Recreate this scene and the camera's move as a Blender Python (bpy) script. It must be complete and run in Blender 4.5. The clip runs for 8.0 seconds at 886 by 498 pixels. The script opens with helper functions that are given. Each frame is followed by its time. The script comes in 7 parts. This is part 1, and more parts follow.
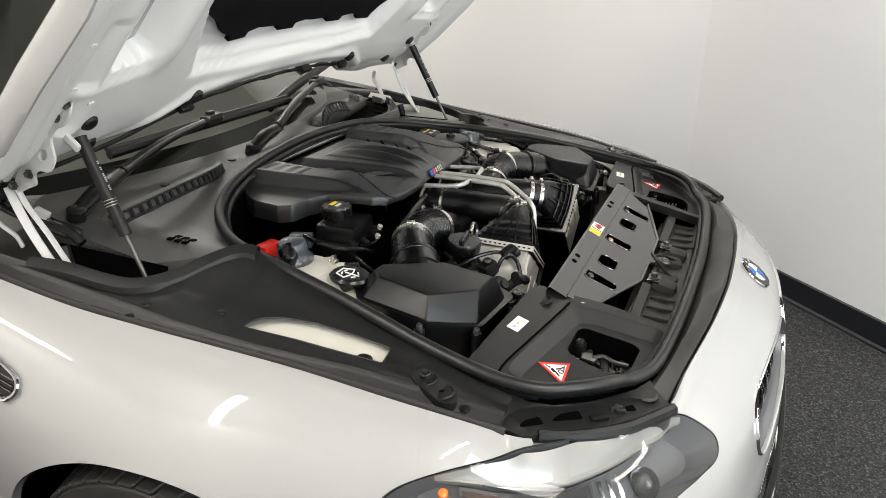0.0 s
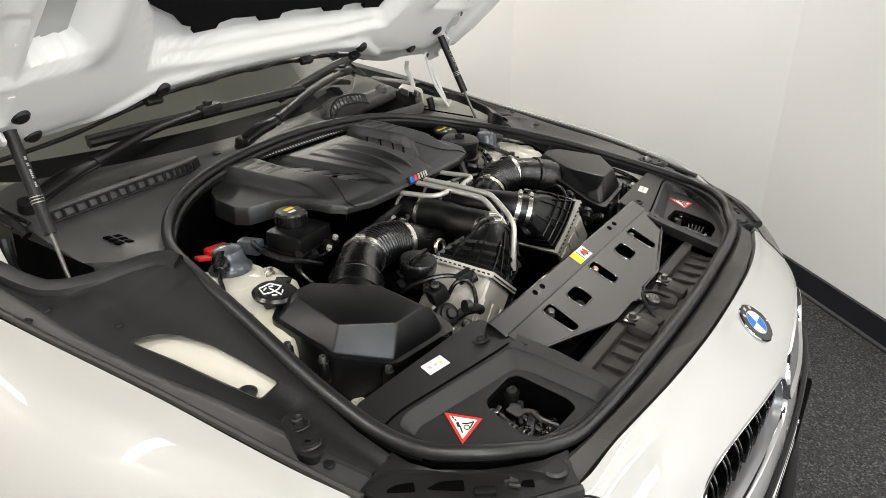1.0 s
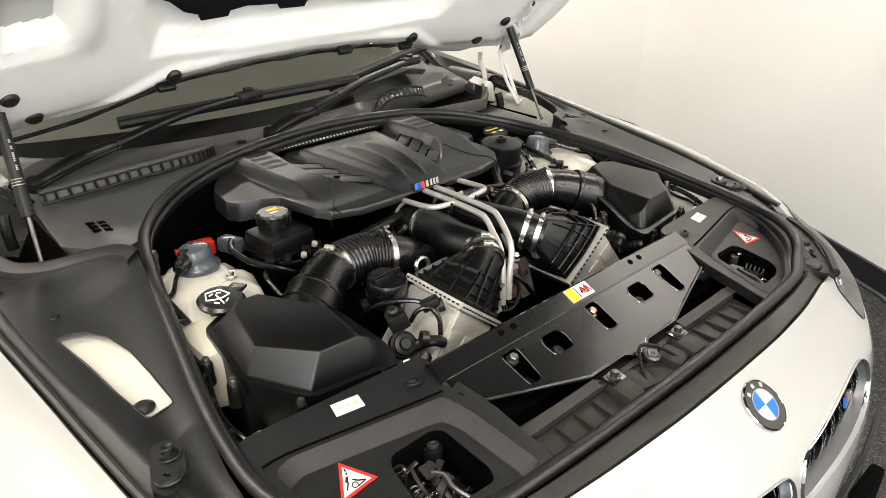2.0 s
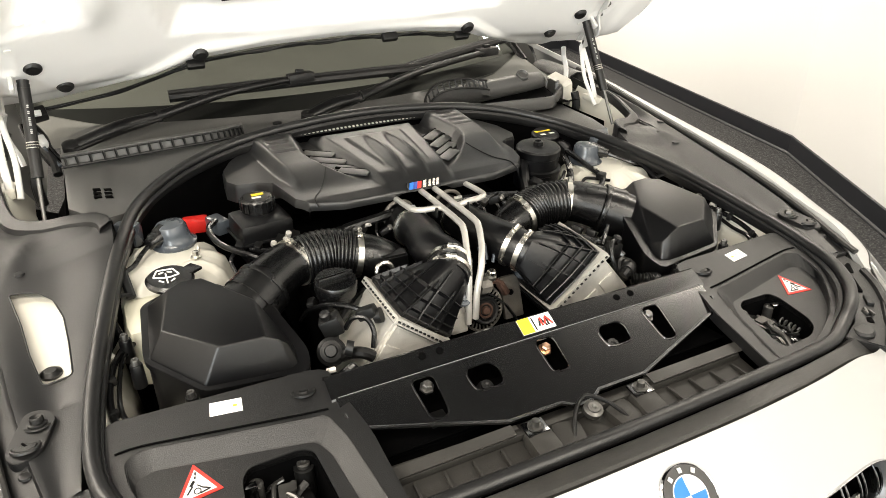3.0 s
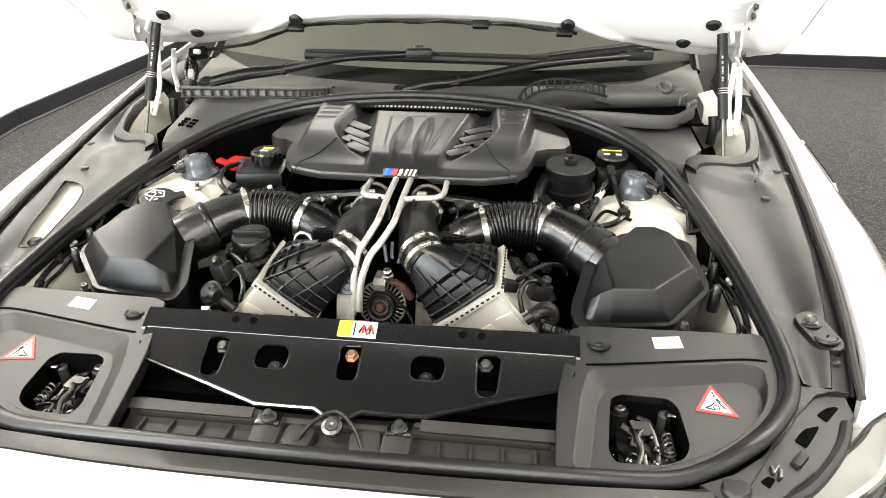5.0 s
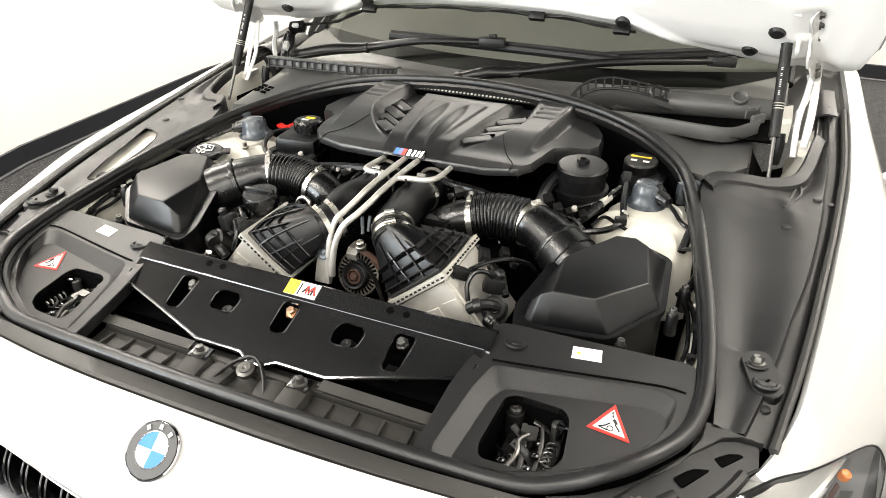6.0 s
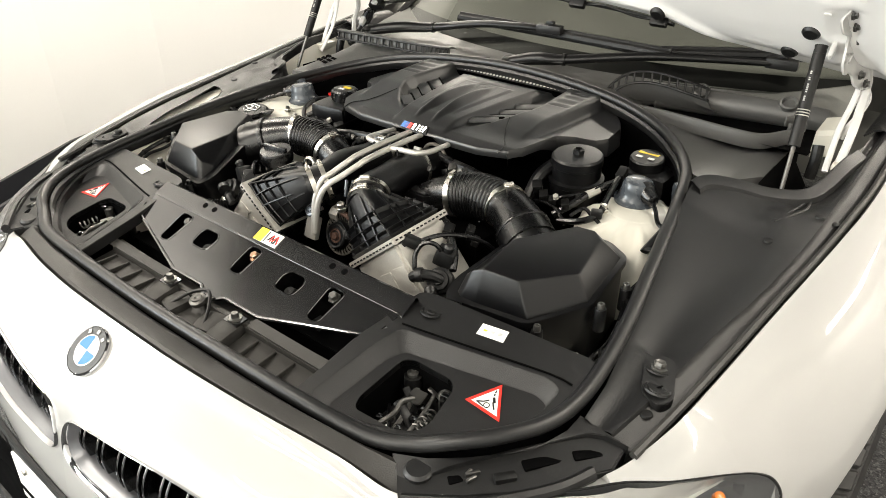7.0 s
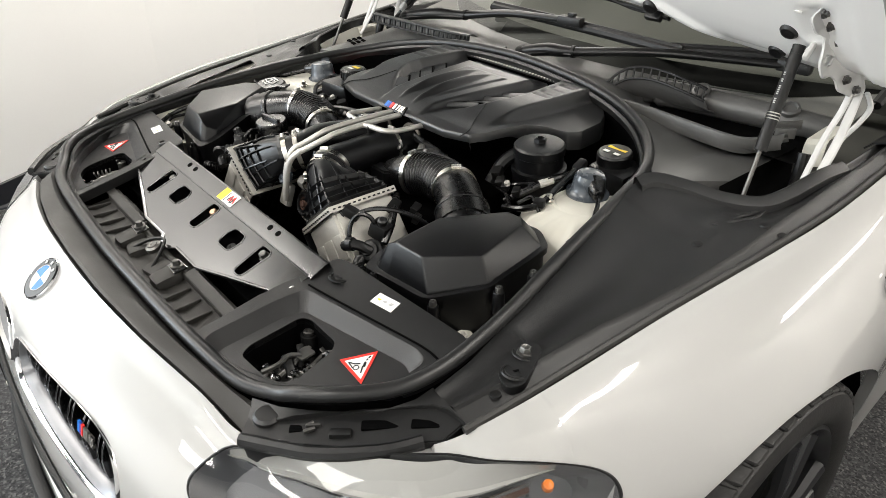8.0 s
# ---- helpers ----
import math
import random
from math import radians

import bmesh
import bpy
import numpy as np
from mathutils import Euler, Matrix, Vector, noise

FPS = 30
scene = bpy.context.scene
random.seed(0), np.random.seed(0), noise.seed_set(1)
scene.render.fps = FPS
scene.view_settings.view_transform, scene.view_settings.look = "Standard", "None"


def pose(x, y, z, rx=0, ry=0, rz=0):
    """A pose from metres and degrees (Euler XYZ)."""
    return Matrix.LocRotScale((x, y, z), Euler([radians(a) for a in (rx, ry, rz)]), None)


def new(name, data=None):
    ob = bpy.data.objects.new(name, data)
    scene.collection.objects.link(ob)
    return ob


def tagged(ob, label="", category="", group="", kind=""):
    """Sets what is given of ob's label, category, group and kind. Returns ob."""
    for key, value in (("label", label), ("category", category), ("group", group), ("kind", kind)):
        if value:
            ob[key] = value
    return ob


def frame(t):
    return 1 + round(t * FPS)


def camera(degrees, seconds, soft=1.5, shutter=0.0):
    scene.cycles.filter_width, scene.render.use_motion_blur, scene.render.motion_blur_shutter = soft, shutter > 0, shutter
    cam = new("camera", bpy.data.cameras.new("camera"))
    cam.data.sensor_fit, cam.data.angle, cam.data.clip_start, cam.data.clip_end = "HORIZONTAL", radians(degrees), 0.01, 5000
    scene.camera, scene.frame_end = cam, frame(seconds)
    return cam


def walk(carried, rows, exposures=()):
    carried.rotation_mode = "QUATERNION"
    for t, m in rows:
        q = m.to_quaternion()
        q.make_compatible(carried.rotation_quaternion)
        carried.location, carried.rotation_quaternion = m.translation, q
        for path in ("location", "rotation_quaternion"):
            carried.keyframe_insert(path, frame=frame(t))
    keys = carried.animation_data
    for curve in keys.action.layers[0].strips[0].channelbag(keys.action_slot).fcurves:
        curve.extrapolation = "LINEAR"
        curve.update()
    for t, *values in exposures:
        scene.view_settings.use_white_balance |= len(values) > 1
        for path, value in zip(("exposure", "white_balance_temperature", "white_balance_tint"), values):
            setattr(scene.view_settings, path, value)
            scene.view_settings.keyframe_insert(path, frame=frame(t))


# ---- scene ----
cam = camera(64.8, 8.0, soft=0.85)
SINK = 0.05  # the car's own zero lies this far under the floor
ROWS = [
    (0.0, -1.5533, -0.3013, 1.4646, 66.447, -0.021, -66.249),
    (0.5, -1.4110, -0.4191, 1.4693, 65.742, 0.028, -61.482),
    (1.0, -1.2592, -0.5143, 1.4811, 64.888, 0.048, -56.111),
    (1.5, -1.0963, -0.5937, 1.4918, 64.037, 0.196, -49.673),
    (3.0, -0.5526, -0.8012, 1.4808, 62.420, 0.499, -26.550),
    (3.5, -0.3582, -0.8540, 1.4830, 61.912, 0.524, -18.572),
    (4.0, -0.1524, -0.8913, 1.4843, 61.617, 0.482, -10.066),
    (4.5, 0.0527, -0.9065, 1.4907, 61.215, 0.401, -1.547),
    (6.0, 0.6334, -0.8299, 1.4971, 60.207, 0.200, 24.149),
    (6.5, 0.8050, -0.7669, 1.4916, 59.817, 0.059, 31.951),
    (7.0, 0.9645, -0.6897, 1.4841, 59.555, 0.079, 38.934),
    (7.5, 1.1071, -0.5943, 1.4729, 59.460, 0.105, 44.986),
    (8.0, 1.2400, -0.4863, 1.4696, 59.259, 0.101, 50.262),
]
walk(cam, [(t, pose(x, y, z - SINK, rx, ry, rz)) for t, x, y, z, rx, ry, rz in ROWS], [(0.0, 0.02, 6500, 10), (1.5, 0.3, 6750, 10), (3.0, 0.8, 7050, 10), (3.5, 0.94, 7000, 10), (4.5, 1.34, 6700, 10), (6.0, 1.1, 6700, 10), (6.5, 0.86, 6900, 9), (7.0, 0.74, 6900, 9), (8.0, 0.5, 6500, 10)])

# ---- world and light ----
world = bpy.data.worlds.new("room_air")
scene.world = world
world.use_nodes = True
world.node_tree.nodes["Background"].inputs[0].default_value = (0.9, 0.95, 1.0, 1)
world.node_tree.nodes["Background"].inputs[1].default_value = 0.02
CEILING = 2.75
SQUARES = [(-1.62, -1.58, 8.0), (0.62, -1.62, -8.0)]
PANELS = [(-1.35, -0.85, 84.0), (0.2, -2.95, 90.0), (-2.05, 1.05, 80.0), (1.75, 0.55, 66.0), (-2.45, 3.3, 0.0), (2.65, 3.3, 0.0), (-1.2, 4.55, 90.0), (1.5, 4.5, 90.0)]


def panel_lamp(x, y, turn, watts, wide=0.24, long=1.4):
    lamp = bpy.data.lights.new("ceiling_panel_light", "AREA")
    lamp.shape, lamp.size, lamp.size_y = "RECTANGLE", wide, long
    lamp.energy, lamp.color = watts, (1.0, 0.955, 0.885)
    ob = new("ceiling_panel_light", lamp)
    ob.matrix_world = pose(x, y, CEILING - 0.05, 0, 0, turn)
    return ob


for px, py, turn in PANELS:
    panel_lamp(px, py, turn, 26.0 if turn in (84.0, 66.0) or py < -2 else 36.0, 0.09 if turn in (84.0, 80.0, 66.0) else 0.24)
for px, py, turn in SQUARES:
    panel_lamp(px, py, turn, 14.0, 0.58, 0.58)
# daylight through the window in the wall ahead of the nose
WINDOW_Y, WINDOW_Z, WINDOW_W, WINDOW_H = -2.35, 1.65, 1.3, 1.4
day = bpy.data.lights.new("window_daylight", "AREA")
day.shape, day.size, day.size_y = "RECTANGLE", WINDOW_H, WINDOW_W
day.energy, day.color = 66.0, (0.82, 0.92, 1.0)
daylight = new("window_daylight", day)
daylight.matrix_world = pose(-2.135, WINDOW_Y, WINDOW_Z, 0, -90, 0)


# ---- materials ----
def mat(name, colour, rough=0.5, metal=0.0, coat=0.0, grain=0.0, scale=300.0, bump=0.0, wear=0.0, wear_scale=8.0, spec=0.5):
    """A surface with fine grain, larger stains and a little relief."""
    m = bpy.data.materials.new(name)
    m.use_nodes = True
    nt = m.node_tree
    b = nt.nodes["Principled BSDF"]
    b.inputs["Base Color"].default_value = (*colour, 1)
    b.inputs["Roughness"].default_value = rough
    b.inputs["Metallic"].default_value = metal
    b.inputs["Coat Weight"].default_value = coat
    b.inputs["Coat Roughness"].default_value = 0.03
    b.inputs["Specular IOR Level"].default_value = spec
    tc = nt.nodes.new("ShaderNodeTexCoord")
    if grain or wear:
        fine = nt.nodes.new("ShaderNodeTexNoise")
        fine.inputs["Scale"].default_value = scale
        fine.inputs["Detail"].default_value = 3
        large = nt.nodes.new("ShaderNodeTexNoise")
        large.inputs["Scale"].default_value = wear_scale
        large.inputs["Detail"].default_value = 5
        nt.links.new(tc.outputs["Object"], fine.inputs["Vector"])
        nt.links.new(tc.outputs["Object"], large.inputs["Vector"])
        mix = nt.nodes.new("ShaderNodeMath")
        mix.operation = "MULTIPLY_ADD"
        mix.inputs[1].default_value = grain
        nt.links.new(fine.outputs["Fac"], mix.inputs[0])
        mix2 = nt.nodes.new("ShaderNodeMath")
        mix2.operation = "MULTIPLY_ADD"
        mix2.inputs[1].default_value = wear
        nt.links.new(large.outputs["Fac"], mix2.inputs[0])
        mix2.inputs[2].default_value = 1.0 - 0.5 * (grain + wear)
        nt.links.new(mix2.outputs[0], mix.inputs[2])
        hsv = nt.nodes.new("ShaderNodeHueSaturation")
        hsv.inputs["Color"].default_value = (*colour, 1)
        nt.links.new(mix.outputs[0], hsv.inputs["Value"])
        nt.links.new(hsv.outputs["Color"], b.inputs["Base Color"])
        rr = nt.nodes.new("ShaderNodeMapRange")
        rr.inputs["To Min"].default_value = max(0.02, rough - 0.35 * wear)
        rr.inputs["To Max"].default_value = min(1.0, rough + 0.35 * wear)
        nt.links.new(large.outputs["Fac"], rr.inputs["Value"])
        nt.links.new(rr.outputs[0], b.inputs["Roughness"])
        if bump:
            bp = nt.nodes.new("ShaderNodeBump")
            bp.inputs["Strength"].default_value = bump
            bp.inputs["Distance"].default_value = 0.002
            nt.links.new(fine.outputs["Fac"], bp.inputs["Height"])
            nt.links.new(bp.outputs["Normal"], b.inputs["Normal"])
    return m


# White skin; base darkened where overhead lamps would wash it out.
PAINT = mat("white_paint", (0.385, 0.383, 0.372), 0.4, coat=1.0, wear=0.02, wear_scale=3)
# Same white as PAINT, its base lightened for the light under the open bonnet.
HOODWHITE = mat("white_paint_lit_underside", (0.88, 0.875, 0.86), 0.38, coat=0.4, wear=0.03, wear_scale=6)
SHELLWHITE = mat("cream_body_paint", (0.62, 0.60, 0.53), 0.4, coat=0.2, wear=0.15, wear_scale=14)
TRIM = mat("black_grained_plastic", (0.0068, 0.0068, 0.007), 0.38, spec=0.52, grain=0.25, scale=900, bump=0.25, wear=0.14, wear_scale=7)
COVER = mat("satin_black_cover_plastic", (0.0125, 0.0127, 0.013), 0.36, spec=0.8, grain=0.15, scale=1200, bump=0.1, wear=0.08, wear_scale=9)
BOX = mat("smooth_black_plastic", (0.003, 0.003, 0.0034), 0.32, spec=0.44, grain=0.15, scale=900, bump=0.12, wear=0.08, wear_scale=9)
HOSE = mat("black_hose_rubber", (0.003, 0.003, 0.0032), 0.27, spec=0.6, grain=0.2, scale=500, bump=0.1, wear=0.15, wear_scale=12)
RUBBER = mat("soft_black_rubber", (0.009, 0.009, 0.0092), 0.36, grain=0.2, scale=600, bump=0.15, wear=0.15, wear_scale=10)
GLOSS = mat("gloss_black_steel", (0.175, 0.175, 0.178), 0.16, metal=1.0, coat=0.1, wear=0.05, wear_scale=10)
# Shade of recesses, gaps and holes put into a near-black colour.
DARK = mat("painted_cavity_shade", (0.0008, 0.0008, 0.0009), 0.8, grain=0.3, scale=60, wear=0.3, wear_scale=15, spec=0.04)
GREY = mat("grey_ribbed_plastic", (0.026, 0.0245, 0.022), 0.55, grain=0.25, scale=400, bump=0.2, wear=0.45, wear_scale=18)
STEEL = mat("stainless_steel", (0.70, 0.675, 0.62), 0.28, metal=1.0, wear=0.2, wear_scale=40)
ALU = mat("cast_aluminium", (0.55, 0.53, 0.485), 0.45, metal=0.35, grain=0.25, scale=500, bump=0.3, wear=0.4, wear_scale=20)
ALUPIPE = mat("bare_aluminium_pipe", (0.62, 0.60, 0.56), 0.46, metal=0.6, grain=0.15, scale=400, bump=0.1, wear=0.25, wear_scale=30)
CHROME = mat("polished_chrome", (0.62, 0.62, 0.63), 0.10, metal=1.0)
DULLALU = mat("dusty_dull_alloy", (0.16, 0.148, 0.13), 0.6, metal=0.5, grain=0.4, scale=300, bump=0.3, wear=0.5, wear_scale=30)
HINGEWHITE = mat("chipped_white_hinge_paint", (0.62, 0.615, 0.60), 0.4, coat=0.3, wear=0.2, wear_scale=40)
RUST = mat("rusty_iron", (0.07, 0.035, 0.024), 0.8, metal=0.3, grain=0.6, scale=200, bump=0.4, wear=0.6, wear_scale=25)
GRILLEBAND = mat("satin_silver_band", (0.17, 0.173, 0.182), 0.36, metal=0.7, wear=0.1, wear_scale=20)
COPPER = mat("copper_bolt_metal", (0.75, 0.48, 0.33), 0.3, metal=1.0, wear=0.2, wear_scale=60)
WHITE = mat("white_label", (0.82, 0.81, 0.78), 0.5)
YELLOW = mat("yellow_print", (0.85, 0.62, 0.03), 0.5)
RED = mat("red_print", (0.75, 0.03, 0.02), 0.45)
REDCAP = mat("red_plastic", (0.65, 0.02, 0.015), 0.4, wear=0.2, wear_scale=30)
BLUE = mat("light_blue_enamel", (0.003, 0.13, 0.52), 0.45)
RINGGREY = mat("dark_badge_enamel", (0.035, 0.033, 0.031), 0.5)
NAVY = mat("dark_blue_enamel", (0.02, 0.06, 0.30), 0.3)
FAINT = mat("faint_grey_print", (0.45, 0.45, 0.44), 0.5)
INK = mat("black_ink", (0.005, 0.005, 0.005), 0.45, spec=0.4)
AMBER = mat("amber_plastic", (0.85, 0.22, 0.02), 0.25, coat=0.6)
TANK = mat("milky_tank_plastic", (0.66, 0.64, 0.52), 0.35, wear=0.15, wear_scale=20)
BOOT = mat("clear_grey_boot_rubber", (0.055, 0.064, 0.075), 0.28, coat=0.3, wear=0.3, wear_scale=30)
TYRE = mat("tyre_rubber", (0.016, 0.015, 0.014), 0.55, grain=0.3, scale=200, bump=0.2, wear=0.3, wear_scale=12)
RIM = mat("satin_black_rim", (0.012, 0.012, 0.013), 0.3, coat=0.3)
FELT = mat("black_felt_liner", (0.006, 0.006, 0.007), 0.95, grain=0.6, scale=250, bump=0.6, spec=0.1)
WALLPAINT = mat("white_wall_paint", (0.86, 0.855, 0.84), 0.75, grain=0.03, scale=150, bump=0.08, wear=0.03, wear_scale=1.2)
SKIRT = mat("black_skirting_rubber", (0.012, 0.013, 0.017), 0.45, wear=0.25, wear_scale=6)
CEIL = mat("dark_grey_ceiling", (0.045, 0.045, 0.047), 0.9, grain=0.05, scale=90, wear=0.03)
FRAMEWHITE = mat("white_lamp_frame", (0.8, 0.8, 0.8), 0.4)
REFLECTOR = mat("headlamp_reflector", (0.80, 0.80, 0.80), 0.12, metal=1.0, wear=0.1, wear_scale=30)
CARPET = mat("grey_loop_carpet", (0.10, 0.101, 0.103), 0.95, grain=1.9, scale=170, bump=1.0, wear=0.25, wear_scale=30, spec=0.1)
LAMPGREY = mat("dark_lamp_housing", (0.14, 0.14, 0.143), 0.3, wear=0.2, wear_scale=20)
BROW = mat("pale_lamp_bar", (0.46, 0.45, 0.42), 0.3, metal=0.25, coat=0.4, wear=0.06, wear_scale=12)
LATCHMETAL = mat("zinc_plated_steel", (0.15, 0.147, 0.14), 0.38, metal=0.9, wear=0.4, wear_scale=60)
NOSERUBBER = mat("dusty_black_rubber", (0.027, 0.026, 0.024), 0.48, grain=0.25, scale=500, bump=0.2, wear=0.3, wear_scale=14)
# Black plastic; the bonnet's sheen is put into the lightened base.
COWL = mat("sheen_lightened_black_plastic", (0.070, 0.0695, 0.067), 0.42, spec=0.9, grain=0.2, scale=700, bump=0.2, wear=0.25, wear_scale=9)
# Cabin colour lightened to carry part of the windscreen's reflection.
SEATCLOTH = mat("lightened_cabin_vinyl", (0.165, 0.165, 0.152), 0.7, grain=0.2, scale=300, bump=0.2, wear=0.2)


def carpet_mix(m):
    """Speckled loops: every tuft takes its own grey."""
    nt = m.node_tree
    b = nt.nodes["Principled BSDF"]
    tc = nt.nodes.new("ShaderNodeTexCoord")
    cells = nt.nodes.new("ShaderNodeTexVoronoi")
    cells.inputs["Scale"].default_value = 190
    nt.links.new(tc.outputs["Object"], cells.inputs["Vector"])
    pick = nt.nodes.new("ShaderNodeSeparateColor")
    nt.links.new(cells.outputs["Color"], pick.inputs[0])
    ramp = nt.nodes.new("ShaderNodeValToRGB")
    els = ramp.color_ramp.elements
    els[0].position, els[0].color = 0.0, (0.026, 0.026, 0.027, 1)
    els[1].position, els[1].color = 1.0, (0.125, 0.123, 0.118, 1)
    for q, v in ((0.35, 0.042), (0.7, 0.058), (0.9, 0.08)):
        e = els.new(q)
        e.color = (v, v, v * 1.02, 1)
    nt.links.new(pick.outputs[0], ramp.inputs[0])
    nt.links.new(ramp.outputs[0], b.inputs["Base Color"])


carpet_mix(CARPET)


def glass(name, colour, ior=1.5):
    m = bpy.data.materials.new(name)
    m.use_nodes = True
    nt = m.node_tree
    nt.nodes.remove(nt.nodes["Principled BSDF"])
    g = nt.nodes.new("ShaderNodeBsdfGlossy")
    g.inputs["Roughness"].default_value = 0.02
    tr = nt.nodes.new("ShaderNodeBsdfTransparent")
    tr.inputs["Color"].default_value = (*colour, 1)
    fr = nt.nodes.new("ShaderNodeFresnel")
    fr.inputs["IOR"].default_value = ior
    mx = nt.nodes.new("ShaderNodeMixShader")
    nt.links.new(fr.outputs[0], mx.inputs[0])
    nt.links.new(tr.outputs[0], mx.inputs[1])
    nt.links.new(g.outputs[0], mx.inputs[2])
    nt.links.new(mx.outputs[0], nt.nodes["Material Output"].inputs["Surface"])
    return m


WINDSCREEN = glass("green_tinted_glass", (0.745, 0.775, 0.725), 1.5)
LENS = glass("clear_lamp_lens", (0.93, 0.95, 0.97))


# ---- mesh helpers ----
def part(name, bm, material, parent=None, label="", smooth=35):
    """Links a bmesh as one mesh object, under a thing or a part."""
    me = bpy.data.meshes.new(name)
    bmesh.ops.recalc_face_normals(bm, faces=bm.faces)
    bm.to_mesh(me)
    bm.free()
    me.materials.append(material)
    if smooth:
        me.polygons.foreach_set("use_smooth", [True] * len(me.polygons))
        me.set_sharp_from_angle(angle=radians(smooth))
    ob = new(name, me)
    ob.parent = parent
    if label:
        ob["label"] = label
    return ob


def spline(points, n=6, closed=False):
    """A smooth line through the points."""
    p = [Vector(q) for q in points]
    k, out = len(p), []
    for i in range(k if closed else k - 1):
        a, b, c, d = (p[(i + j) % k] if closed else p[min(max(i + j, 0), k - 1)] for j in (-1, 0, 1, 2))
        for s in range(n):
            t = s / n
            out.append(0.5 * (2 * b + (c - a) * t + (2 * a - 5 * b + 4 * c - d) * t * t + (3 * b - a - 3 * c + d) * t**3))
    if not closed:
        out.append(p[-1])
    return out


def sweep(bm, points, radius, sides=10, closed=False, caps=True, flat=1.0):
    """A round bar along the points; radius: one number or one for each point."""
    p = [Vector(q) for q in points]
    n = len(p)
    rad = radius if isinstance(radius, (list, tuple)) else [radius] * n
    rings, side = [], None
    for i in range(n):
        a, b = (p[(i - 1) % n], p[(i + 1) % n]) if closed else (p[max(i - 1, 0)], p[min(i + 1, n - 1)])
        d = (b - a).normalized() if (b - a).length > 1e-9 else Vector((0, 0, 1))
        if side is None:
            side = d.cross(Vector((0, 0, 1)))
            side = side.normalized() if side.length > 1e-3 else Vector((1, 0, 0))
        side = (side - d * side.dot(d)).normalized()
        up = side.cross(d)
        rings.append([bm.verts.new(p[i] + rad[i] * (side * math.cos(2 * math.pi * k / sides) + flat * up * math.sin(2 * math.pi * k / sides))) for k in range(sides)])
    for i in range(n if closed else n - 1):
        r, s = rings[i], rings[(i + 1) % n]
        for k in range(sides):
            bm.faces.new((r[k], r[(k + 1) % sides], s[(k + 1) % sides], s[k]))
    if caps and not closed:
        bm.faces.new(rings[0][::-1])
        bm.faces.new(rings[-1])
    return bm


def bar(points, radius, sides=10, n=6, closed=False, bm=None, flat=1.0):
    return sweep(bm or bmesh.new(), spline(points, n, closed) if n else points, radius, sides, closed, flat=flat)


def lathe(profile, at, axis=(0, 0, 1), sides=32, bm=None):
    """A turned body: the profile's rows of radius and height along the axis."""
    bm = bm or bmesh.new()
    turn = Vector(axis).to_track_quat("Z", "Y").to_matrix()
    rings = []
    for r, h in profile:
        rings.append([bm.verts.new(Vector(at) + turn @ Vector((r * math.cos(2 * math.pi * k / sides), r * math.sin(2 * math.pi * k / sides), h))) for k in range(sides)])
    for r, s in zip(rings, rings[1:]):
        for k in range(sides):
            bm.faces.new((r[k], r[(k + 1) % sides], s[(k + 1) % sides], s[k]))
    if profile[0][0] > 1e-5:
        bm.faces.new(rings[0][::-1])
    if profile[-1][0] > 1e-5:
        bm.faces.new(rings[-1])
    bmesh.ops.remove_doubles(bm, verts=bm.verts, dist=1e-5)
    return bm


def block(size, m=Matrix.Identity(4), bevel=0.003, bm=None, segments=2):
    """A box of that size with rounded edges, centred at the pose m."""
    bm = bm or bmesh.new()
    made = bmesh.ops.create_cube(bm, size=1.0, matrix=m @ Matrix.Diagonal((*size, 1)))
    if bevel:
        edges = list({e for v in made["verts"] for e in v.link_edges})
        bmesh.ops.bevel(bm, geom=edges, offset=bevel, segments=segments, affect="EDGES", profile=0.6, clamp_overlap=True)
    return bm


def sheet(rows, thick=0.0, bm=None):
    """A surface through rows of points; thick: how far it is given a back along its normals."""
    bm = bm or bmesh.new()
    v = [[bm.verts.new(q) for q in row] for row in rows]
    faces = [bm.faces.new((a[k], a[k + 1], b[k + 1], b[k])) for a, b in zip(v, v[1:]) for k in range(len(a) - 1)]
    if thick:
        bm.normal_update()
        bmesh.ops.solidify(bm, geom=faces, thickness=thick)
    return bm


def plate(outer, holes=(), top=lambda x, y: 0.0, thick=0.004, bevel=0.0, bm=None):
    """A flat piece with its outline and holes in x and y; top: the height of its upper face."""
    bm = bm or bmesh.new()
    before = set(bm.verts)
    edges = []
    for loop in (outer, *holes):
        vs = [bm.verts.new((x, y, 0)) for x, y in loop]
        edges += [bm.edges.new((vs[i], vs[(i + 1) % len(vs)])) for i in range(len(vs))]
    made = bmesh.ops.triangle_fill(bm, use_beauty=True, use_dissolve=False, edges=edges)
    faces = [g for g in made["geom"] if isinstance(g, bmesh.types.BMFace)]
    for f in faces:
        if f.normal.z < 0:
            f.normal_flip()
    rim = [e for e in {e for f in faces for e in f.edges} if len(e.link_faces) == 1]
    ext = bmesh.ops.extrude_edge_only(bm, edges=rim)
    low = [g for g in ext["geom"] if isinstance(g, bmesh.types.BMVert)]
    lowset = set(low)
    for v in [v for v in bm.verts if v not in before]:
        v.co.z = top(v.co.x, v.co.y) - (thick if v in lowset else 0)
    if bevel:
        crest = [e for e in rim if e.is_valid]
        bmesh.ops.bevel(bm, geom=crest, offset=bevel, segments=2, affect="EDGES", clamp_overlap=True)
    return bm


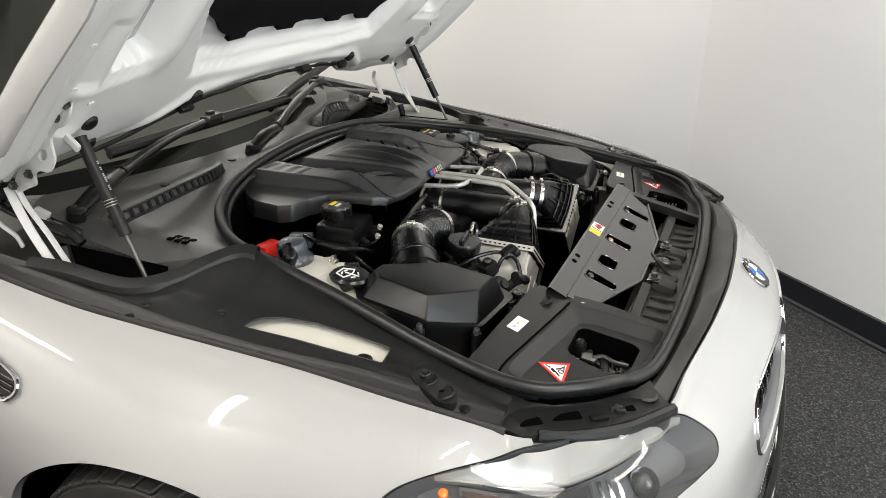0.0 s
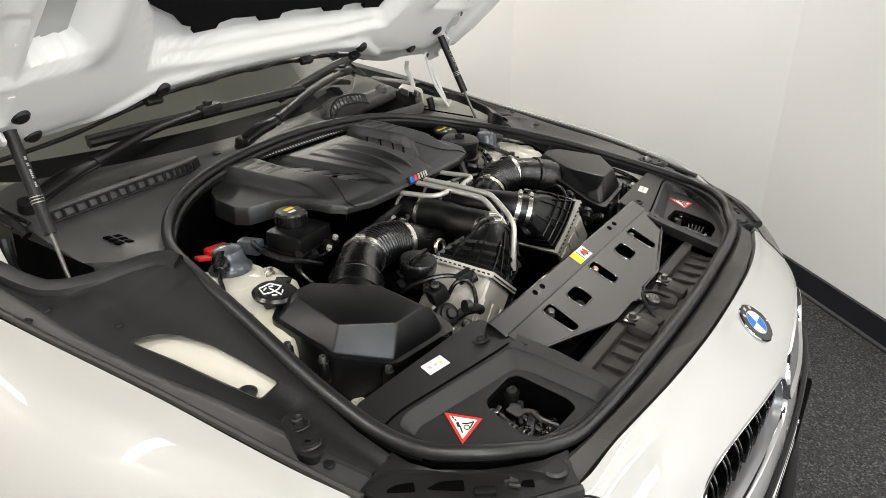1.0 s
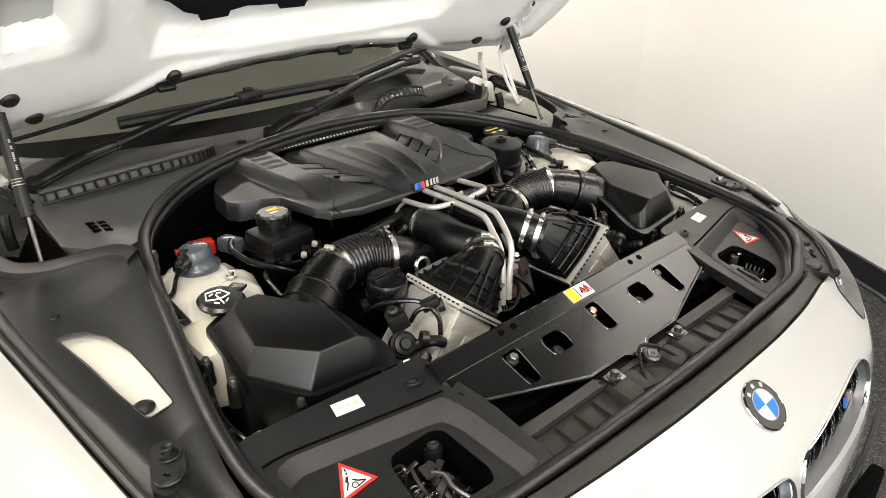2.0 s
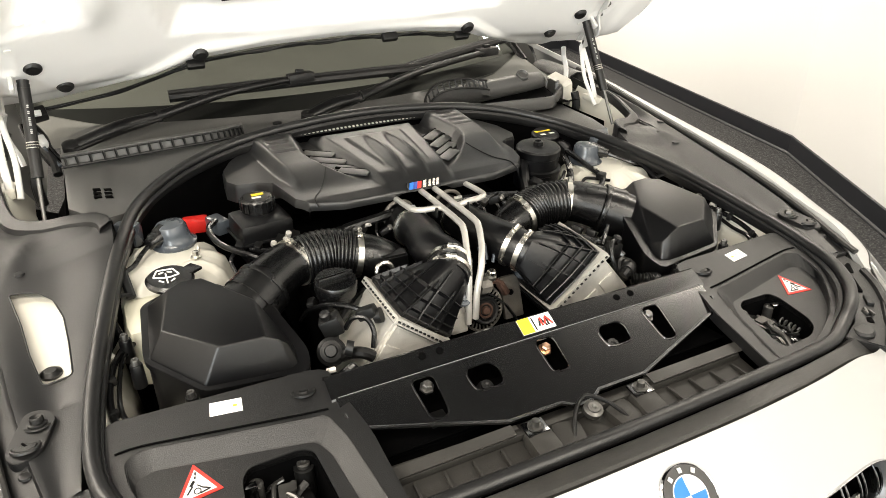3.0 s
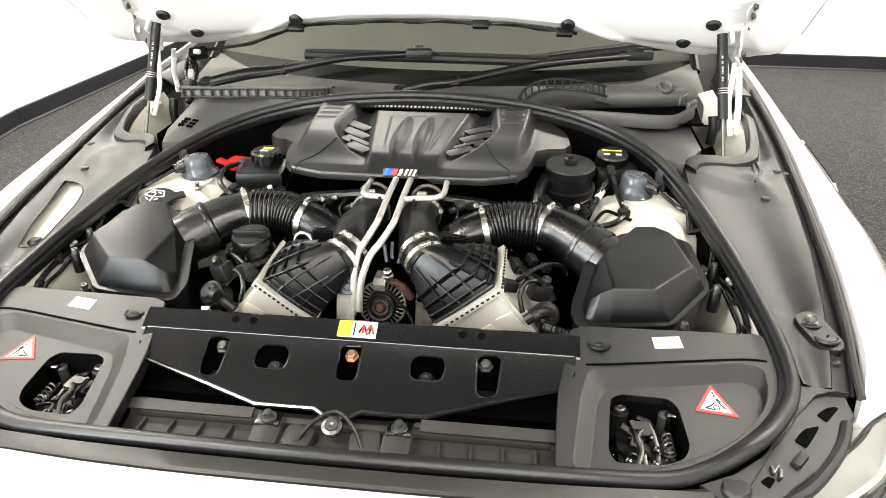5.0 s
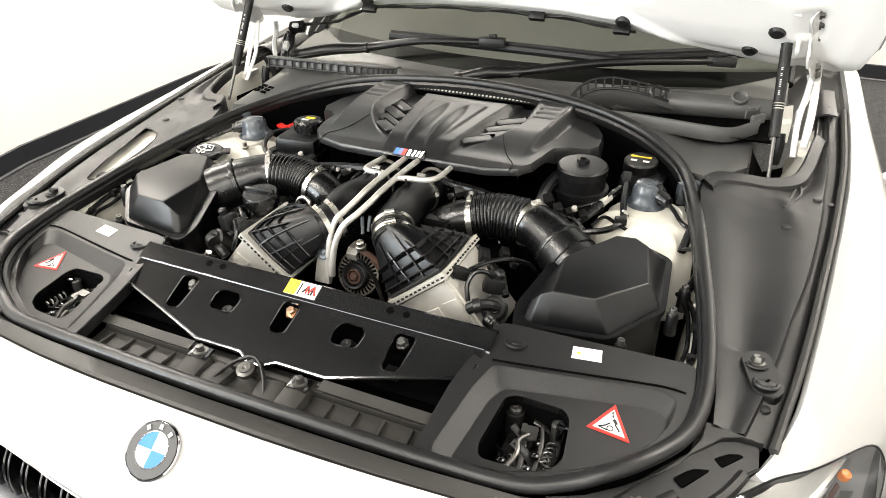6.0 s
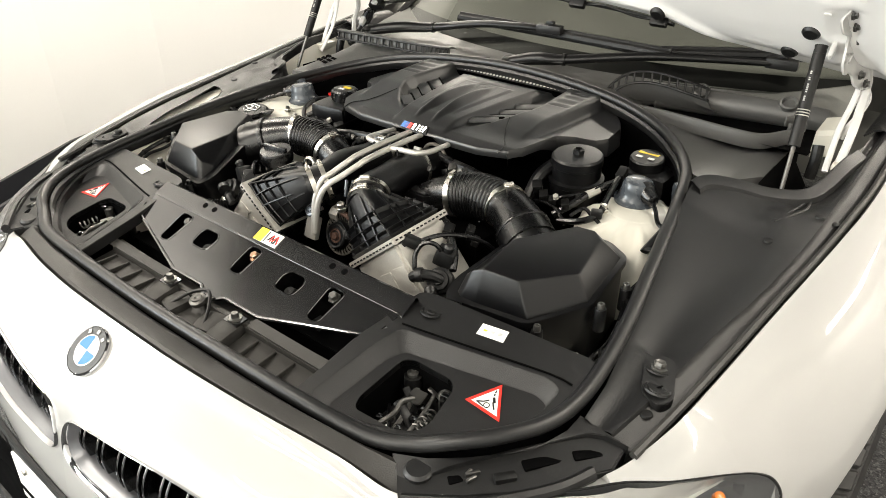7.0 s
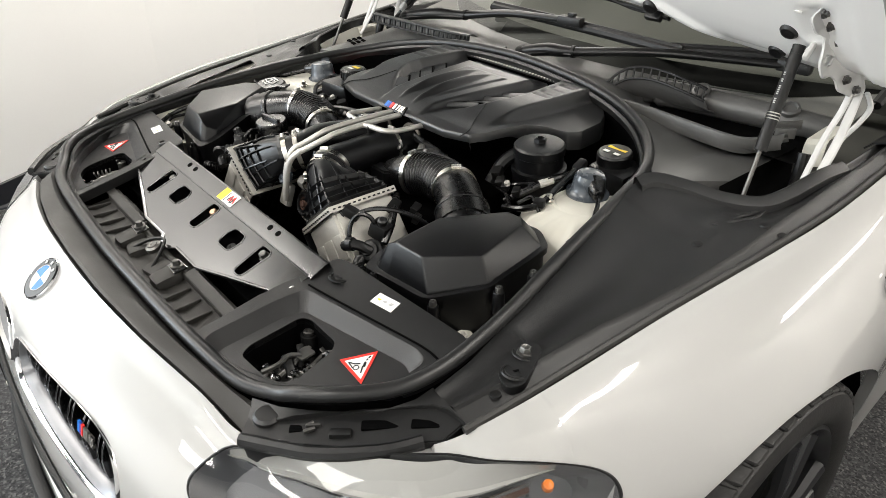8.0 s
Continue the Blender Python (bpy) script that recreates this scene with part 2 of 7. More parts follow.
def rounded(points, r=0.01, n=4):
    """An outline in x and y with its corners rounded."""
    out, k = [], len(points)
    for i in range(k):
        a, b, c = (Vector(points[(i + j) % k]) for j in (-1, 0, 1))
        u, w = (a - b), (c - b)
        d = min(r, 0.45 * u.length, 0.45 * w.length)
        p, q = b + u.normalized() * d, b + w.normalized() * d
        for s in range(n + 1):
            t = s / n
            out.append(tuple((1 - t) ** 2 * p + 2 * t * (1 - t) * b + t * t * q))
    return out


def flip(points):
    return [(-p[0], *p[1:]) for p in points]


def interp(table, v):
    """A value from rows of (key, value...), smooth between them."""
    keys = [r[0] for r in table]
    cols = [np.interp(v, keys, [r[c] for r in table]) for c in range(1, len(table[0]))]
    return cols if len(cols) > 1 else cols[0]


def bump1(v, c, w):
    t = max(0.0, 1 - abs(v - c) / w)
    return t * t * (3 - 2 * t)


def step1(v, a, b):
    t = min(max((v - a) / (b - a), 0), 1)
    return t * t * (3 - 2 * t)


# ---- the room ----
OUTLINE = [(0.99, -1.15), (2.00, -0.07), (3.02, 1.80), (3.62, 4.85), (-2.75, 5.10), (-2.92, 2.95), (-2.80, 1.40), (-2.62, 0.72), (-2.12, -0.22), (-2.15, -1.0), (-2.15, -3.4), (0.99, -3.4)]


def wall(name, a, b):
    bm = bmesh.new()
    t = 0.12
    n = Vector((b[1] - a[1], a[0] - b[0], 0)).normalized() * t
    lo = [Vector((*a, 0)), Vector((*b, 0)), Vector((*b, 0)) + n, Vector((*a, 0)) + n]
    v = [bm.verts.new(p) for p in lo] + [bm.verts.new(p + Vector((0, 0, CEILING))) for p in lo]
    for f in ((0, 1, 2, 3), (7, 6, 5, 4), (0, 4, 5, 1), (1, 5, 6, 2), (2, 6, 7, 3), (3, 7, 4, 0)):
        bm.faces.new([v[i] for i in f])
    return tagged(part(name, bm, WALLPAINT, smooth=0), "plain white painted studio wall", "wall", kind="structure")


def skirting(a, b):
    a, b = Vector((*a, 0)), Vector((*b, 0))
    d = (b - a).normalized()
    n = Vector((-d.y, d.x, 0))
    prof = [(0.0, 0.0), (0.018, 0.0), (0.016, 0.008), (0.008, 0.016), (0.007, 0.107), (0.0, 0.112)]
    rows = [[p + n * (o + 0.001) + Vector((0, 0, h)) for o, h in prof] for p in (a - d * 0.004, b + d * 0.004)]
    bm = sheet(rows)
    return tagged(part("baseboard", bm, SKIRT, smooth=20), "black rubber skirting along the white wall", "baseboard", kind="structure")


for i, a in enumerate(OUTLINE):
    b = OUTLINE[(i + 1) % len(OUTLINE)]
    wall("wall_%d" % (i + 1), a, b)
    skirting(a, b)
bm = bmesh.new()
bm.faces.new([bm.verts.new((x, y, 0)) for x, y in ((-4, -4.2), (4.5, -4.2), (4.5, 6), (-4, 6))])
tagged(part("floor", bm, CARPET, smooth=0), "dark grey speckled loop carpet floor", "floor", kind="structure")
bm = block((8.5, 10.2, 0.1), pose(0.25, 0.9, CEILING + 0.05), 0)
tagged(part("ceiling", bm, CEIL, smooth=0), "plain dark grey ceiling", "ceiling", kind="structure")
for px, py, turn in PANELS:
    bm = bmesh.new()
    m = pose(px, py, CEILING - 0.02, 0, 0, turn)
    half = 0.06 if turn in (84.0, 80.0, 66.0) else 0.135
    for sx, sy, ox, oy in ((2 * half + 0.03, 0.03, 0, 0.715), (2 * half + 0.03, 0.03, 0, -0.715), (0.03, 1.4, half, 0), (0.03, 1.4, -half, 0)):
        block((sx, sy, 0.038), m @ pose(ox, oy, 0), 0.002, bm)
    tagged(part("ceiling_light", bm, FRAMEWHITE), "slim rectangular white ceiling light panel", "ceiling light", "ceiling light panels")
for px, py, turn in SQUARES:
    bm = bmesh.new()
    m = pose(px, py, CEILING - 0.02, 0, 0, turn)
    for sx, sy, ox, oy in ((0.64, 0.03, 0, 0.305), (0.64, 0.03, 0, -0.305), (0.03, 0.58, 0.305, 0), (0.03, 0.58, -0.305, 0)):
        block((sx, sy, 0.038), m @ pose(ox, oy, 0), 0.002, bm)
    tagged(part("ceiling_light", bm, FRAMEWHITE), "square white ceiling light panel", "ceiling light", "square ceiling light panels")

# window ahead of the nose: frame and glazing bars on the wall
bm = bmesh.new()
for oy, oz, sy, sz in ((0, WINDOW_H / 2 + 0.03, WINDOW_W + 0.12, 0.06), (0, -WINDOW_H / 2 - 0.03, WINDOW_W + 0.12, 0.06), (WINDOW_W / 2 + 0.03, 0, 0.06, WINDOW_H), (-WINDOW_W / 2 - 0.03, 0, 0.06, WINDOW_H)):
    block((0.05, sy, sz), pose(-2.126, WINDOW_Y + oy, WINDOW_Z + oz), 0.004, bm)
tagged(part("window_1", bm, FRAMEWHITE), "plain white framed window letting in daylight", "window", kind="structure")

# ---- the car: body ----
car = new("car")
car.location = (0, 0, -SINK)
tagged(car, "white sports saloon with its bonnet open over the engine bay", "car")

# Upper edge of the white skin, from the nose round the corner to the door: x, y, z, way out (x, y), side share, flare.
STATIONS = [
    (0.0, -0.327, 0.838, 0, -1, 0, 1), (0.15, -0.323, 0.834, 0.05, -1, 0, 1), (0.30, -0.306, 0.82, 0.12, -1, 0, 1),
    (0.45, -0.277, 0.797, 0.25, -1, 0.05, 1), (0.545, -0.258, 0.775, 0.5, -1, 0.15, 0.9), (0.62, -0.205, 0.789, 0.7, -0.8, 0.35, 0.88),
    (0.70, -0.135, 0.793, 0.85, -0.55, 0.55, 0.86), (0.745, -0.075, 0.799, 0.93, -0.35, 0.7, 0.78), (0.780, 0.01, 0.829, 0.98, -0.2, 0.85, 0.7),
    (0.797, 0.12, 0.847, 1, -0.1, 0.95, 0.78), (0.815, 0.27, 0.870, 1, -0.03, 1, 0.92), (0.831, 0.42, 0.884, 1, 0, 1, 0.96),
    (0.844, 0.55, 0.895, 1, 0, 1, 0.86), (0.856, 0.70, 0.909, 1, 0, 1, 0.74), (0.860, 0.90, 0.935, 1, 0, 1, 0.6), (0.856, 1.10, 0.962, 1, 0, 1, 0.52), (0.845, 1.40, 0.995, 1, 0, 1, 0.5),
]
FRONT = [(0, 0), (0.008, 0.009), (0.022, 0.021), (0.041, 0.046), (0.066, 0.076), (0.098, 0.102), (0.138, 0.118), (0.20, 0.13), (0.26, 0.14), (0.34, 0.143), (0.42, 0.145), (0.50, 0.14), (0.60, 0.125)]
SIDE = [(0, 0), (0.002, 0.02), (0.014, 0.06), (0.038, 0.10), (0.075, 0.138), (0.12, 0.170), (0.17, 0.190), (0.23, 0.199), (0.30, 0.197), (0.38, 0.188), (0.46, 0.175), (0.56, 0.15)]
LINE = spline(STATIONS, 16)
FRONT, SIDE = [tuple(q) for q in spline(FRONT, 10)], [tuple(q) for q in spline(SIDE, 10)]
ARCH_Y, ARCH_Z, ARCH_R = 0.43, 0.345, 0.412


def station(u):
    i = min(max(u * 16, 0), len(LINE) - 1.001)
    a, b = LINE[int(i)], LINE[int(i) + 1]
    return a.lerp(b, i - int(i))


def skin(u, d, off=0.0, s=1):
    """The point of the white skin d below its upper edge; off: metres outwards."""
    q = station(u)
    n = Vector((q[3], q[4])).normalized()
    f = interp(FRONT, d) * (1 - q[5]) + interp(SIDE, d) * q[5]
    f2 = interp(FRONT, d + 0.01) * (1 - q[5]) + interp(SIDE, d + 0.01) * q[5]
    slope = math.atan2(f2 - f, 0.01)
    out = f * q[6] + off * math.cos(slope)
    return Vector((s * (q[0] + n.x * out), q[1] + n.y * out, q[2] - d + off * math.sin(slope)))


def inside(p, poly):
    x, y, c = p[0], p[1], False
    for (x1, y1), (x2, y2) in zip(poly, poly[1:] + poly[:1]):
        if (y1 > y) != (y2 > y) and x < (x2 - x1) * (y - y1) / (y2 - y1) + x1:
            c = not c
    return c


LAMP = [tuple(p) for p in spline([(4.12, 0.006), (5, 0.001), (6, 0.001), (7, 0.004), (7.6, 0.021), (8.25, 0.047), (8.64, 0.069), (8.81, 0.092), (8.78, 0.12), (8.4, 0.145), (7.6, 0.158), (6.6, 0.15), (5.6, 0.122), (4.88, 0.09), (4.2, 0.076), (3.65, 0.075), (3.46, 0.06), (3.58, 0.036), (3.82, 0.015)], 5, True)]
KIDNEY = [tuple(p) for p in spline([(0.26, 0.118), (0.64, 0.105), (1.2, 0.096), (1.75, 0.091), (2.2, 0.091), (2.45, 0.102), (2.58, 0.125), (2.6, 0.16), (2.48, 0.19), (2.15, 0.206), (1.4, 0.204), (0.8, 0.199), (0.4, 0.198), (0.18, 0.185), (0.13, 0.155)], 5, True)]


def shrink(poly, k):
    cx, cy = sum(p[0] for p in poly) / len(poly), sum(p[1] for p in poly) / len(poly)
    return [(cx + (x - cx) * k, cy + (y - cy) * k) for x, y in poly]


def depth_at(u):
    """How far down the skin reaches: to the wheel arch, or to the sill."""
    q = station(u)
    if q[5] > 0.9 and abs(q[1] - ARCH_Y) < ARCH_R:
        return q[2] - (ARCH_Z + math.sqrt(ARCH_R**2 - (q[1] - ARCH_Y) ** 2))
    return q[2] - 0.25


def nearest(p, poly, sx=0.1):
    """The point of an outline nearest to p; sx: metres to one unit of the first number."""
    best = None
    for (x1, y1), (x2, y2) in zip(poly, poly[1:] + poly[:1]):
        dx, dy = (x2 - x1) * sx, y2 - y1
        t = min(max(((p[0] - x1) * sx * dx + (p[1] - y1) * dy) / (dx * dx + dy * dy + 1e-12), 0), 1)
        q = (x1 + (x2 - x1) * t, y1 + (y2 - y1) * t)
        e = ((p[0] - q[0]) * sx) ** 2 + (p[1] - q[1]) ** 2
        if best is None or e < best[0]:
            best = (e, q)
    return best[1]


def cut_sheet(grid, place, holes, sx=0.1):
    """Faces over a grid of flat places, with holes whose rims follow their outlines."""
    bm = bmesh.new()
    n, m = len(grid), len(grid[0])
    keep = {}
    for i in range(n - 1):
        for k in range(m - 1):
            mid = [sum(c) / 4 for c in zip(grid[i][k], grid[i + 1][k], grid[i][k + 1], grid[i + 1][k + 1])]
            hole = next((h for h in holes if inside(mid, h)), None)
            keep[i, k] = hole
    verts = {}
    for i in range(n):
        for k in range(m):
            around = [(i + a, k + b) for a in (-1, 0) for b in (-1, 0) if (i + a, k + b) in keep]
            cut = [keep[q] for q in around if keep[q] is not None]
            if len(cut) == len(around):
                continue
            p = nearest(grid[i][k], cut[0], sx) if cut else grid[i][k]
            verts[i, k] = bm.verts.new(place(p, i, k))
    for (i, k), h in keep.items():
        if h is None:
            bm.faces.new((verts[i, k], verts[i, k + 1], verts[i + 1, k + 1], verts[i + 1, k]))
    return bm


def skin_mesh(u0, u1, s, step=0.04, rows=80, holes=()):
    us = list(np.arange(u0, u1 + 1e-6, step))
    grid = []
    for u in us:
        dm = depth_at(u)
        grid.append([(u, -0.012)] + [(u, dm * k / (rows - 1)) for k in range(rows)] + [(u, dm + 0.012)])

    def place(p, i, k):
        u, d = p
        if k == 0:
            q = station(u)
            n = Vector((q[3], q[4])).normalized()
            return (s * (q[0] - n.x * 0.006), q[1] - n.y * 0.006, q[2] - 0.012)
        if k == rows + 1:
            return skin(u, d - 0.012, -0.02, s)
        return skin(u, d, 0, s)

    return cut_sheet(grid, place, holes)


def fan(outline, off, rings=7, bulge=0.0, s=1, k_in=0.02):
    """A surface over an outline on the skin, from its rim to its middle."""
    rows = []
    for r in range(rings + 1):
        k = 1 - r / rings * (1 - k_in)
        loop = [skin(u, d, off + bulge * (1 - k * k), s) for u, d in shrink(outline, k)]
        rows.append(loop + loop[:1])
    bm = sheet(rows)
    bmesh.ops.remove_doubles(bm, verts=bm.verts, dist=1e-6)
    return bm


LAMP_HOLE, KIDNEY_HOLE = shrink(LAMP, 0.985), shrink(KIDNEY, 0.985)
for s in (1, -1):
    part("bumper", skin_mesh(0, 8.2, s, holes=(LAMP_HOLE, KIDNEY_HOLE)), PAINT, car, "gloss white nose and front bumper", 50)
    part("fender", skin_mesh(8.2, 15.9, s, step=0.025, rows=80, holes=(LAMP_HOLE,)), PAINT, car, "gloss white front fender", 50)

    # kidney grille
    kcx, kcy = sum(q[0] for q in KIDNEY) / len(KIDNEY), sum(q[1] for q in KIDNEY) / len(KIDNEY)
    mouth = [(kcx + (u - kcx) * 0.93, kcy - 0.003 + (d - kcy) * 0.86) for u, d in KIDNEY]
    kid = part("kidney_grille", fan(shrink(mouth, 1.02), -0.05, s=s), DARK, car, "dark kidney grille in a chrome surround")
    def mouth_ring(steps):
        rows = []
        for t, off, k in steps:
            a, b = shrink(KIDNEY, k), shrink(mouth, k)
            loop = [skin(p[0] * (1 - t) + q[0] * t, p[1] * (1 - t) + q[1] * t, off, s) for p, q in zip(a, b)]
            rows.append(loop + loop[:1])
        return sheet(rows)
    part("surround", mouth_ring(((0.0, -0.004, 1.015), (0.0, 0.003, 1.012), (0.0, 0.005, 1.0), (0.12, 0.003, 0.992), (0.22, -0.003, 0.992))), CHROME, kid, "polished chrome grille surround", 50)
    part("inner_band", mouth_ring(((0.21, -0.003, 0.993), (0.6, -0.010, 1.0), (1.0, -0.018, 1.0), (1.0, -0.030, 0.99))), GRILLEBAND, kid, "satin silver inner band of the grille surround", 50)
    dense = [tuple(q) for q in spline(mouth, 4, True)]
    u_lo, u_hi = min(q[0] for q in dense) + 0.1, max(q[0] for q in dense) - 0.08
    for i in range(8):
        u = u_lo + (u_hi - u_lo) * i / 7
        top = [d for uu, d in dense if abs(uu - u) < 0.1]
        lo, hi = min(top) + 0.004, max(top) - 0.004
        for du in (-0.04, 0.04):
            for w0, w1, o0, o1, mt in ((-0.016, 0.016, -0.048, -0.022, GLOSS), (-0.003, 0.003, -0.024, -0.0205, CHROME)):
                rows = [[skin(u + du + w, lo + (hi - lo) * k / 8, off + 0.008 * math.sin(math.pi * k / 8), s) for k in range(9)] for w, off in ((w0, o0), (w0 * 0.7, o1), (w1 * 0.7, o1), (w1, o0))]
                part("slat", sheet(rows), mt, kid)
    for w, material in ((0.0, BLUE), (0.035, NAVY), (0.07, RED)):
        if s > 0:
            part("badge_stripe", sheet([[skin(1.72 + w + a, 0.150 - 0.020 * b, -0.016) for b in (0, 1)] for a in (0, 0.032)], 0.004), material, kid)
    if s > 0:
        for a in (0.0, 0.11):
            part("badge_bar", sheet([[skin(1.84 + a + w, 0.149 - 0.018 * b, -0.016) for b in (0, 1)] for w in (0, 0.085)], 0.004), STEEL, kid)

    # headlamp
    lamp = part("headlight", fan(shrink(LAMP, 0.9), -0.055, s=s), LAMPGREY, car, "headlight with clear lens and chrome trim")
    def ring(steps):
        return sheet([[skin(u, d, off, s) for u, d in (lambda q: q + q[:1])(shrink(LAMP, k))] for k, off in steps])
    part("gasket", ring(((1.0, -0.006), (1.0, 0.001), (0.992, 0.002), (0.984, 0.0005))), INK, lamp, "black lamp gasket")
    part("bowl", ring(((0.985, 0.0), (0.95, -0.03), (0.90, -0.055))), LAMPGREY, lamp)
    lens = part("lens", fan(shrink(LAMP, 0.988), 0.001, bulge=0.006, s=s), LENS, lamp, "clear glossy headlight lens")
    lens.visible_shadow = False
    def brow_d(u):
        return interp([(3.7, 0.022), (4.1, 0.008), (5, 0.0035), (6, 0.0035), (7, 0.0065), (7.6, 0.023), (8.25, 0.049)], u)
    def brow_w(u):
        return interp([(3.7, 0.003), (4.1, 0.011), (4.6, 0.020), (5.4, 0.030), (6.2, 0.034), (7.0, 0.031), (7.6, 0.021), (8.25, 0.004)], u)
    rows = [[skin(u, brow_d(u) + brow_w(u) * t, off, s) for t, off in ((0.0, -0.004), (0.35, -0.008), (0.75, -0.014), (0.92, -0.010), (1.0, -0.014), (1.04, -0.04))] for u in np.linspace(3.72, 8.22, 46)]
    part("brow", sheet(rows), BROW, lamp, "pale satin light bar", 40)
    rows = [[skin(u, brow_d(u) + brow_w(u) * t, off, s) for t, off in ((0.90, -0.0095), (0.96, -0.006), (1.02, -0.0115))] for u in np.linspace(4.0, 7.6, 30)]
    part("brow_edge", sheet(rows), CHROME, lamp)
    for u, d, rr in ((5.05, 0.062, 0.026), (6.1, 0.085, 0.034)):
        c, n = skin(u, d, -0.05, s), (skin(u, d, 0.0, s) - skin(u, d, -0.045, s)).normalized()
        part("projector", lathe([(rr, 0.0), (rr * 1.02, 0.022), (rr * 0.96, 0.026), (rr * 0.8, 0.012), (rr * 0.78, 0.004), (0.0, 0.004)], c, n), REFLECTOR, lamp)
        part("projector_lens", lathe([(rr * 0.74, 0.004), (rr * 0.7, 0.02), (rr * 0.5, 0.032), (rr * 0.25, 0.038), (0, 0.04)], c, n), GLOSS, lamp)
    rows = [[skin(u, d + 0.05 * max(0, u - 7.6), -0.022 - 0.01 * (k % 2), s) for k, d in enumerate((0.055, 0.07, 0.085, 0.10, 0.115))] for u in np.linspace(6.95, 7.9, 12)]
    part("side_reflector", sheet(rows), REFLECTOR, lamp)
    for i in range(4):
        part("chrome_fin", sheet([[skin(5.4 + i * 0.13 + w, 0.040 + 0.06 * k / 4, -0.03 + 0.01 * k / 4, s) for k in range(5)] for w in (0, 0.05)], 0.003), REFLECTOR, lamp)
    rows = [[skin(u, brow_d(u) + brow_w(u) + 0.004 + 0.03 * t, -0.012 - 0.03 * t, s) for t in (0, 0.3, 0.6, 1.0)] for u in np.linspace(5.9, 7.9, 14)]
    part("upper_reflector", sheet(rows), REFLECTOR, lamp, "bright stepped reflector")
    rows = [[skin(u, 0.072 + 0.012 * (u - 6), -0.034 + o, s) for o in (0.0, 0.016)] for u in np.linspace(5.6, 8.2, 12)]
    part("lamp_shelf", sheet(rows, 0.003), REFLECTOR, lamp)
    for i in range(5):
        part("lamp_fin", sheet([[skin(6.95 + i * 0.2 + w, 0.066 + 0.012 * i + 0.035 * k, -0.036 + 0.014 * k, s) for k in (0, 1)] for w in (0, 0.03)], 0.002), REFLECTOR, lamp)
    part("side_marker", sheet([[skin(u, brow_d(u) + brow_w(u) + 0.008 + 0.006 * t, -0.010, s) for t in (0, 1)] for u in np.linspace(7.35, 7.85, 6)], 0.003), RUST, lamp, "dark red side marker")
    c = skin(8.1, 0.066, -0.016, s)
    part("indicator_bulb", lathe([(0.0, -0.010), (0.007, -0.006), (0.0085, 0.0), (0.007, 0.006), (0, 0.009)], c, (0.3 * s, -0.2, 1), 14), AMBER, lamp, "amber indicator bulb")

    # side gill on the fender
    q = skin(13.32, 0.088, 0.004, s)
    gl = [skin(u, d, 0.004, s) for u, d in ((13.02, 0.108), (12.97, 0.094), (13.05, 0.081), (13.4, 0.072), (13.9, 0.073), (14.02, 0.088), (13.9, 0.108), (13.4, 0.120), (13.12, 0.119))]
    gill = part("side_gill", bar(gl, 0.0075, 8, 5, True, flat=0.6), CHROME, car, "chrome ringed side gill")
    part("gill_mesh", sheet([[skin(u, d, 0.002, s) for d in (0.078, 0.088, 0.100, 0.114)] for u in (13.03, 13.2, 13.5, 13.9)], 0.002), INK, gill)
    for d in (0.088, 0.096, 0.104):
        part("gill_bar", bar([skin(u, d, 0.005, s) for u in (13.03, 13.2, 13.5, 13.9)], 0.0018, 6, 3), GLOSS, gill)

    # wheel in its arch
    wc = Vector((s * 0.972, ARCH_Y, SINK + 0.336))
    wheel = part("wheel", lathe([(0.06, -0.03), (0.075, 0.004), (0.06, 0.012), (0, 0.014)], wc, (s, 0, 0), 24), RIM, car, "black alloy wheel")
    tp = [(0.245, -0.235), (0.31, -0.24), (0.335, -0.225), (0.351, -0.19), (0.354, -0.12), (0.354, -0.05), (0.350, -0.005), (0.334, 0.018), (0.305, 0.026), (0.268, 0.02), (0.25, 0.005), (0.245, -0.235)]
    tp = [(r if r < 0.26 else 0.25 + (r - 0.25) * 0.82, a) for r, a in tp]
    part("tyre", lathe(tp, wc, (s, 0, 0), 72), TYRE, wheel, "black low profile tyre")
    lug = block((0.058, 0.034, 0.010), Matrix.Identity(4), 0.003, segments=1)
    for v in lug.verts:
        v.co.y += 0.35 * s * v.co.x
    lug_part = part("tread_block", lug, TYRE, wheel, smooth=0)
    lug_part.matrix_local = Matrix.Translation(wc) @ pose(s * -0.012, 0, 0.331, 0, s * 14)
    for g in range(1, 104):
        ob = new("tread_block", lug_part.data)
        ob.parent = wheel
        ob.matrix_local = Matrix.Translation(wc) @ Matrix.Rotation(2 * math.pi * (g // 2 + 0.5 * (g % 2)) / 52, 4, "X") @ pose(s * (-0.012 - 0.070 * (g % 2)), 0, 0.336 if g % 2 else 0.331, 0, 0 if g % 2 else s * 14)
    part("rim", lathe([(0.246, -0.2), (0.248, 0.004), (0.256, 0.012), (0.25, 0.016), (0.238, 0.006), (0.225, -0.03), (0.215, -0.18)], wc, (s, 0, 0), 60), RIM, wheel)
    for g in range(10):
        a = 2 * math.pi * (g // 2) / 5 + (0.16 if g % 2 else -0.16)
        e = wc + Vector((s * 0.0, 0.238 * math.cos(a), 0.238 * math.sin(a)))
        h = wc + Vector((s * 0.004, 0.05 * math.cos(a), 0.05 * math.sin(a)))
        part("spoke", sweep(bmesh.new(), [h, h.lerp(e, 0.5) + Vector((s * 0.006, 0, 0)), e], [0.017, 0.015, 0.019], 8), RIM, wheel)
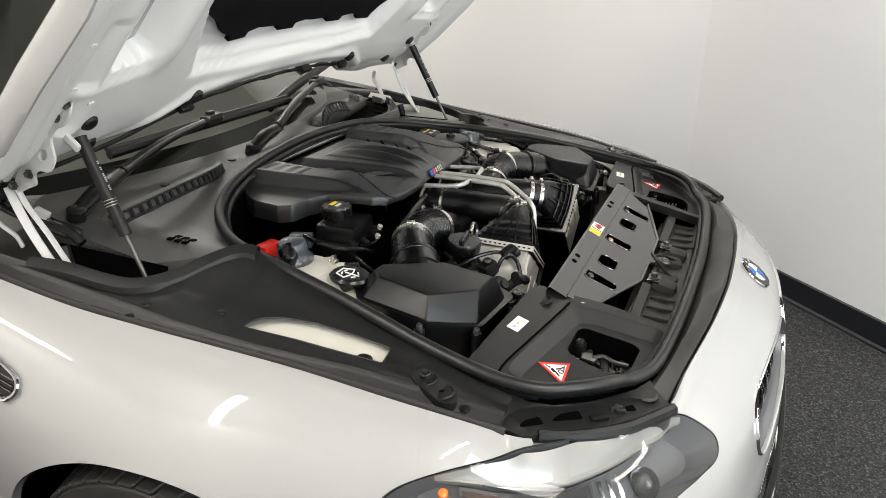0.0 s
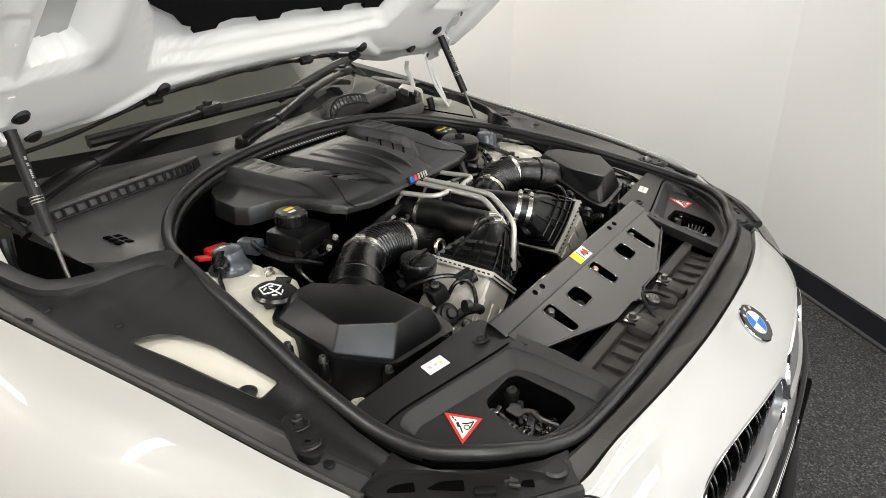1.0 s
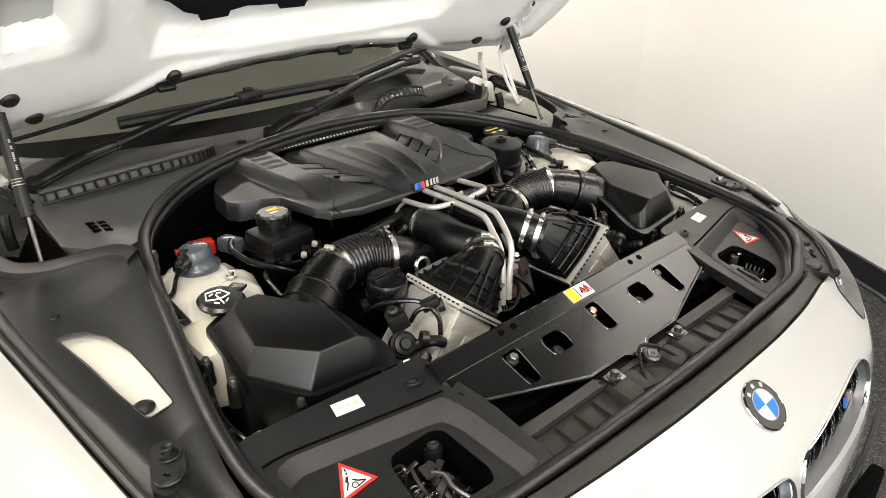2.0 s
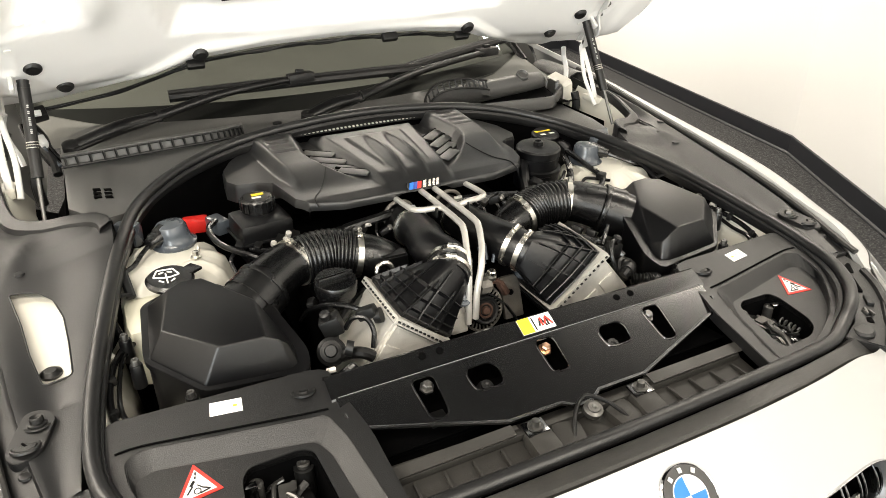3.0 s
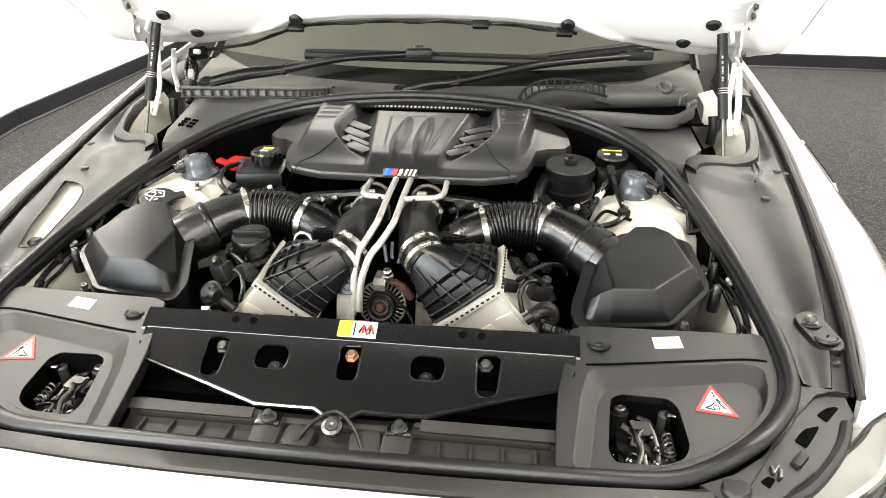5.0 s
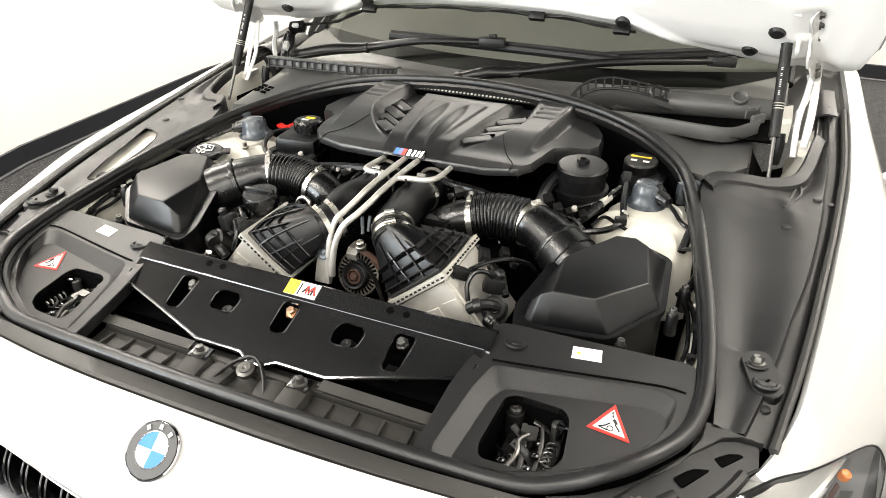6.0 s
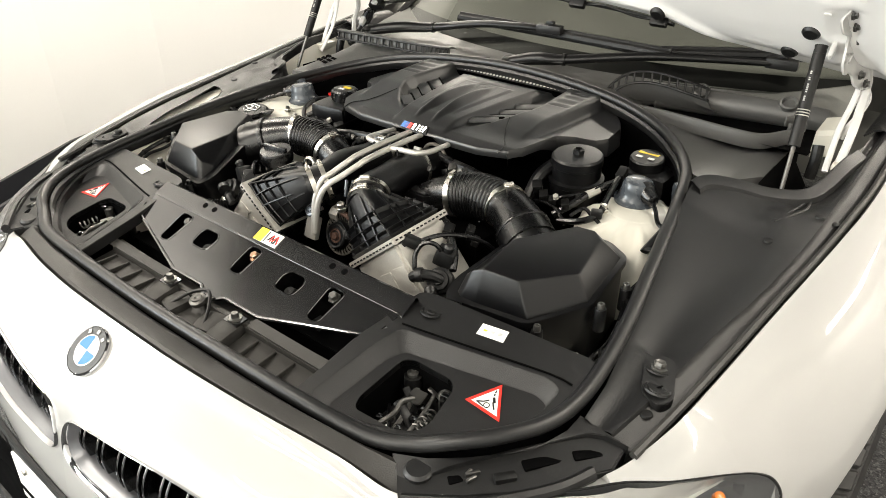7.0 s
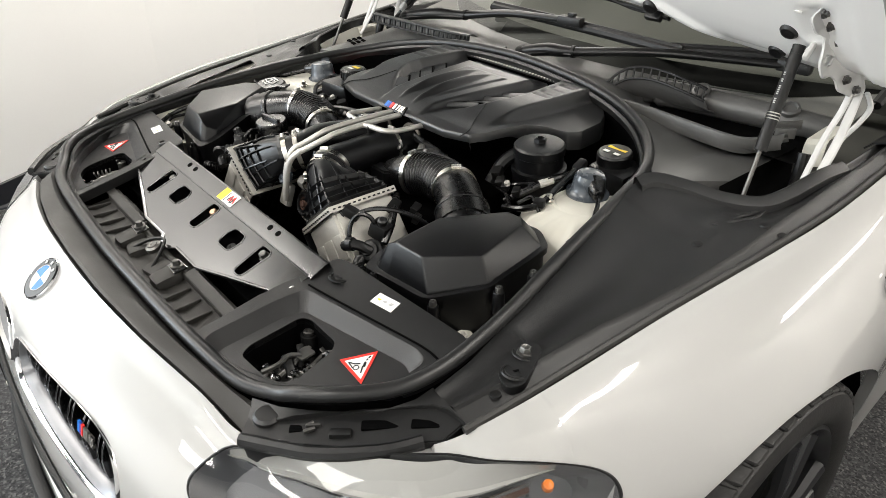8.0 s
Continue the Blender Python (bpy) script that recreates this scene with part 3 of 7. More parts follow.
    part("brake_disc", lathe([(0.07, -0.11), (0.18, -0.11), (0.18, -0.085), (0.07, -0.085)], wc, (s, 0, 0), 40), STEEL, wheel)
    rows = []
    for k in range(25):
        a = math.pi * (k / 24)
        rows.append([(s * x, ARCH_Y + (ARCH_R + 0.004) * math.cos(a), ARCH_Z + (ARCH_R + 0.004) * math.sin(a)) for x in (0.965, 0.86, 0.70)])
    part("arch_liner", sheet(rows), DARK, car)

# doors, rear wings and tail behind the fender
SHELL = [(1.365, 0.845, 1.0), (2.2, 0.85, 1.02), (3.0, 0.845, 1.03), (3.6, 0.82, 1.04), (4.1, 0.77, 1.02), (4.36, 0.70, 0.98)]


def shell_row(y, s):
    xe, ze = interp(SHELL, y)
    full = 1 if y < 3.9 else 1 - 0.35 * (y - 3.9)
    return [(s * xe, y, ze), (s * (xe + 0.045 * full), y, ze - 0.07), (s * (xe + 0.092 * full), y, 0.82), (s * (xe + 0.095 * full), y, 0.6), (s * (xe + 0.07 * full), y, 0.36), (s * (xe + 0.015), y, 0.25)]


for s in (1, -1):
    for nm, y0, y1, lb in (("door", 1.365, 2.36, "white front door"), ("rear_door", 2.365, 3.10, "white rear door"), ("rear_wing", 3.105, 4.36, "white rear wing")):
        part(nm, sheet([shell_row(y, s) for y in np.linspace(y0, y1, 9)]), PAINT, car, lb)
part("tail", sheet([shell_row(4.36, 1), [(0.0 if k == 5 else x * 0.3, 4.44, z) for k, (x, y, z) in enumerate(shell_row(4.36, 1))], [(x * 0.3, 4.44, z) for x, y, z in shell_row(4.36, -1)], shell_row(4.36, -1)]), PAINT, car, "white tail of the car")
part("boot_lid", sheet([[(x, y, interp(SHELL, y)[1] + 0.035 * (1 - (x / 0.8) ** 2)) for x in np.linspace(-interp(SHELL, y)[0], interp(SHELL, y)[0], 9)] for y in (3.72, 3.9, 4.1, 4.36)]), PAINT, car, "white boot lid")

# badge on the nose
nc = Vector((0, -0.371, 0.799))
nn = Vector((0, -0.60, 0.80))
badge = part("bonnet_badge", lathe([(0.041, -0.006), (0.041, 0.003), (0.0395, 0.005), (0.038, 0.0035), (0.0, 0.0035)], nc, nn, 48), CHROME, car, "round blue and white enamel badge")
turn = nn.to_track_quat("Z", "Y").to_matrix()


def disc(r0, r1, a0, a1, h, n=14):
    rows = [[nc + turn @ Vector((r * math.cos(a), r * math.sin(a), h)) for r in (r0, r1)] for a in np.linspace(a0, a1, n)]
    return sheet(rows, 0.0008)


part("badge_ring", disc(0.0255, 0.0378, 0, 2 * math.pi, 0.005, 48), RINGGREY, badge, "dark grey badge ring")
part("badge_ring_inner", disc(0.0238, 0.0255, 0, 2 * math.pi, 0.0055, 48), CHROME, badge)
for q in range(4):
    part("badge_quarter", disc(0.0005, 0.024, q * math.pi / 2, (q + 1) * math.pi / 2, 0.0052), BLUE if q % 2 else WHITE, badge)
for a in (-2.2, -1.57, -0.95):
    c = nc + turn @ Vector((0.0316 * math.cos(-a), 0.0316 * math.sin(-a), 0.0062))
    part("badge_bar", block((0.0055, 0.0065, 0.001), Matrix.Translation(c) @ turn.to_4x4() @ Matrix.Rotation(-a - math.pi / 2, 4, "Z"), 0), FAINT, badge, smooth=0)

# plate carrier and lower grille
pc = part("number_plate_holder", block((0.54, 0.016, 0.13), pose(0, -0.462, 0.435, -3), 0.004), INK, car, "black plate holder with a blank white plate")
part("number_plate", block((0.52, 0.006, 0.112), pose(0, -0.472, 0.435, -3), 0.002), WHITE, pc, "blank white plate")
for x in (-0.2, 0.2):
    part("plate_screw", lathe([(0.007, 0), (0.006, 0.004), (0, 0.005)], (x, -0.4745, 0.481), (0, -1, 0), 12), STEEL, pc)
part("lower_grille", block((1.0, 0.03, 0.16), pose(0, -0.462, 0.34), 0.01), DARK, car)
part("splitter", bar([(-0.85, -0.25, 0.27), (-0.6, -0.43, 0.255), (-0.3, -0.485, 0.25), (0, -0.495, 0.25), (0.3, -0.485, 0.25), (0.6, -0.43, 0.255), (0.85, -0.25, 0.27)], 0.016, 8, 8, flat=0.5), INK, car, "black lower bumper lip")
for z in (0.385, 0.545):
    part("bumper_trim", bar([(-0.5, -0.43, z), (-0.3, -0.462, z), (0, -0.474, z), (0.3, -0.462, z), (0.5, -0.43, z)], 0.006, 6, 8), INK, car)

# ---- engine bay: tub, trim and seal ----
SEAL = [(0, -0.256, 0.814), (0.2, -0.250, 0.810), (0.35, -0.24, 0.803), (0.46, -0.224, 0.794), (0.523, -0.199, 0.80), (0.56, -0.181, 0.813), (0.597, -0.151, 0.820), (0.624, -0.118, 0.822), (0.644, -0.085, 0.823),
        (0.656, -0.05, 0.826), (0.661, 0.0, 0.832), (0.657, 0.066, 0.843), (0.646, 0.146, 0.857), (0.63, 0.229, 0.873), (0.609, 0.332, 0.89), (0.58, 0.463, 0.905), (0.54, 0.60, 0.916), (0.475, 0.69, 0.932), (0.40, 0.74, 0.948), (0.30, 0.77, 0.965), (0.17, 0.785, 0.978), (0, 0.79, 0.985)]
LOOP = SEAL + flip(SEAL[1:-1])[::-1]
seal = part("bonnet_seal", bar(LOOP, 0.0115, 12, 6, True), RUBBER, car, "black rubber bonnet seal round the engine bay")
part("seal_lip", bar([(x * 0.99, y + (0.012 if y < 0 else -0.012 if y > 0.6 else 0), z - 0.016) for x, y, z in LOOP], 0.008, 8, 4, True, flat=1.6), RUBBER, seal)


def floor_pan():
    bm = bmesh.new()
    pts = [(x, y) for x, y, z in LOOP[::2]]
    top = [bm.verts.new((x, y, z - 0.02)) for x, y, z in LOOP[::2]]
    mid = [bm.verts.new((x * 0.995, y, 0.66)) for x, y, z in LOOP[::2]]
    low = [bm.verts.new((x * 0.97, y * 0.97, 0.45)) for x, y, z in LOOP[::2]]
    n = len(top)
    for a, b in ((top, mid), (mid, low)):
        for i in range(n):
            bm.faces.new((a[i], a[(i + 1) % n], b[(i + 1) % n], b[i]))
    bm.faces.new(low)
    return bm


# The depth of the bay is darkened by colour.
part("engine_bay_tub", floor_pan(), DARK, car, "engine bay tub coloured near-black for its shade")
PANEL = [  # y, inner x, inner z, outer x, outer z
    (-0.036, 0.678, 0.818, 0.750, 0.809), (0.03, 0.674, 0.828, 0.764, 0.823), (0.1, 0.662, 0.842, 0.775, 0.837), (0.2, 0.645, 0.859, 0.788, 0.853), (0.3, 0.626, 0.879, 0.799, 0.866),
    (0.4, 0.603, 0.899, 0.810, 0.875), (0.47, 0.588, 0.913, 0.818, 0.881), (0.515, 0.583, 0.936, 0.822, 0.885), (0.56, 0.617, 0.934, 0.826, 0.889), (0.61, 0.698, 0.912, 0.830, 0.894), (0.65, 0.745, 0.908, 0.833, 0.898),
    (0.71, 0.766, 0.915, 0.838, 0.904), (0.78, 0.776, 0.930, 0.841, 0.913), (0.88, 0.79, 0.93, 0.842, 0.927), (1.05, 0.795, 0.945, 0.841, 0.949)]
GROOVE = [  # y, x, z of the step along the trim
    (-0.036, 0.718, 0.814), (0.03, 0.734, 0.829), (0.14, 0.753, 0.853), (0.208, 0.763, 0.862), (0.284, 0.777, 0.869), (0.361, 0.787, 0.875), (0.439, 0.795, 0.883), (0.522, 0.802, 0.893), (0.607, 0.805, 0.905), (0.695, 0.81, 0.916), (0.8, 0.813, 0.928), (0.9, 0.814, 0.936), (1.05, 0.816, 0.953)]


def panel_z(x, y):
    """Height of the fender trim: dished inside the step, a lower ledge outside it."""
    xi, zi, xo, zo = interp(PANEL, y)
    xg, zg = interp(GROOVE, y)
    if x <= xg:
        t = (x - xi) / (xg - xi)
        z = zi + (zg - zi) * t - 0.012 * math.sin(math.pi * t) ** 2 * (1 if y > 0.12 else 0.4)
    else:
        t = (x - xg) / (xo - xg)
        z = zg + (zo - zg) * t - 0.004 * min(1.0, (x - xg) / 0.003) - 0.006 * t
    crease = 0.745 - 0.25 * (y - 0.53)
    if 0.44 < y < 0.62:
        z += 0.005 * max(0.0, 1 - abs(x - crease) / 0.018) * math.sin(math.pi * (y - 0.44) / 0.18)
    return z


GAP = [tuple(q) for q in rounded([(0.760, 0.414), (0.736, 0.414), (0.716, 0.406), (0.695, 0.377), (0.681, 0.32), (0.677, 0.254), (0.675, 0.178), (0.716, 0.175), (0.731, 0.245), (0.742, 0.324)], 0.006, 2)]


def trim_panel(s, hole=False):
    grid = []
    for y in np.linspace(PANEL[0][0], PANEL[-1][0], 140):
        xi, zi, xo, zo = interp(PANEL, y)
        xg = interp(GROOVE, y)[0]
        across = list(np.linspace(xi, xg - 0.003, 18)) + [xg, xg + 0.003] + list(np.linspace(xg + 0.007, xo, 5))
        grid.append([(xi - 0.006, y)] + [(x, y) for x in across] + [(xo + 0.004, y), (xo + 0.006, y), (xo + 0.012, y)])

    def place(p, i, k):
        x, y = p
        xi, zi, xo, zo = interp(PANEL, y)
        if k == 0:
            return (s * x, y, zi - 0.03)
        if k > 25:
            return (s * x, y, zo - (0.008, 0.04, 0.06)[k - 26])
        return (s * x, y, panel_z(x, y))

    return cut_sheet(grid, place, [GAP] if hole else [], 1.0)


for s in (1, -1):
    panel = part("fender_trim", trim_panel(s, s < 0), TRIM, car, "black grained plastic trim along the fender")
    if s < 0:
        rows = [[(-x, y, panel_z(x, y) - 0.016) for x in np.linspace(0.655, 0.772, 8)] for y in np.linspace(0.10, 0.46, 9)]
        part("inner_fender", sheet(rows), SHELLWHITE, panel, "cream painted inner fender seen through the trim")
        part("rim", sweep(bmesh.new(), [Vector((-x, y, panel_z(x, y))) for x, y in GAP], 0.0014, 6, True), TRIM, panel)
        part("grommet", lathe([(0.016, 0.0), (0.016, 0.004), (0.009, 0.009), (0, 0.009)], (-0.707, 0.215, panel_z(0.707, 0.215) - 0.016), (0, 0, 1), 18), RUBBER, panel)
    # mounting bosses
    part("mount_boss", plate(rounded([(s * x, y) for x, y in ((0.695, 0.105), (0.735, 0.12), (0.763, 0.05), (0.750, 0.030), (0.72, 0.04))], 0.02), top=lambda x, y: 0.840 + 0.2 * (y - 0.07), thick=0.014, bevel=0.003), TRIM, panel)
    part("bolt_seat", lathe([(0.0185, 0), (0.0175, 0.0018), (0.012, 0.0012), (0, 0.0012)], (s * 0.722, 0.092, 0.8405), (0, 0.2, 1), 24), INK, panel)
    part("bolt", lathe([(0.013, 0), (0.013, 0.003), (0.009, 0.004), (0.009, 0.010), (0.0075, 0.012), (0.005, 0.010), (0, 0.009)], (s * 0.722, 0.092, 0.8415), (0, 0.2, 1), 6 if s > 0 else 12), LATCHMETAL if s > 0 else INK, panel, "hexagon bolt head" if s > 0 else "black mount bolt")
    cap = part("mount_cap", lathe([(0.0195, 0), (0.0185, 0.003), (0.0165, 0.0035), (0.0155, 0.0012), (0.0145, 0.0012), (0.0135, 0.0032), (0, 0.0036)], (s * 0.737, 0.057, 0.8355), (0, 0.2, 1), 26), TRIM, panel)
    part("cap_slot", block((0.003, 0.013, 0.0012), pose(s * 0.737, 0.057, 0.8392, 11, 0, s * -35), 0), DARK, cap, smooth=0)
    for x, y in ((0.744, 0.47), (0.795, 0.585), (0.82, 0.60), (0.806, 0.34), (0.74, 0.02)):
        part("trim_clip", lathe([(0.009, 0), (0.008, 0.003), (0.004, 0.004), (0, 0.003)], (s * x, y, panel_z(x, y) - 0.0005), (0, 0, 1), 12), INK, panel)
    if s > 0:
        for run in (((0.735, 0.525), (0.748, 0.585), (0.757, 0.635), (0.760, 0.668)), ((0.736, 0.525), (0.757, 0.575), (0.766, 0.615), (0.763, 0.655))):
            part("trim_fold", bar([(x, y, panel_z(x, y) + 0.0008) for x, y in run], [0.0012 + 0.0022 * math.sin(math.pi * (k + 3) / 26) for k in range(19)], 8, 6, flat=0.8), TRIM, panel)
    # rolled rear lip of the trim, and the rubber strip by the fender
    lip = spline([(s * interp(PANEL, y)[0], y, interp(PANEL, y)[1]) for y in (0.505, 0.525, 0.55, 0.58, 0.61, 0.65, 0.70, 0.75, 0.80, 0.86)], 4)
    rows = []
    for i, q in enumerate(lip):
        d = lip[min(i + 1, len(lip) - 1)] - lip[max(i - 1, 0)]
        f = Vector((d.y, -d.x, 0)).normalized() * s
        rows.append([tuple(q + f * a + Vector((0, 0, b))) for a, b in ((0.024, -0.010), (0.021, 0.001), (0.005, 0.0105), (0.001, 0.0115), (-0.003, 0.009), (-0.004, -0.03))])
    part("trim_lip", sheet(rows), TRIM, panel, smooth=40)
    strip = [(s * (interp(PANEL, y)[2] + 0.006), y, interp(PANEL, y)[3] + 0.001) for y in np.linspace(-0.05, 1.04, 18)]
    part("gap_rubber", bar(strip, 0.0065, 8, 2), NOSERUBBER, panel, "grey rubber bead along the fender")

    # headlamp crown: plastic strip between seal and headlamp
    SEAM = [(0.530, -0.246), (0.548, -0.240), (0.577, -0.199), (0.603, -0.161), (0.63, -0.124), (0.658, -0.088), (0.692, -0.050), (0.714, -0.040), (0.744, -0.038)]
    INNER = [(0.67, -0.032), (0.667, -0.06), (0.648, -0.105), (0.62, -0.14), (0.585, -0.175), (0.545, -0.205), (0.50, -0.222)]
    corner = plate([(s * x, y) for x, y in SEAM + INNER], top=lambda x, y: 0.798 + 0.26 * max(0, y + 0.1) - 0.05 * max(0, abs(x) - 0.66), thick=0.016, bevel=0.002)
    for v in corner.verts:
        v.co.z -= 0.35 * max(0.0, -0.195 - v.co.y)
    part("trim_corner", corner, TRIM, panel)
    crown = plate([(s * x, y) for x, y in [(q[0] - 0.004, q[1] + 0.004) for q in SEAM] + [(0.742, -0.074), (0.72, -0.10), (0.70, -0.135), (0.676, -0.17), (0.645, -0.203), (0.61, -0.232), (0.575, -0.260), (0.55, -0.268)]], top=lambda x, y: 0.783 + 0.14 * (y + 0.12) - 0.05 * (abs(x) - 0.6), thick=0.03, bevel=0.002)
    cr = part("headlight_crown", crown, TRIM, car, "black plastic strip above the headlight")
    cr.location.z = 0.014
    for (x, y), sx, sy, rot in (((0.667, -0.113), 0.062, 0.017, 53), ((0.590, -0.203), 0.02, 0.014, 53), ((0.705, -0.072), 0.04, 0.016, 48)):
        part("crown_pocket", block((sx, sy, 0.012), pose(s * x, y, 0.778 + 0.14 * (y + 0.12) - 0.05 * (x - 0.6), 0, 0, s * rot), 0.003), DARK, cr)
    for k, (dx, dy) in enumerate(((0, 0), (0.004, -0.008), (-0.005, -0.002))):
        part("crown_clip", block((0.02 - 0.004 * k, 0.005, 0.006), pose(s * (0.604 + dx), -0.185 + dy, 0.776, 10 * k, 0, s * (53 + 20 * k)), 0.002), LATCHMETAL, cr, "bright spring clip")
    part("crown_catch", block((0.03, 0.014, 0.014), pose(s * 0.640, -0.165, 0.774, 0, 0, s * 50), 0.004), INK, cr)
    part("crown_knob", lathe([(0.02, 0), (0.02, 0.008), (0.016, 0.012), (0, 0.012)], (s * 0.545, -0.222, 0.766), (0, 0, 1), 22), TRIM, cr)
    part("crown_ridge", bar([(s * 0.556, -0.268, 0.766), (s * 0.605, -0.236, 0.769), (s * 0.648, -0.203, 0.771), (s * 0.70, -0.14, 0.775), (s * 0.724, -0.092, 0.779)], 0.009, 8, 5, flat=1.2), TRIM, cr)

# rubber strip along the nose
rows = []
for x in np.linspace(-0.545, 0.545, 41):
    u = abs(x)
    e = interp([(0, -0.327, 0.838), (0.15, -0.323, 0.834), (0.30, -0.306, 0.82), (0.45, -0.277, 0.797), (0.545, -0.258, 0.765)], u)
    q = interp([(0, -0.256, 0.814), (0.2, -0.25, 0.81), (0.35, -0.24, 0.803), (0.46, -0.224, 0.794), (0.545, -0.20, 0.785)], u)
    rows.append([(x, q[0] - 0.006, q[1] - 0.016), (x, q[0] - 0.014, q[1] - 0.004), (x, q[0] * 0.6 + e[0] * 0.4, q[1] * 0.6 + e[1] * 0.4 + 0.003), (x, e[0] + 0.012, e[1] - 0.002), (x, e[0] + 0.007, e[1] - 0.004), (x, e[0] + 0.006, e[1] - 0.03)])
part("nose_strip", sheet(rows), NOSERUBBER, car, "black rubber strip behind the white nose")


# ---- slam panel ----
def zc(x, y):
    return 0.838 + 0.2 * y - 0.06 * (abs(x) - 0.38)


COVER_OUT = [(0.337, 0.026), (0.365, 0.036), (0.62, 0.058), (0.643, 0.06), (0.648, 0.0), (0.641, -0.055), (0.629, -0.088), (0.609, -0.116), (0.582, -0.147), (0.545, -0.176), (0.50, -0.20), (0.45, -0.221), (0.313, -0.236), (0.318, -0.10), (0.332, -0.03)]
RECESS = [(0.366, -0.052), (0.40, -0.046), (0.60, -0.005), (0.626, -0.012), (0.624, -0.055), (0.613, -0.083), (0.594, -0.109), (0.568, -0.138), (0.533, -0.165), (0.49, -0.187), (0.44, -0.208), (0.345, -0.224), (0.338, -0.21), (0.352, -0.10)]
DEEP = 0.017
LATCH = [(0.396, -0.084), (0.412, -0.074), (0.482, -0.072), (0.494, -0.086), (0.502, -0.15), (0.492, -0.170), (0.466, -0.184), (0.396, -0.190), (0.388, -0.172)]
for s in (1, -1):
    m = lambda pts: [(s * x, y) for x, y in pts]
    cover = part("corner_cover", plate(rounded(m(COVER_OUT), 0.012, 3), [rounded(m(RECESS), 0.012, 3)], zc, 0.022, 0.002), TRIM, car, "black plastic corner cover with a warning triangle")
    inner = [(x + 0.024 * (1 - step1(x, 0.36, 0.46)) - 0.006 * step1(x, 0.56, 0.62), y - 0.020 * step1(y, -0.09, -0.05) + 0.004 * (1 - step1(y, -0.2, -0.12))) for x, y in RECESS]
    part("recessed_panel", plate(rounded(m(inner), 0.010, 3), [rounded(m(LATCH), 0.016, 4)], lambda x, y: zc(x, y) - DEEP, 0.012), TRIM, cover)
    rim_out, rim_in = rounded(m([(0.48 + (x - 0.48) * 1.012, -0.11 + (y + 0.11) * 1.012) for x, y in RECESS]), 0.012, 3), rounded(m(inner), 0.010, 3)
    rows = [[(a[0] * (1 - t) + b[0] * t, a[1] * (1 - t) + b[1] * t, (zc(*a) + 0.0005) * (1 - t) + (zc(*b) - DEEP) * t) for a, b in zip(rim_out + rim_out[:1], rim_in + rim_in[:1])] for t in (0.0, 0.12, 0.88, 1.0)]
    for k in range(len(rows[0])):
        rows[1][k] = (*rows[1][k][:2], rows[1][k][2] + 0.0012)
        rows[2][k] = (*rows[2][k][:2], rows[2][k][2] - 0.0012)
    part("recess_bevel", sheet(rows), TRIM, cover, smooth=50)
    part("groove", bar([(s * x, y, zc(x, y) + 0.0005) for x, y in ((0.36, -0.044), (0.40, -0.037), (0.50, -0.017), (0.60, 0.003), (0.636, 0.004))], 0.0022, 6, 3, flat=0.6), DARK, cover)
    part("round_clip", lathe([(0.0185, -0.002), (0.018, 0.0012), (0.0145, 0.0018), (0.0125, -0.0012), (0.008, -0.0012), (0.0068, 0.0012), (0.003, 0.0016), (0, 0.0002)], (s * 0.382, 0.002, 0.8375), (0, 0.2, 1), 24), INK, cover, "round black plastic clip")
    # latch in its well
    well = part("bonnet_latch", block((0.13, 0.17, 0.01), pose(s * 0.447, -0.125, 0.70), 0), DARK, car, "dark bonnet latch with bright metal levers")
    for i, (a, b, w, mt) in enumerate((((0.43, -0.09), (0.445, -0.17), 0.004, LATCHMETAL), ((0.455, -0.08), (0.463, -0.165), 0.0035, LATCHMETAL), ((0.475, -0.08), (0.484, -0.12), 0.004, INK), ((0.415, -0.10), (0.44, -0.115), 0.006, INK), ((0.44, -0.075), (0.47, -0.072), 0.005, LATCHMETAL), ((0.48, -0.13), (0.468, -0.15), 0.003, LATCHMETAL), ((0.425, -0.13), (0.46, -0.14), 0.008, INK))):
        z = 0.758 - 0.004 * (i % 3)
        part("lever", bar([(s * a[0], a[1], z + 0.01), (s * (a[0] * 0.6 + b[0] * 0.4 + 0.006), a[1] * 0.5 + b[1] * 0.5, z + 0.002), (s * b[0], b[1], z - 0.012)], w, 8, 4, flat=0.5), mt, well)
    part("screw", lathe([(0.009, 0), (0.009, 0.005), (0.005, 0.006), (0.004, 0.003), (0, 0.003)], (s * 0.412, -0.080, 0.779), (0, 0, 1), 16), LATCHMETAL, well)
    part("screw", lathe([(0.010, -0.03), (0.010, 0.002), (0.006, 0.004), (0, 0.003)], (s * 0.478, -0.084, 0.778), (0, 0, 1), 16), LATCHMETAL, well)
    part("screw_post", lathe([(0.014, -0.05), (0.014, 0), (0, 0)], (s * 0.412, -0.080, 0.778), (0, 0, 1), 16), INK, well)
    part("latch_plate", plate(rounded(m([(0.428, -0.095), (0.452, -0.092), (0.456, -0.118), (0.443, -0.122), (0.440, -0.110), (0.430, -0.110)]), 0.003, 2), (), lambda x, y: 0.772, 0.003), LATCHMETAL, well, "bare metal catch plate")
    part("latch_hook", bar([(s * 0.443, -0.112, 0.771), (s * 0.434, -0.13, 0.773), (s * 0.438, -0.15, 0.769), (s * 0.430, -0.175, 0.762)], 0.004, 8, 5), LATCHMETAL, well, "worn metal hook")
    part("latch_spring", bar([(s * (0.478 + 0.007 * math.cos(1.1 * k)), -0.112 - 0.0016 * k, 0.764 + 0.007 * math.sin(1.1 * k)) for k in range(26)], 0.0016, 5, 2), LATCHMETAL, well, "coiled steel spring")
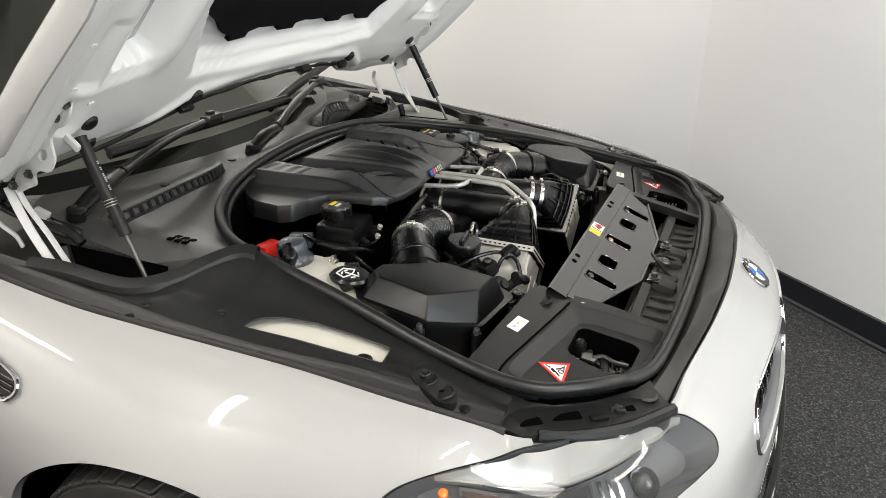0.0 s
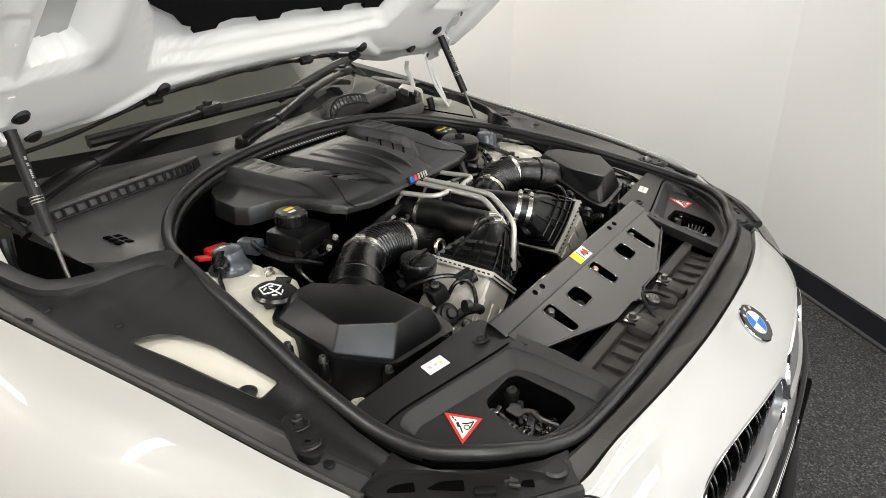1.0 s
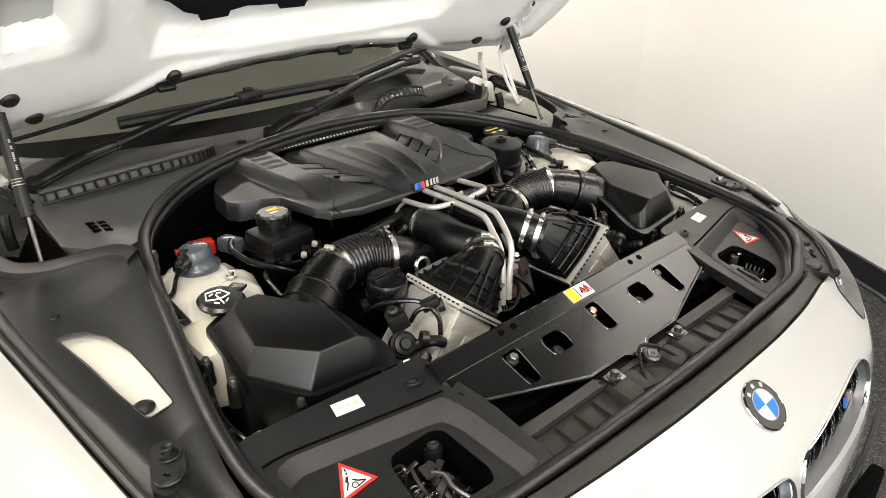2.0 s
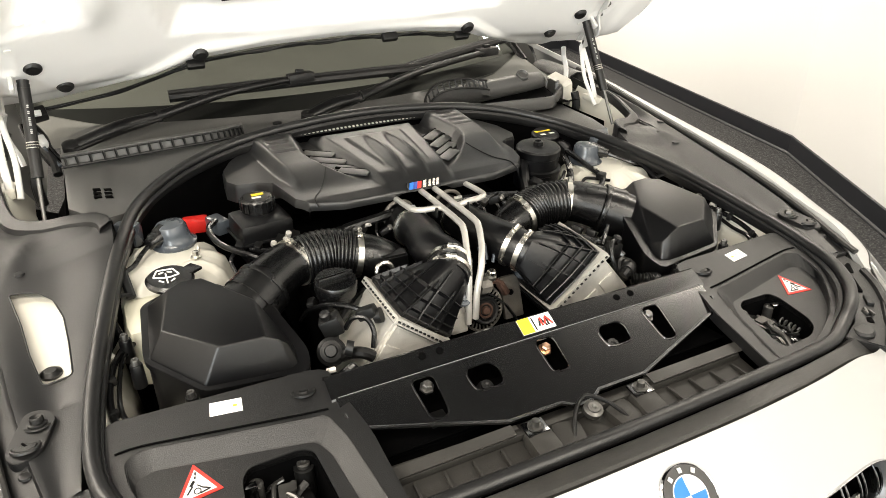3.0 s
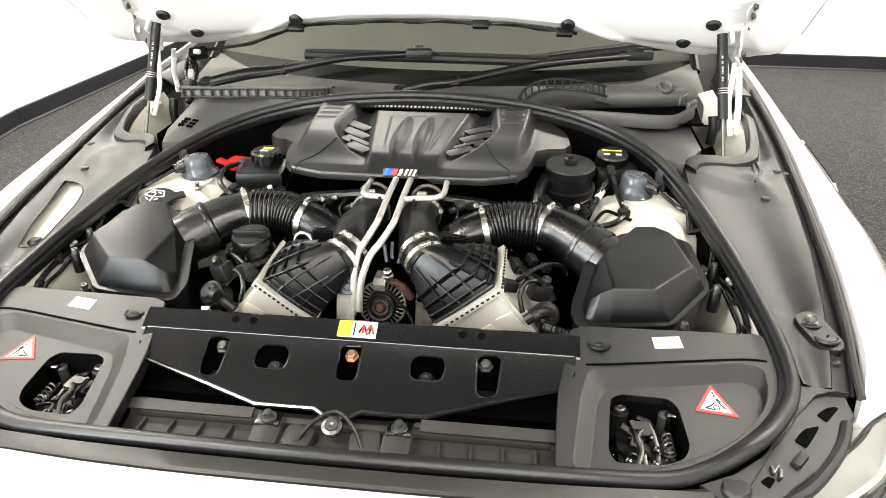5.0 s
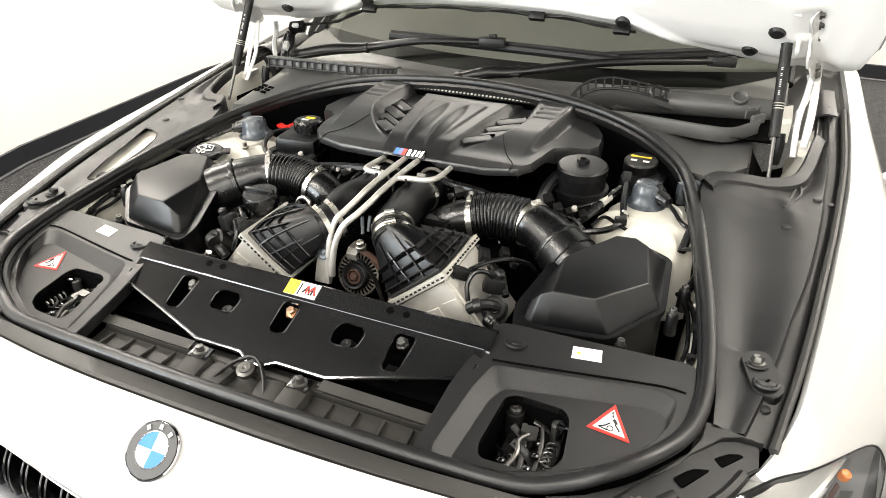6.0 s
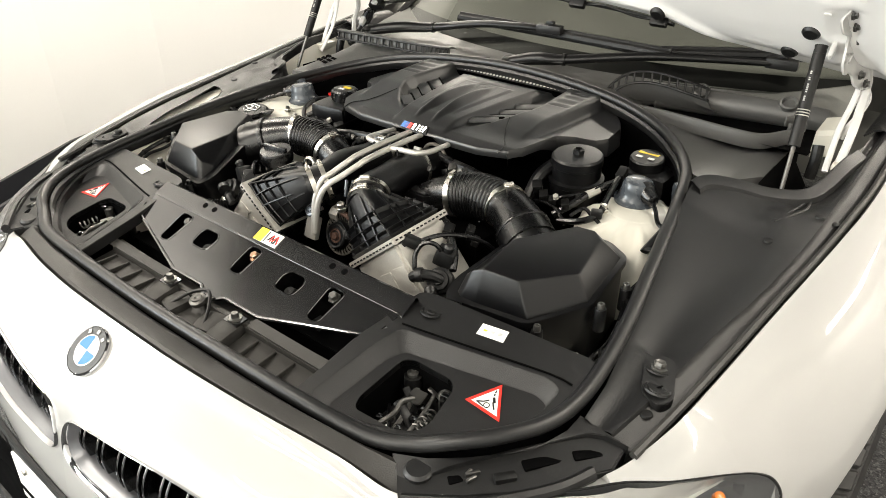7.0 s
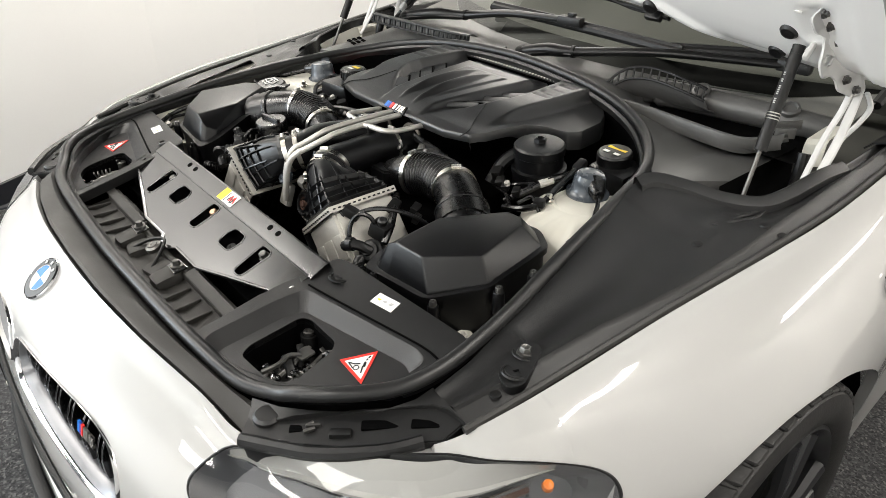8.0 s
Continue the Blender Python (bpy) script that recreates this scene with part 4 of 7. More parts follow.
    part("catch", block((0.02, 0.012, 0.03), pose(s * 0.487, -0.09, 0.772), 0.003), GLOSS, well)
    part("well_wall", sheet([[(x, y, zc(x, y) - DEEP - 0.002), (x, y, 0.70)] for x, y in (lambda q: q + q[:1])(rounded(m(LATCH), 0.018, 4))]), DARK, well)
    # warning triangle and label
    tri = [(0.547, -0.038), (0.518, -0.088), (0.579, -0.091)]
    zt = lambda x, y: zc(x, y) - DEEP + 0.0014
    tr = part("warning_triangle", plate(m(tri), [m(shrink(tri, 0.76))], zt, 0.0012), RED, cover, "red bordered white warning triangle sticker", smooth=0)
    part("triangle_face", plate(m(shrink(tri, 0.77)), (), lambda x, y: zt(x, y) - 0.0003, 0.001), WHITE, tr, smooth=0)
    for a, b, w in (((0.5468, -0.0515), (0.5475, -0.0555), 0.0011), ((0.5482, -0.0575), (0.5490, -0.0605), 0.0011), ((0.5510, -0.0640), (0.5560, -0.0700), 0.0021), ((0.5540, -0.0710), (0.5620, -0.0800), 0.0011), ((0.5330, -0.0815), (0.5420, -0.0765), 0.0010), ((0.5420, -0.0765), (0.5475, -0.0705), 0.0010), ((0.5330, -0.0815), (0.5460, -0.0835), 0.0010)):
        part("pictogram_stroke", bar([(s * x, y, zt(x, y) + 0.0004) for x, y in (a, b)], w, 5, 0), INK, tr)
    ringp = [(0.5490 + 0.0042 * math.cos(q), -0.0795 + 0.0042 * math.sin(q)) for q in np.linspace(0, 2 * math.pi, 12, endpoint=False)]
    part("pictogram_wheel", sweep(bmesh.new(), [Vector((s * x, y, zt(x, y) + 0.0004)) for x, y in ringp], 0.0007, 5, True), INK, tr)
    lx, ly = 0.49, 0.018
    lab = part("label_sticker", plate(m([(lx - 0.022, ly - 0.014), (lx + 0.022, ly - 0.006), (lx + 0.018, ly + 0.016), (lx - 0.025, ly + 0.008)]), (), lambda x, y: zc(x, y) + 0.0012, 0.001), WHITE, cover, "small white label with faint print", smooth=0)
    for i, mt in enumerate((YELLOW, FAINT, FAINT)):
        part("print_bar", block((0.006, 0.007, 0.0006), pose(s * (lx - 0.014 + i * 0.012), ly + i * 0.002, zc(lx, ly) + 0.0018), 0), mt, lab, smooth=0)


# centre bridge
def zp(x, y):
    return 0.838 + 0.40 * (y + 0.03)


HALF = [(0.0, -0.032), (0.346, -0.032), (0.343, -0.062), (0.335, -0.085), (0.22, -0.118), (0.125, -0.146), (0.035, -0.146), (0.015, -0.157), (0.0, -0.158)]
OUT = HALF[1:-1] + [(0.0, -0.158)] + flip(HALF[1:-1])[::-1]
SLOTS = [rounded([(sx * a, b) for a, b in p], 0.012) for sx in (1, -1) for p in ([(0.196, -0.042), (0.235, -0.042), (0.229, -0.108), (0.200, -0.108)], [(0.095, -0.062), (0.105, -0.05), (0.142, -0.05), (0.15, -0.062), (0.146, -0.09), (0.098, -0.09)])]
SLOTS.append(rounded([(-0.018, -0.04), (0.018, -0.04), (0.016, -0.1), (-0.016, -0.1)], 0.012))
bridge = part("slam_panel", plate(OUT, SLOTS, zp, 0.003), GLOSS, car, "gloss black steel slam panel with slots")
part("front_flange", bar([(x, y, zp(x, y) + 0.001) for x, y in (flip(HALF[2:])[:-1] + HALF[2:][::-1])], 0.0035, 8, 0), GLOSS, bridge)
for slot in SLOTS:
    part("slot_rim", sweep(bmesh.new(), [Vector((x, y, zp(x, y) - 0.0004)) for x, y in slot], 0.0017, 6, True), GLOSS, bridge)
part("rear_bead", bar([(-0.342, -0.034, zp(0, -0.034) + 0.0005), (0.342, -0.034, zp(0, -0.034) + 0.0005)], 0.0014, 8, 0), GLOSS, bridge)
rows = [[(x, y, z) for y, z in ((-0.038, 0.828), (-0.035, 0.836), (-0.029, 0.839), (-0.002, 0.8515), (0.003, 0.850), (0.007, 0.838), (0.008, 0.80))] for x in np.linspace(-0.352, 0.352, 9)]
part("cross_bar", sheet(rows), GLOSS, bridge, "gloss black cross bar")
for x in (-0.2, -0.17, 0.17, 0.2):
    part("bar_hole", lathe([(0.006, 0), (0.006, 0.0012), (0, 0.0012)], (x, -0.012, 0.8465), (0, -0.42, 0.9), 16), DARK, bridge)
for x, mt in ((-0.21, LATCHMETAL), (0.0, COPPER), (0.21, LATCHMETAL)):
    part("bolt", lathe([(0.0115, -0.004), (0.0115, 0.0), (0.008, 0.0), (0.008, 0.008), (0.006, 0.010), (0, 0.010)], (x, -0.049, 0.818), (0, -0.4, 1), 6), mt, bridge, "bright hexagon bolt")
    part("under_bracket", block((0.03, 0.03, 0.004), pose(x, -0.085, 0.785), 0.001), INK, bridge)
for x in (-0.12, 0.12):
    part("radiator_peg", lathe([(0.016, -0.01), (0.014, 0.0), (0.009, 0.003), (0.009, 0.009), (0.004, 0.009), (0, 0.006)], (x, -0.07, 0.798), (0, -0.3, 1), 18), INK, bridge)
LABEL = pose(0.003, -0.0160, 0.8462, 24.8)
lab = part("warning_label", block((0.062, 0.029, 0.0012), LABEL, 0), WHITE, bridge, "white and yellow warning label", smooth=0)
part("yellow_field", block((0.022, 0.0288, 0.0004), LABEL @ pose(-0.0200, 0, 0.0007), 0), YELLOW, lab, smooth=0)
part("print_bar", block((0.0025, 0.024, 0.0004), LABEL @ pose(-0.0045, 0, 0.0007), 0), INK, lab, smooth=0)
for i in range(6):
    part("print_bar", block((0.0036, 0.013 + 0.003 * (i % 3), 0.0004), LABEL @ pose(0.006 + i * 0.0036, -0.0005 + 0.001 * (i % 2), 0.0008, 0, 0, 24 * (i % 3 - 1)), 0), RED if i % 2 else INK, lab, smooth=0)

# ribbed duct ahead of the bridge
duct = part("front_duct", sheet([[(x, y, z) for y, z in ((-0.235, 0.785), (-0.23, 0.772), (-0.205, 0.765), (-0.165, 0.77), (-0.16, 0.776), (-0.13, 0.765), (-0.12, 0.70))] for x in np.linspace(-0.318, 0.318, 17)]), GREY, car, "dusty dark plastic duct behind the nose")
for x in (-0.29, -0.245, -0.20, -0.155, 0.155, 0.20, 0.245, 0.29):
    part("rib", block((0.005, 0.058, 0.010), pose(x, -0.20, 0.769, 0, 0, 4 * math.copysign(1, x)), 0.0022), GREY, duct)
for s in (1, -1):
    part("tray_edge", bar([(s * 0.135, -0.229, 0.779), (s * 0.25, -0.226, 0.777), (s * 0.312, -0.222, 0.775)], 0.004, 6, 4), GREY, duct)
    part("air_guide", sheet([[(s * x, y, z) for y, z in ((-0.168, 0.786), (-0.150, 0.790), (-0.146, 0.784), (-0.140, 0.760))] for x in np.linspace(0.125, 0.318, 5)], 0.002), GREY, duct)
part("front_rail", block((0.62, 0.012, 0.012), pose(0, -0.162, 0.776), 0.003), GREY, duct)
for s in (1, -1):
    br = part("mount_bracket", block((0.046, 0.056, 0.034), pose(s * 0.095, -0.192, 0.770, 8), 0.014), GREY, duct, "rounded dusty plastic mount")
    part("bracket_tab", block((0.036, 0.026, 0.004), pose(s * 0.096, -0.170, 0.789, 6), 0.0015), GLOSS, br)
    part("side_hump", block((0.05, 0.05, 0.03), pose(s * 0.05, -0.19, 0.766, 8, 0, s * 12), 0.014), GREY, duct)
    part("bolt", lathe([(0.012, 0), (0.012, 0.003), (0.007, 0.003), (0.006, 0.012), (0, 0.013)], (s * 0.096, -0.170, 0.791), (0, 0, 1), 12), LATCHMETAL, duct)
part("grommet", lathe([(0.015, -0.006), (0.015, 0.002), (0.010, 0.004), (0.009, 0.006), (0.004, 0.006), (0, 0.002)], (0, -0.178, 0.792), (0, -0.3, 1), 24), LATCHMETAL, duct)
part("grommet_strap", bar([(-0.05, -0.205, 0.775), (-0.03, -0.175, 0.792), (0, -0.156, 0.80), (0.03, -0.175, 0.792), (0.05, -0.205, 0.775)], 0.0032, 8, 6), INK, duct)
# Added dark sheet, so that the slots above look into shade.
part("slot_shade_sheet", sheet([[(x, y, z) for y, z in ((-0.112, 0.772), (-0.06, 0.766), (-0.02, 0.774), (0.012, 0.79), (0.014, 0.74))] for x in np.linspace(-0.335, 0.335, 5)], 0.003), DARK, car, "near-black sheet standing in for shade under the slam panel")
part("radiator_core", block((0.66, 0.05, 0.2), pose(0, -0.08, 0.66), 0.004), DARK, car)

# ---- engine ----
def half_width(y):
    return interp([(0.395, 0.235), (0.42, 0.255), (0.47, 0.265), (0.54, 0.273), (0.575, 0.30), (0.60, 0.338), (0.63, 0.352), (0.70, 0.346), (0.74, 0.325), (0.765, 0.30)], y)


def dome_half(y):
    return 0.075 + 0.138 * (y - 0.41)


def lobe_inner(y):
    return interp([(0.45, 0.085), (0.47, 0.100), (0.50, 0.128), (0.54, 0.156), (0.58, 0.172), (0.62, 0.178), (0.70, 0.172), (0.765, 0.166)], y)


def cover_z(x, y):
    """Height of the engine cover: base, centre dome with two blisters, side lobes, outer wings."""
    ax = abs(x)
    z = interp([(0.39, 0.929), (0.40, 0.934), (0.43, 0.941), (0.5, 0.946), (0.6, 0.949), (0.7, 0.950), (0.765, 0.950)], y)
    xi, xo, hw = lobe_inner(y), interp([(0.45, 0.235), (0.6, 0.255), (0.765, 0.268)], y), dome_half(y)
    wing = step1(ax, xo - 0.012, xo + 0.010)
    lobe = step1(ax, xi - 0.006, xi + 0.012) * step1(y, 0.45, 0.57)
    z += 0.020 * lobe * (1 - wing) - 0.007 * wing * step1(y, 0.46, 0.60) - 0.015 * step1(ax, 0.25, 0.36)
    dome = step1(hw + 0.004 - ax, 0.0, 0.014) * (1 - step1(y, 0.722, 0.745)) * step1(y, 0.40, 0.47)
    z += 0.014 * dome
    h2 = 0.054 + 0.1 * (y - 0.5)
    z += 0.0035 * step1(h2 - ax, 0.0, 0.006) * (1 - step1(y, 0.675, 0.69)) * step1(y, 0.47, 0.53)
    lens = max(0.0, 1 - ((y - 0.553) / 0.122) ** 2)
    z += 0.014 * lens * bump1(ax, 0.0245, 0.006 + 0.0135 * lens)
    valley = step1(ax, hw + 0.002, hw + 0.012) * (1 - step1(ax, xi - 0.012, xi - 0.002)) * step1(y, 0.49, 0.54)
    z -= 0.008 * valley
    if 0.192 < ax < 0.246 and 0.64 < y < 0.75:
        z -= 0.0028 * (0.5 + 0.5 * math.cos(2 * math.pi * (y - 0.64) / 0.034)) * step1(0.246 - ax, 0, 0.006) * step1(ax, 0.192, 0.198)
    return z


def cover_mesh():
    rows = []
    ny, nx = 130, 191
    for j in range(ny):
        y0 = 0.395 + (0.765 - 0.395) * j / (ny - 1)
        w = half_width(y0)
        row = []
        for i in range(nx):
            t = -1 + 2 * i / (nx - 1)
            x = t * w
            front = interp([(0.0, 0.006), (0.06, 0.008), (0.10, 0.008), (0.17, 0.009), (0.21, 0.018), (0.25, 0.028), (0.4, 0.06)], abs(x))
            y = y0 + front * (1 - j / (ny - 1)) ** 3
            row.append((x, y, cover_z(x, y)))
        drop = 0.018 + 0.022 * step1(y0, 0.47, 0.57)
        rows.append([(row[0][0] * 1.012, row[0][1], row[0][2] - drop), (row[0][0] * 1.010, row[0][1], row[0][2] - 0.008)] + row + [(row[-1][0] * 1.010, row[-1][1], row[-1][2] - 0.008), (row[-1][0] * 1.012, row[-1][1], row[-1][2] - drop)])
    lip = [(p[0], p[1] - 0.003, p[2] - 0.005) for p in rows[0]]
    low = [(p[0], p[1] + 0.001, p[2] - 0.008 - 0.010 * step1(abs(p[0]), 0.045, 0.07)) for p in rows[0]]
    back = [(p[0], p[1] + 0.004, p[2] - 0.035) for p in rows[-1]]
    return sheet([low, lip] + rows + [back])


cover = part("engine_cover", cover_mesh(), COVER, car, "satin black sculpted engine cover with a striped badge", 50)
for s in (1, -1):
    for i in range(4):
        y = 0.5075 + i * 0.0485
        xc = 0.5 * (dome_half(y) + lobe_inner(y)) + 0.001
        half, z = 0.5 * (lobe_inner(y + 0.02) - dome_half(y - 0.02)) * 1.1, cover_z(xc, y)
        part("vent_slat", block((2 * half, 0.027, 0.003), pose(s * xc, y, z + 0.0062, 3, 0, s * 40), 0.0005), COVER, cover)
        part("vent_gap", block((2 * half, 0.0052, 0.004), pose(s * xc, y + 0.0205, z + 0.0060, 0, 0, s * 40), 0.0005), DARK, cover)
    part("cover_seam", bar([(s * x, y, cover_z(x, y) + 0.0004) for x, y in ((0.222, 0.402), (0.221, 0.43), (0.20, 0.46), (0.18, 0.495), (0.165, 0.53))], 0.0013, 5, 6), INK, cover)
mesh = part("mesh_strip", sheet([[(x, 0.765 + 0.009 * k, 0.956 + 0.006 * k) for k in range(3)] for x in np.linspace(-0.166, 0.166, 9)], 0.002), INK, cover, "strip of bright metal beads")
part("strip_edge", bar([(-0.166, 0.785, 0.9705), (0, 0.786, 0.9705), (0.166, 0.785, 0.9705)], 0.0016, 6, 3), STEEL, mesh)
for r in range(2):
    for i in range(32):
        part("bead", lathe([(0.0036, -0.001), (0.0034, 0.0006), (0, 0.0010)], (-0.158 + i * 0.0101 + r * 0.005, 0.7693 + r * 0.0085, 0.9610 + r * 0.0056), (0, -0.55, 0.83), 6), ALUPIPE, mesh, smooth=0)
part("strip_edge", bar([(-0.17, 0.787, 0.962), (0.0, 0.789, 0.962), (0.17, 0.787, 0.962)], 0.0016, 6, 4), STEEL, mesh)


bm4 = Matrix.Translation((0.0, 0.404, 0.9385)) @ Matrix.Rotation(radians(52), 4, "X")
badge2 = part("striped_badge", block((0.074, 0.019, 0.005), bm4, 0.002), INK, cover, "chrome badge with blue and red stripes")
shear = Matrix(((1, 0.35, 0, 0), (0, 1, 0, 0), (0, 0, 1, 0), (0, 0, 0, 1)))
for a, mt in ((-0.0285, BLUE), (-0.0195, NAVY), (-0.0105, RED)):
    part("stripe", block((0.0085, 0.014, 0.002), bm4 @ Matrix.Translation((a, 0, 0.003)) @ shear, 0), mt, badge2, smooth=0)
for a, w in ((0.001, 0.007), (0.0125, 0.005), (0.0215, 0.005), (0.030, 0.006)):
    part("chrome_stroke", block((w, 0.014, 0.0025), bm4 @ Matrix.Translation((a, 0, 0.003)) @ shear, 0), STEEL, badge2, smooth=0)


def clamp_band(c, axis, r, parent, w=0.011):
    part("clamp_band", lathe([(r, -w / 2), (r + 0.002, -w / 2), (r + 0.0022, w / 2), (r, w / 2)], c, axis, 32), STEEL, parent, "stainless hose clamp")
    up = Vector(axis).cross(Vector((1, 0, 0)) if abs(axis[0]) < 0.7 else Vector((0, 1, 0))).normalized()
    if up.z < 0:
        up = -up
    side = Vector(axis).cross(up).normalized()
    a = Vector(c) + up * (r + 0.004)
    part("clamp_screw", lathe([(0.0045, -0.009), (0.0045, 0.009), (0, 0.009)], a, side, 10), STEEL, parent)


def tube_along(points, radii, n=10):
    line = spline([(*p, r) for p, r in zip(points, radii)], n)
    pts, rad = [], []
    for q in line:
        pts.append(Vector(q[:3]))
        rad.append(q[3])
    return pts, rad


for s in (1, -1):
    # intake hose with bellows
    ax = [(0.115, 0.30, 0.835), (0.15, 0.31, 0.852), (0.182, 0.317, 0.862), (0.235, 0.327, 0.872), (0.30, 0.322, 0.872), (0.345, 0.300, 0.864), (0.395, 0.266, 0.846), (0.44, 0.236, 0.826)]
    ra = [0.036, 0.040, 0.041, 0.044, 0.043, 0.046, 0.050, 0.052]
    pts, rad = tube_along([(s * x, y, z) for x, y, z in ax], ra)
    hose = part("intake_hose", sweep(bmesh.new(), pts, rad, 28), HOSE, car, "black intake hose with ribbed bellows", 60)
    fine = spline([(s * x, y, z) for x, y, z in ax[2:5]], 120)
    bel, br = [], []
    k0, k1 = 30, 210
    for k in range(k0, k1 + 1):
        bel.append(fine[k])
        br.append(0.0445 + 0.0028 * abs(math.sin(math.pi * 12 * (k - k0) / (k1 - k0))))
    part("bellows", sweep(bmesh.new(), bel, br, 32), HOSE, hose, "ribbed rubber bellows", 30)
    for p, q, r in (((0.182, 0.317, 0.862), (0.235, 0.327, 0.872), 0.0425), ((0.30, 0.322, 0.872), (0.345, 0.298, 0.866), 0.0445)):
        d = (Vector(q) - Vector(p)).normalized()
        clamp_band((s * p[0], p[1], p[2]), (s * d.x, d.y, d.z), r, hose)
    d = (Vector(ax[6]) - Vector(ax[5])).normalized()
    c = Vector(ax[5]).lerp(Vector(ax[6]), 0.45)
    part("step_collar", lathe([(0.046, -0.008), (0.0525, -0.005), (0.0535, 0.0), (0.0530, 0.004), (0.0515, 0.005), (0.053, 0.04)], (s * c.x, c.y, c.z), (s * d.x, d.y, d.z), 36), HOSE, hose)
    part("bracket", plate([(s * x, y) for x, y in ((0.10, 0.262), (0.145, 0.262), (0.155, 0.275), (0.12, 0.30), (0.095, 0.29))], top=lambda x, y: 0.87, thick=0.03, bevel=0.004), BOX, hose)

    # air filter box: flat lid facets, an arched front face, a sloping seam with posts
    TOPS = [(0.400, 0.203, 0.888), (0.466, 0.306, 0.892), (0.500, 0.306, 0.894), (0.522, 0.284, 0.895), (0.546, 0.171, 0.890), (0.476, 0.102, 0.882), (0.409, 0.100, 0.880), (0.388, 0.099, 0.871), (0.374, 0.103, 0.855), (0.366, 0.125, 0.842)]
    LOWS = [(0.378, 0.215, 0.835), (0.445, 0.325, 0.855), (0.512, 0.332, 0.860), (0.560, 0.300, 0.862), (0.571, 0.164, 0.851), (0.505, 0.090, 0.829), (0.405, 0.082, 0.822), (0.378, 0.082, 0.822), (0.365, 0.088, 0.822), (0.360, 0.115, 0.822)]
    FEET = [(x, y, 0.74) for x, y, z in LOWS]
    hull = bmesh.new()
    loops = [[hull.verts.new((s * x, y, z)) for x, y, z in ring_] for ring_ in (TOPS, LOWS, FEET)]
    hull.faces.new(loops[0][:7])
    hull.faces.new([loops[0][k] for k in (6, 7, 8, 9, 0)])
    for ra_, rb_ in zip(loops, loops[1:]):
        for k in range(10):
            hull.faces.new((ra_[k], ra_[(k + 1) % 10], rb_[(k + 1) % 10], rb_[k]))
    bmesh.ops.recalc_face_normals(hull, faces=hull.faces)
    soft = [e for e in hull.edges if len(e.link_faces) == 2 and e.calc_face_angle() > 0.3]
    bmesh.ops.bevel(hull, geom=soft, offset=0.0036, segments=3, affect="EDGES", clamp_overlap=True, profile=0.6)
    box = part("air_filter_box", hull, BOX, car, "faceted satin black air filter box", 30)

    def seam_z(x, y):
        return 0.827 + 0.30 * (min(max(y, 0.07), 0.21) - 0.09) + 0.02 * (abs(x) - 0.5)

    grown = [(0.47 + (x - 0.47) * 1.09, 0.205 + (y - 0.205) * 1.07) for x, y, z in LOWS[:7]] + [(0.352, 0.068), (0.342, 0.11)]
    part("box_base", plate(rounded([(s * x, y) for x, y in grown], 0.016), top=seam_z, thick=0.011, bevel=0.003), BOX, box)
    part("box_lower", plate(rounded([(s * (0.47 + (x - 0.47) * 0.96), 0.205 + (y - 0.205) * 0.96) for x, y in grown], 0.016), top=lambda x, y: seam_z(x, y) - 0.010, thick=0.12), BOX, box)
    for x, y, z in ((0.527, 0.084, 0.836), (0.591, 0.167, 0.860), (0.600, 0.235, 0.866), (0.385, 0.066, 0.826)):
        part("box_screw", lathe([(0.0062, -0.034), (0.0062, -0.001), (0.0054, 0.001), (0.0028, 0.001), (0.0022, -0.001), (0, -0.001)], (s * x, y, z - 0.006), (0, 0, 1), 14), LATCHMETAL if x > 0.5 else BOX, box)
        part("screw_post", lathe([(0.0105, -0.05), (0.0095, -0.012), (0.0085, -0.010), (0.0066, -0.010)], (s * x, y, z - 0.004), (0, 0, 1), 14), BOX, box)

    # charge air cooler: alloy core, ribbed black tank
    A, Bv = Vector((0.77, 0, 0.638)), Vector((0.638, 0, -0.77))
    shift = Vector((0, 0, 0)) if s > 0 else Vector((-0.022, -0.005, -0.013))
    T0 = Vector((0.115, 0.091, 0.781)) + shift
    lo = 0.0 if s > 0 else 0.020
    def at(a, y, b):
        q = T0 + A * a + Bv * b
        return Vector((s * q.x, T0.y + y, q.z))
    core = bmesh.new()
    vs = [core.verts.new(at(a, y, b)) for b in (0.004, 0.15) for a, y in ((lo, 0.0), (0.135, 0.0), (0.135, 0.135), (lo, 0.135))]
    for f in ((0, 1, 2, 3), (7, 6, 5, 4), (0, 4, 5, 1), (1, 5, 6, 2), (2, 6, 7, 3), (3, 7, 4, 0)):
        core.faces.new([vs[i] for i in f])
    bmesh.ops.bevel(core, geom=list(core.edges), offset=0.006, segments=2, affect="EDGES")
    cooler = part("charge_cooler", core, ALU, car, "cast alloy charge air cooler with a black ribbed tank")
    fl = [(a, y) for a, y in ((lo - 0.006, -0.008), (0.143, -0.008), (0.143, 0.143), (lo - 0.006, 0.143))]
    rows = [[at(a, y, b) for a, y in fl + fl[:1]] for b in (-0.006, 0.006)]
    fb = sheet(rows)
    fb.faces.new([fb.verts.new(at(a, y, -0.006)) for a, y in fl])
    part("core_flange", fb, ALU, cooler, "crimped alloy flange")
    part("side_cover", sheet([[at(lo - 0.008, y, b) for b in (-0.004, 0.05, 0.15)] for y in (-0.008, 0.06, 0.143)], 0.003), BOX, cooler, "black ribbed side of the cooler tank")
    for i in range(6):
        part("side_rib", sheet([[at(a, 0.01 + 0.023 * i, b) for a in (lo - 0.008, lo - 0.013)] for b in (0.0, 0.07, 0.14)], 0.003), BOX, cooler)
